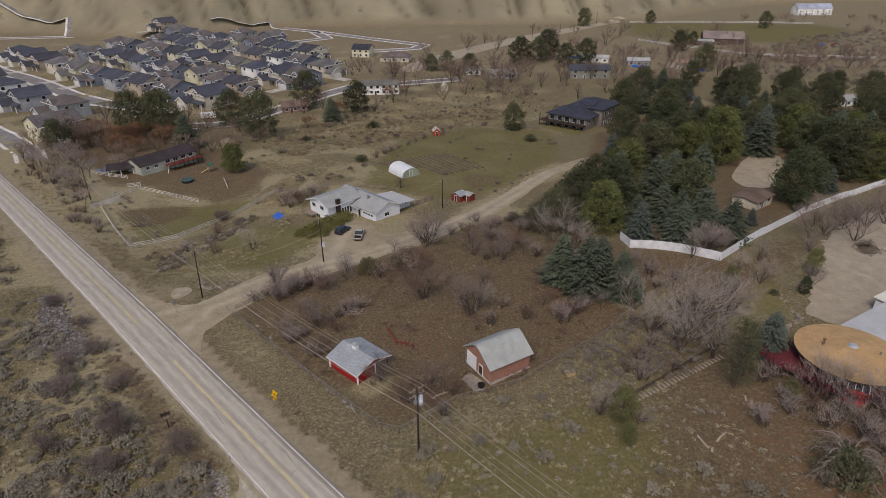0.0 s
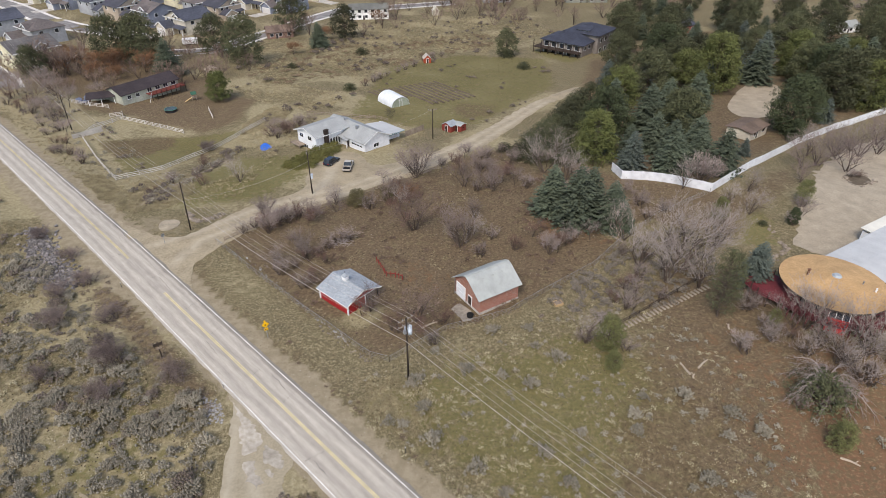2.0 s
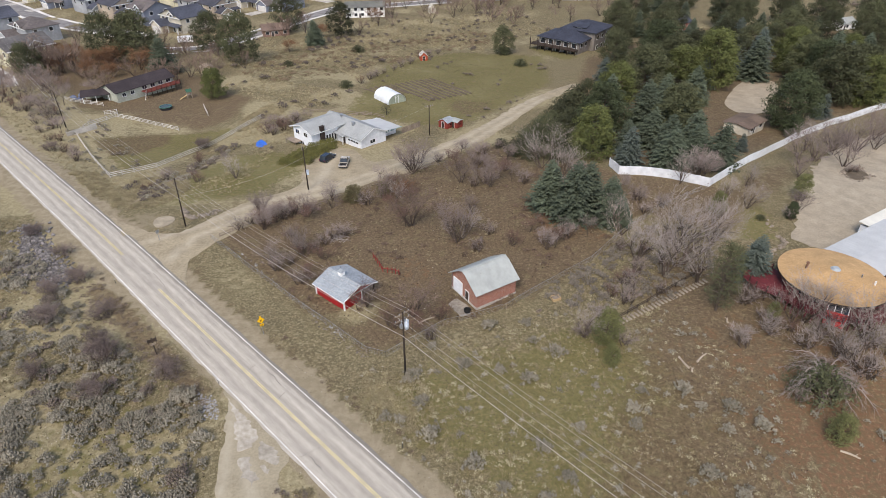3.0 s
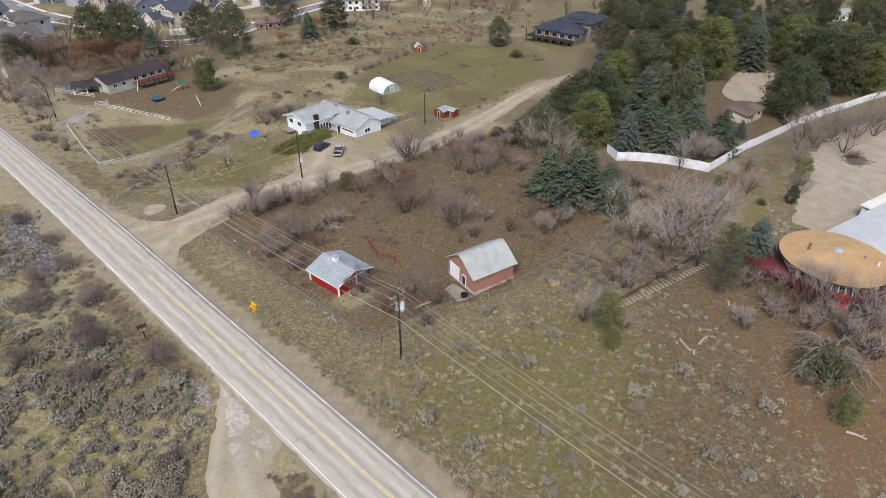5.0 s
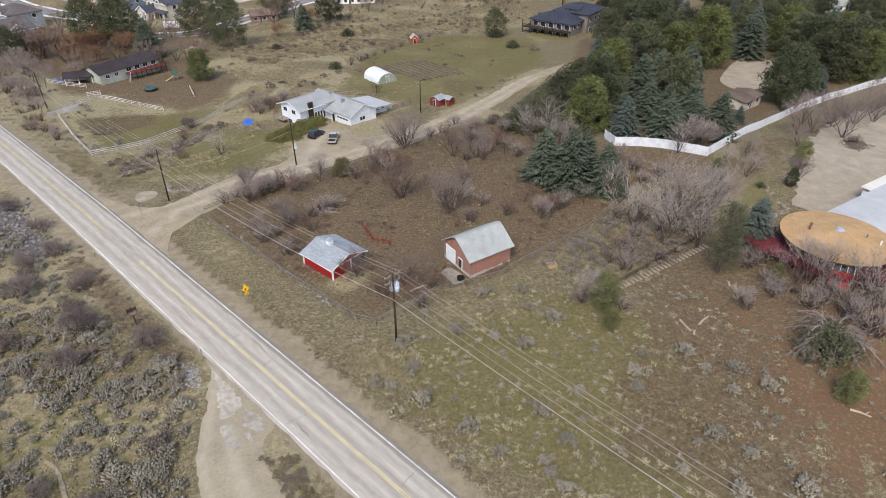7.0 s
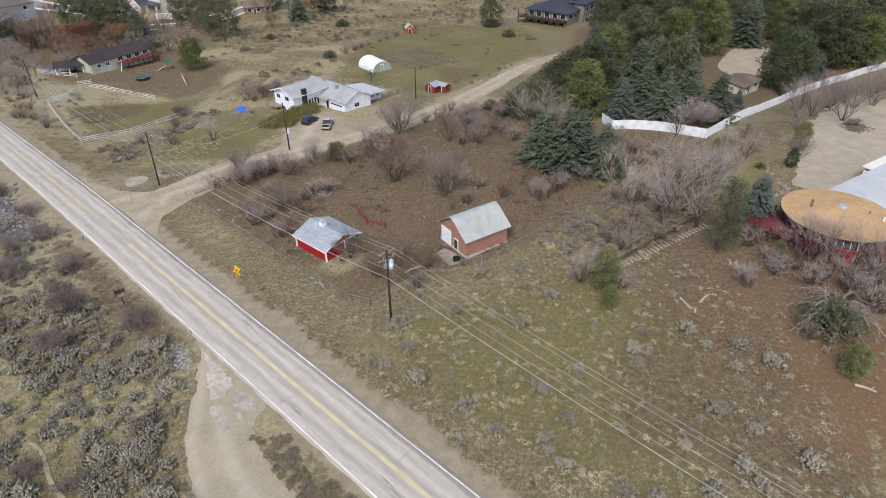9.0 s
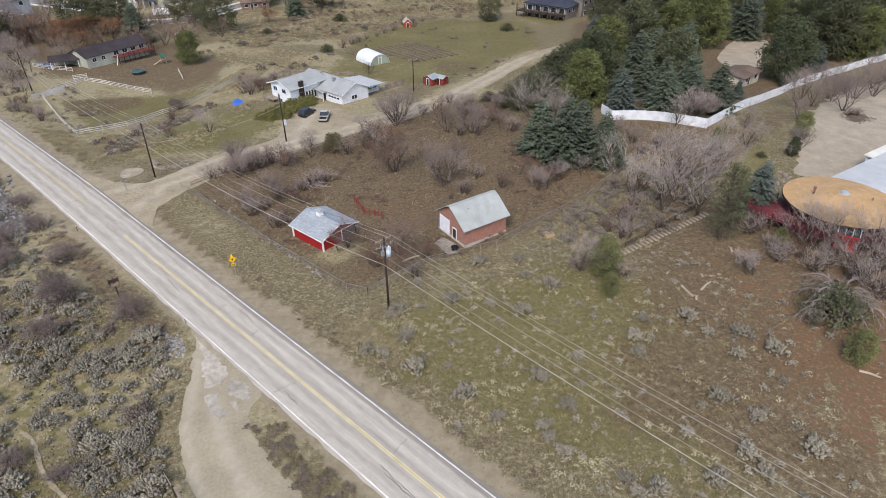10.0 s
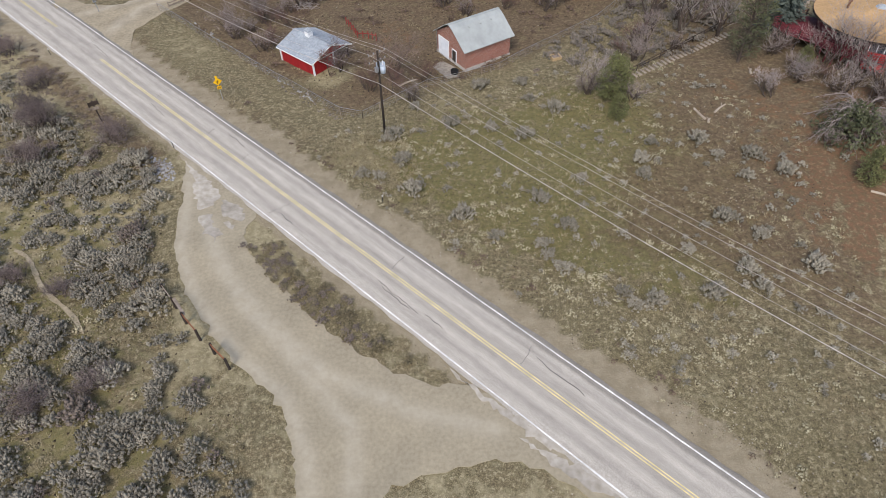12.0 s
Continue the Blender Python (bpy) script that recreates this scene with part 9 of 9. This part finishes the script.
cover("dry_grass", "tufts of pale dry bunch grass", RIGHT_SLOPE, 2600, 4, TUFTS[0], 0.4, 1.0, STRAW, straw_patch)
FAR_LEFT = [(-60, 120), (-45, 125), (-40, 165), (-30, 185), (-20, 215), (-10, 250), (40, 262), (20, 300), (-80, 290), (-90, 230), (-60, 200), (-52, 176), (-66, 150), (-80, 132)]
cover("dry_grass", "tufts of pale dry bunch grass on the bank", FAR_LEFT, 9000, 5, TUFTS[0], 0.8, 1.8, STRAW, lambda x, y: (waves(x, y, 30, 41) > -0.1) & (inside(x, y, FIELD) < 0))
cover("dry_grass", "pale bunch grass beside the power pole", BUNCH, 700, 61, TUFTS[0], 0.6, 1.3, STRAW)
cover("dry_grass", "pale roadside grass", [(-150, 200), (-104, 162), (-80, 136), (-68, 118), (-74, 113), (-96, 134), (-142, 186)], 2500, 6, TUFTS[0], 0.8, 1.6, STRAW)
cover("dry_grass", "thin brown grass in the corral", CORRAL, 5000, 7, TUFTS[1], 0.4, 0.9, material("brown_grass", rgb(112, 96, 74), rgb(88, 76, 58), 4, 0.95, 0.0), lambda x, y: waves(x, y, 12, 43) > -0.2)
cover("low_sagebrush", "low grey sagebrush thicket", LEFT_SLOPE, 950, 8, small_sage, 0.7, 1.7, SAGE, lambda x, y: (waves(x, y, 18, 44) > -0.35) & off_path(x, y))
mid_sage = sage_mesh(144, 1.0, 0.95, SAGE, 40, 5, 0.09)
THICK = [(-54, 64), (-36, 60), (-29.5, 51), (-28.5, 42), (-24, 35), (-19, 28), (-16, 18), (-40, 20), (-52, 32), (-64, 52)]
cover("sagebrush_thicket", "crowded grey sagebrush thicket", THICK, 250, 41, mid_sage, 0.6, 1.35, SAGE, lambda x, y: (waves(x, y, 15, 64) + 0.5 * waves(x, y, 6, 65) > -0.1) & off_path(x, y))
cover("sagebrush_thicket", "grey sagebrush on the upper bank", [(-75, 96), (-48, 70), (-40, 64), (-64, 56), (-92, 66), (-92, 96)], 90, 42, mid_sage, 0.6, 1.3, SAGE)
cover("low_sagebrush", "small grey sagebrush tufts on the slope", RIGHT_SLOPE, 60, 43, small_sage, 0.5, 1.0, SAGE)
cover("low_brush", "dark leafless brush", LEFT_SLOPE, 90, 9, small_dark, 0.7, 1.6, SAGE_DARK, lambda x, y: waves(x, y, 16, 45) > 0.2)
cover("low_sagebrush", "low grey sagebrush", RIGHT_SLOPE, 190, 10, small_sage, 0.35, 0.9, SAGE)
cover("low_brush", "grey brush on the slope below the spruces", [(16, 82), (30, 93), (46, 104), (56, 100), (50, 88), (40, 80), (30, 77)], 260, 11, small_sage, 0.6, 1.4, material("grey_brown_brush", rgb(134, 125, 112), rgb(94, 87, 77), 5, 0.95, 0.0, leafy=0.2))
cover("low_brush", "dark brush on the far bank", FAR_LEFT, 260, 12, small_dark, 0.9, 2.2, SAGE_DARK, lambda x, y: (waves(x, y, 30, 46) > 0.25) & (inside(x, y, FIELD) < -2) & (inside(x, y, YARD) < -1))
cover("low_brush", "dark and grey scrub on the far plain", [(-10, 262), (60, 300), (44, 345), (-20, 325), (-60, 290)], 90, 13, small_dark, 0.8, 1.9, SAGE_DARK)
cover("dry_grass", "pale bunch grass on the far bank", [(-10, 262), (60, 300), (44, 345), (-20, 325), (-60, 290)], 2500, 25, TUFTS[0], 1.0, 2.2, STRAW)
cover("low_brush", "dark and grey scrub on the far plain", [(200, 330), (420, 420), (520, 640), (300, 540), (180, 410)], 520, 14, small_dark, 1.2, 3.4, SAGE_DARK)
cover("low_sagebrush", "grey scrub on the far plain", [(200, 330), (420, 420), (520, 640), (300, 540), (180, 410)], 620, 26, far_sage, 1.2, 3.4, SAGE)
cover("low_brush", "scrub on the hill slope by the round house", [(40, 40), (70, 36), (80, 60), (66, 68), (48, 62)], 45, 15, small_sage, 0.4, 1.0, SAGE)
cover("island_weeds", "weeds on the strip between road and pullout", ISLAND, 150, 16, small_sage, 0.4, 0.9, material("olive_weeds", rgb(128, 117, 90), rgb(98, 89, 68), 5, 0.95, 0.0, leafy=0.3))
cover("island_weeds", "brown dead weeds on the strip between road and pullout", ISLAND, 130, 36, small_dark, 0.35, 0.75, SAGE_DARK)
cover("dry_grass", "grass on the strip between road and pullout", ISLAND, 900, 17, TUFTS[1], 0.5, 1.1, STRAW_DULL)
PALE = material("pale_rabbitbrush", rgb(180, 171, 140), rgb(140, 131, 103), 4, 0.95, 0.0)
weed_low = sage_mesh(145, 0.5, 0.36, PALE, 7, 4, 0.1)
cover("rabbitbrush", "scattered pale straw-coloured rabbitbrush", RIGHT_SLOPE, 420, 54, weed_low, 0.35, 1.0, PALE, lambda x, y: waves(x, y, 16, 67) > -0.3)
cover("rabbitbrush", "scattered pale straw-coloured grass clumps", LEFT_SLOPE, 420, 55, weed_low, 0.4, 1.2, PALE)
cover("rabbitbrush", "small pale straw-coloured rabbitbrush", [(-12, 60), (-3, 66), (10, 64), (14, 54), (22, 42), (30, 38), (36, 30), (26, 28), (10, 40), (-2, 50)], 620, 22, weed_low, 0.4, 1.0, PALE, lambda x, y: waves(x, y, 9, 47) > 0.15)
cover("dry_grass", "olive grass on the far field", FIELD, 4500, 23, TUFTS[1], 0.7, 1.6, STRAW_DULL)
cover("low_brush", "low dark brush at the edge of the far field", FIELD, 70, 24, small_dark, 0.6, 1.5, SAGE_DARK, lambda x, y: waves(x, y, 24, 48) > 0.3)
WEED = material("brown_weeds", rgb(116, 96, 82), rgb(88, 74, 62), 5, 0.95, 0.0)
weed = sage_mesh(142, 0.5, 0.3, WEED, 9, 6, 0.1)
edge = lambda s, o: road_xy(s, o)
BANK = [(-150, 200), (-104, 162), (-80, 136), (-68, 118), (-60, 122), (-74, 146), (-96, 172), (-140, 212)]
cover("low_brush", "dark leafless brush on the road bank", BANK, 130, 37, small_dark, 0.7, 1.7, SAGE_DARK, lambda x, y: waves(x, y, 14, 61) > -0.1)
cover("low_sagebrush", "grey brush on the road bank", BANK, 150, 38, far_sage, 0.7, 1.6, SAGE)
cover("corral_weeds", "low brown weeds in the corral", CORRAL, 260, 39, weed, 0.6, 1.8, WEED, lambda x, y: waves(x, y, 10, 62) > 0.0)
cover("dry_grass", "straw-coloured tufts in the corral", CORRAL, 1600, 40, TUFTS[0], 0.5, 1.1, STRAW, lambda x, y: waves(x, y, 12, 63) > 0.45)
cover("roadside_weeds", "low grey-brown weeds on the road bank", [edge(64, -5.0), edge(108, -5.0), edge(108, -10.5), edge(64, -9.4)], 420, 35, weed, 0.5, 1.3, material("bank_weeds", rgb(132, 118, 102), rgb(100, 88, 76), 5, 0.95, 0.0, leafy=0.3))
tw = bare_meshes(150, 8.5, 0.55, 4, 3, 3, 0.05, 0.075)
bare = fast_mesh("bare_tree", tw[0] + tw[2], tw[1] + [tuple(i + len(tw[0]) for i in f) for f in tw[3]], TWIG_FAR)
cover("far_thicket", "far leafless grey-brown trees and scrub", [(-30, 312), (40, 306), (70, 330), (200, 345), (330, 420), (330, 500), (170, 490), (60, 430), (-40, 400)], 130, 51, bare, 0.8, 1.5, TWIG_FAR, lambda x, y: waves(x, y, 60, 66) > -0.35)
cover("far_thicket", "leafless trees between the new homes and the road", [(-170, 215), (-120, 200), (-84, 214), (-70, 250), (-90, 300), (-150, 260)], 46, 52, bare, 0.6, 1.1, TWIG_FAR)
cover("far_thicket", "far leafless trees below the hills", [(60, 600), (240, 650), (420, 690), (500, 600), (420, 520), (372, 560), (300, 500), (150, 540)], 50, 53, bare, 0.8, 1.4, TWIG_FAR, lambda x, y: inside(x, y, MEADOW) < -4)
cover("roadside_weeds", "low brown weeds along the edge of the dirt shoulder", [edge(-30, 6.2), edge(15, 6.2), edge(70, 6.2), edge(70, 8.2), edge(15, 8.4), edge(-30, 8.2)], 520, 27, weed, 0.4, 1.2, WEED, lambda x, y: waves(x, y, 5, 49) > -0.4)
cover("dry_grass", "green-grey grass tufts between the sagebrush", LEFT_SLOPE, 5000, 29, TUFTS[1], 0.5, 1.0, material("green_grass", rgb(118, 116, 76), rgb(92, 92, 58), 4, 0.95, 0.0))
cover("dry_grass", "tufts in the paddock and yard", PEN + [], 1800, 30, TUFTS[1], 0.6, 1.3, STRAW_DULL)
cover("dry_grass", "tufts in the lawn by the white house", YARD, 2200, 31, TUFTS[1], 0.5, 1.1, MATS["green_grass"])
cover("dry_grass", "straw tufts on the verge by the drive", [(-74, 124), (-66, 116), (-60, 118), (-56, 128), (-62, 140), (-72, 136)], 1500, 32, TUFTS[0], 0.8, 1.7, STRAW)
REED = material("dead_reeds", rgb(136, 116, 92), rgb(104, 90, 72), 5, 0.95, 0.0)
GULLY = [(-72, 226), (-54, 214), (-6, 250), (40, 290), (20, 304), (-62, 268)]
cover("reeds", "orange-brown dead reeds along the gully", GULLY, 300, 33, weed, 1.2, 3.2, REED, lambda x, y: waves(x, y, 20, 53) > -0.2)
cover("dry_grass", "olive grass along the gully", GULLY, 3000, 34, TUFTS[1], 1.0, 2.2, STRAW_DULL)
pebbles = fast_mesh("pebble", [(0.12, 0, 0), (-0.06, 0.1, 0), (-0.06, -0.1, 0), (0, 0, 0.1)], [(0, 1, 3), (1, 2, 3), (2, 0, 3)], PEBBLE)
CLOD = material("dark_clods", rgb(74, 62, 48), rgb(54, 46, 36), 4, 0.95, 0.0)
cover("pebbles", "pale stones scattered in the grass", RIGHT_SLOPE + [], 1500, 18, pebbles, 0.3, 1.0, PEBBLE, sink=0.0)
cover("clods", "dark clods and dung scattered in the grass", RIGHT_SLOPE + [], 4200, 44, pebbles, 0.35, 1.0, CLOD, sink=0.0)
cover("clods", "dark clods between the sagebrush", LEFT_SLOPE, 3000, 45, pebbles, 0.5, 1.6, CLOD, sink=0.0)
cover("clods", "dark clods and twigs in the corral", CORRAL, 2200, 46, pebbles, 0.5, 1.6, CLOD, sink=0.0)
for k, (a, b) in enumerate(((4.3, 7.4), (-7.0, -4.3))):
    strip = [edge(-34, a), edge(20, a), edge(100, a), edge(100, b), edge(20, b), edge(-34, b)]
    cover("pebbles", "pale gravel along the road shoulder", strip, 1500, 47 + k, pebbles, 0.3, 0.9, PEBBLE, sink=0.0, clear=4.2)
    cover("clods", "dark grit along the road shoulder", strip, 1300, 49 + k, pebbles, 0.3, 0.9, CLOD, sink=0.0, clear=4.2)
cover("pebbles", "pale stones scattered in the grass", LEFT_SLOPE, 700, 19, pebbles, 0.5, 1.8, PEBBLE, sink=0.0)
cover("pebbles", "pale litter and stones in the corral", CORRAL, 300, 20, pebbles, 0.4, 1.3, PEBBLE, sink=0.0)
rock = fast_mesh("rock", [tuple(v.co) for v in RIP_STONES[0].vertices], [tuple(p.vertices) for p in RIP_STONES[0].polygons], MATS["blue_grey_rubble"])
cover("rock_fill", "grey broken rock on the roadside bank", [(-85.2, 110.3), (-82, 109.8), (-73.2, 100.1), (-63.9, 90.7), (-65.4, 88.6), (-72.1, 90), (-75.5, 90), (-79.4, 100.1)], 1700, 21, rock, 0.25, 0.6, MATS["blue_grey_rubble"], sink=-0.03)
UPPER = [(-105, 129), (-94.5, 121.5), (-85.6, 111), (-80, 100), (-75.5, 90), (-95, 60), (-135, 90), (-140, 140), (-120, 150)]
cover("dry_grass", "straw grass on the bank above the rocks", UPPER, 5000, 71, TUFTS[0], 0.7, 1.5, STRAW, lambda x, y: waves(x, y, 20, 71) > -0.4)
cover("dry_grass", "olive grass on the bank above the rocks", UPPER, 4000, 72, TUFTS[1], 0.7, 1.4, STRAW_DULL)
cover("low_brush", "dark brush on the bank above the rocks", UPPER, 150, 73, small_dark, 0.6, 1.7, SAGE_DARK, lambda x, y: waves(x, y, 14, 72) > 0.0)
DRAIN = [(-66.7, 121.5), (-66.3, 132), (-62.2, 142.5), (-57, 152), (-54.4, 156.6), (-54.5, 150), (-56, 144.6), (-60.2, 130), (-62.7, 120.2)]
cover("low_brush", "dark brush along the paddock fence", DRAIN, 34, 74, small_dark, 0.7, 1.7, SAGE_DARK)
cover("low_sagebrush", "grey brush along the paddock fence", DRAIN, 55, 75, far_sage, 0.8, 1.7, SAGE)
cover("dry_grass", "straw grass between paddock and road", [(-90, 136.3), (-83.9, 140), (-78, 134), (-68, 119), (-69.5, 114.5)], 1400, 76, TUFTS[0], 0.8, 1.6, STRAW)
DEAD = [(-59, 178), (-53, 191), (-45, 188), (-48, 174), (-57, 169.5)]
cover("dry_grass", "bleached grass on the bank behind the house", DEAD, 1500, 77, TUFTS[0], 0.8, 1.6, STRAW)
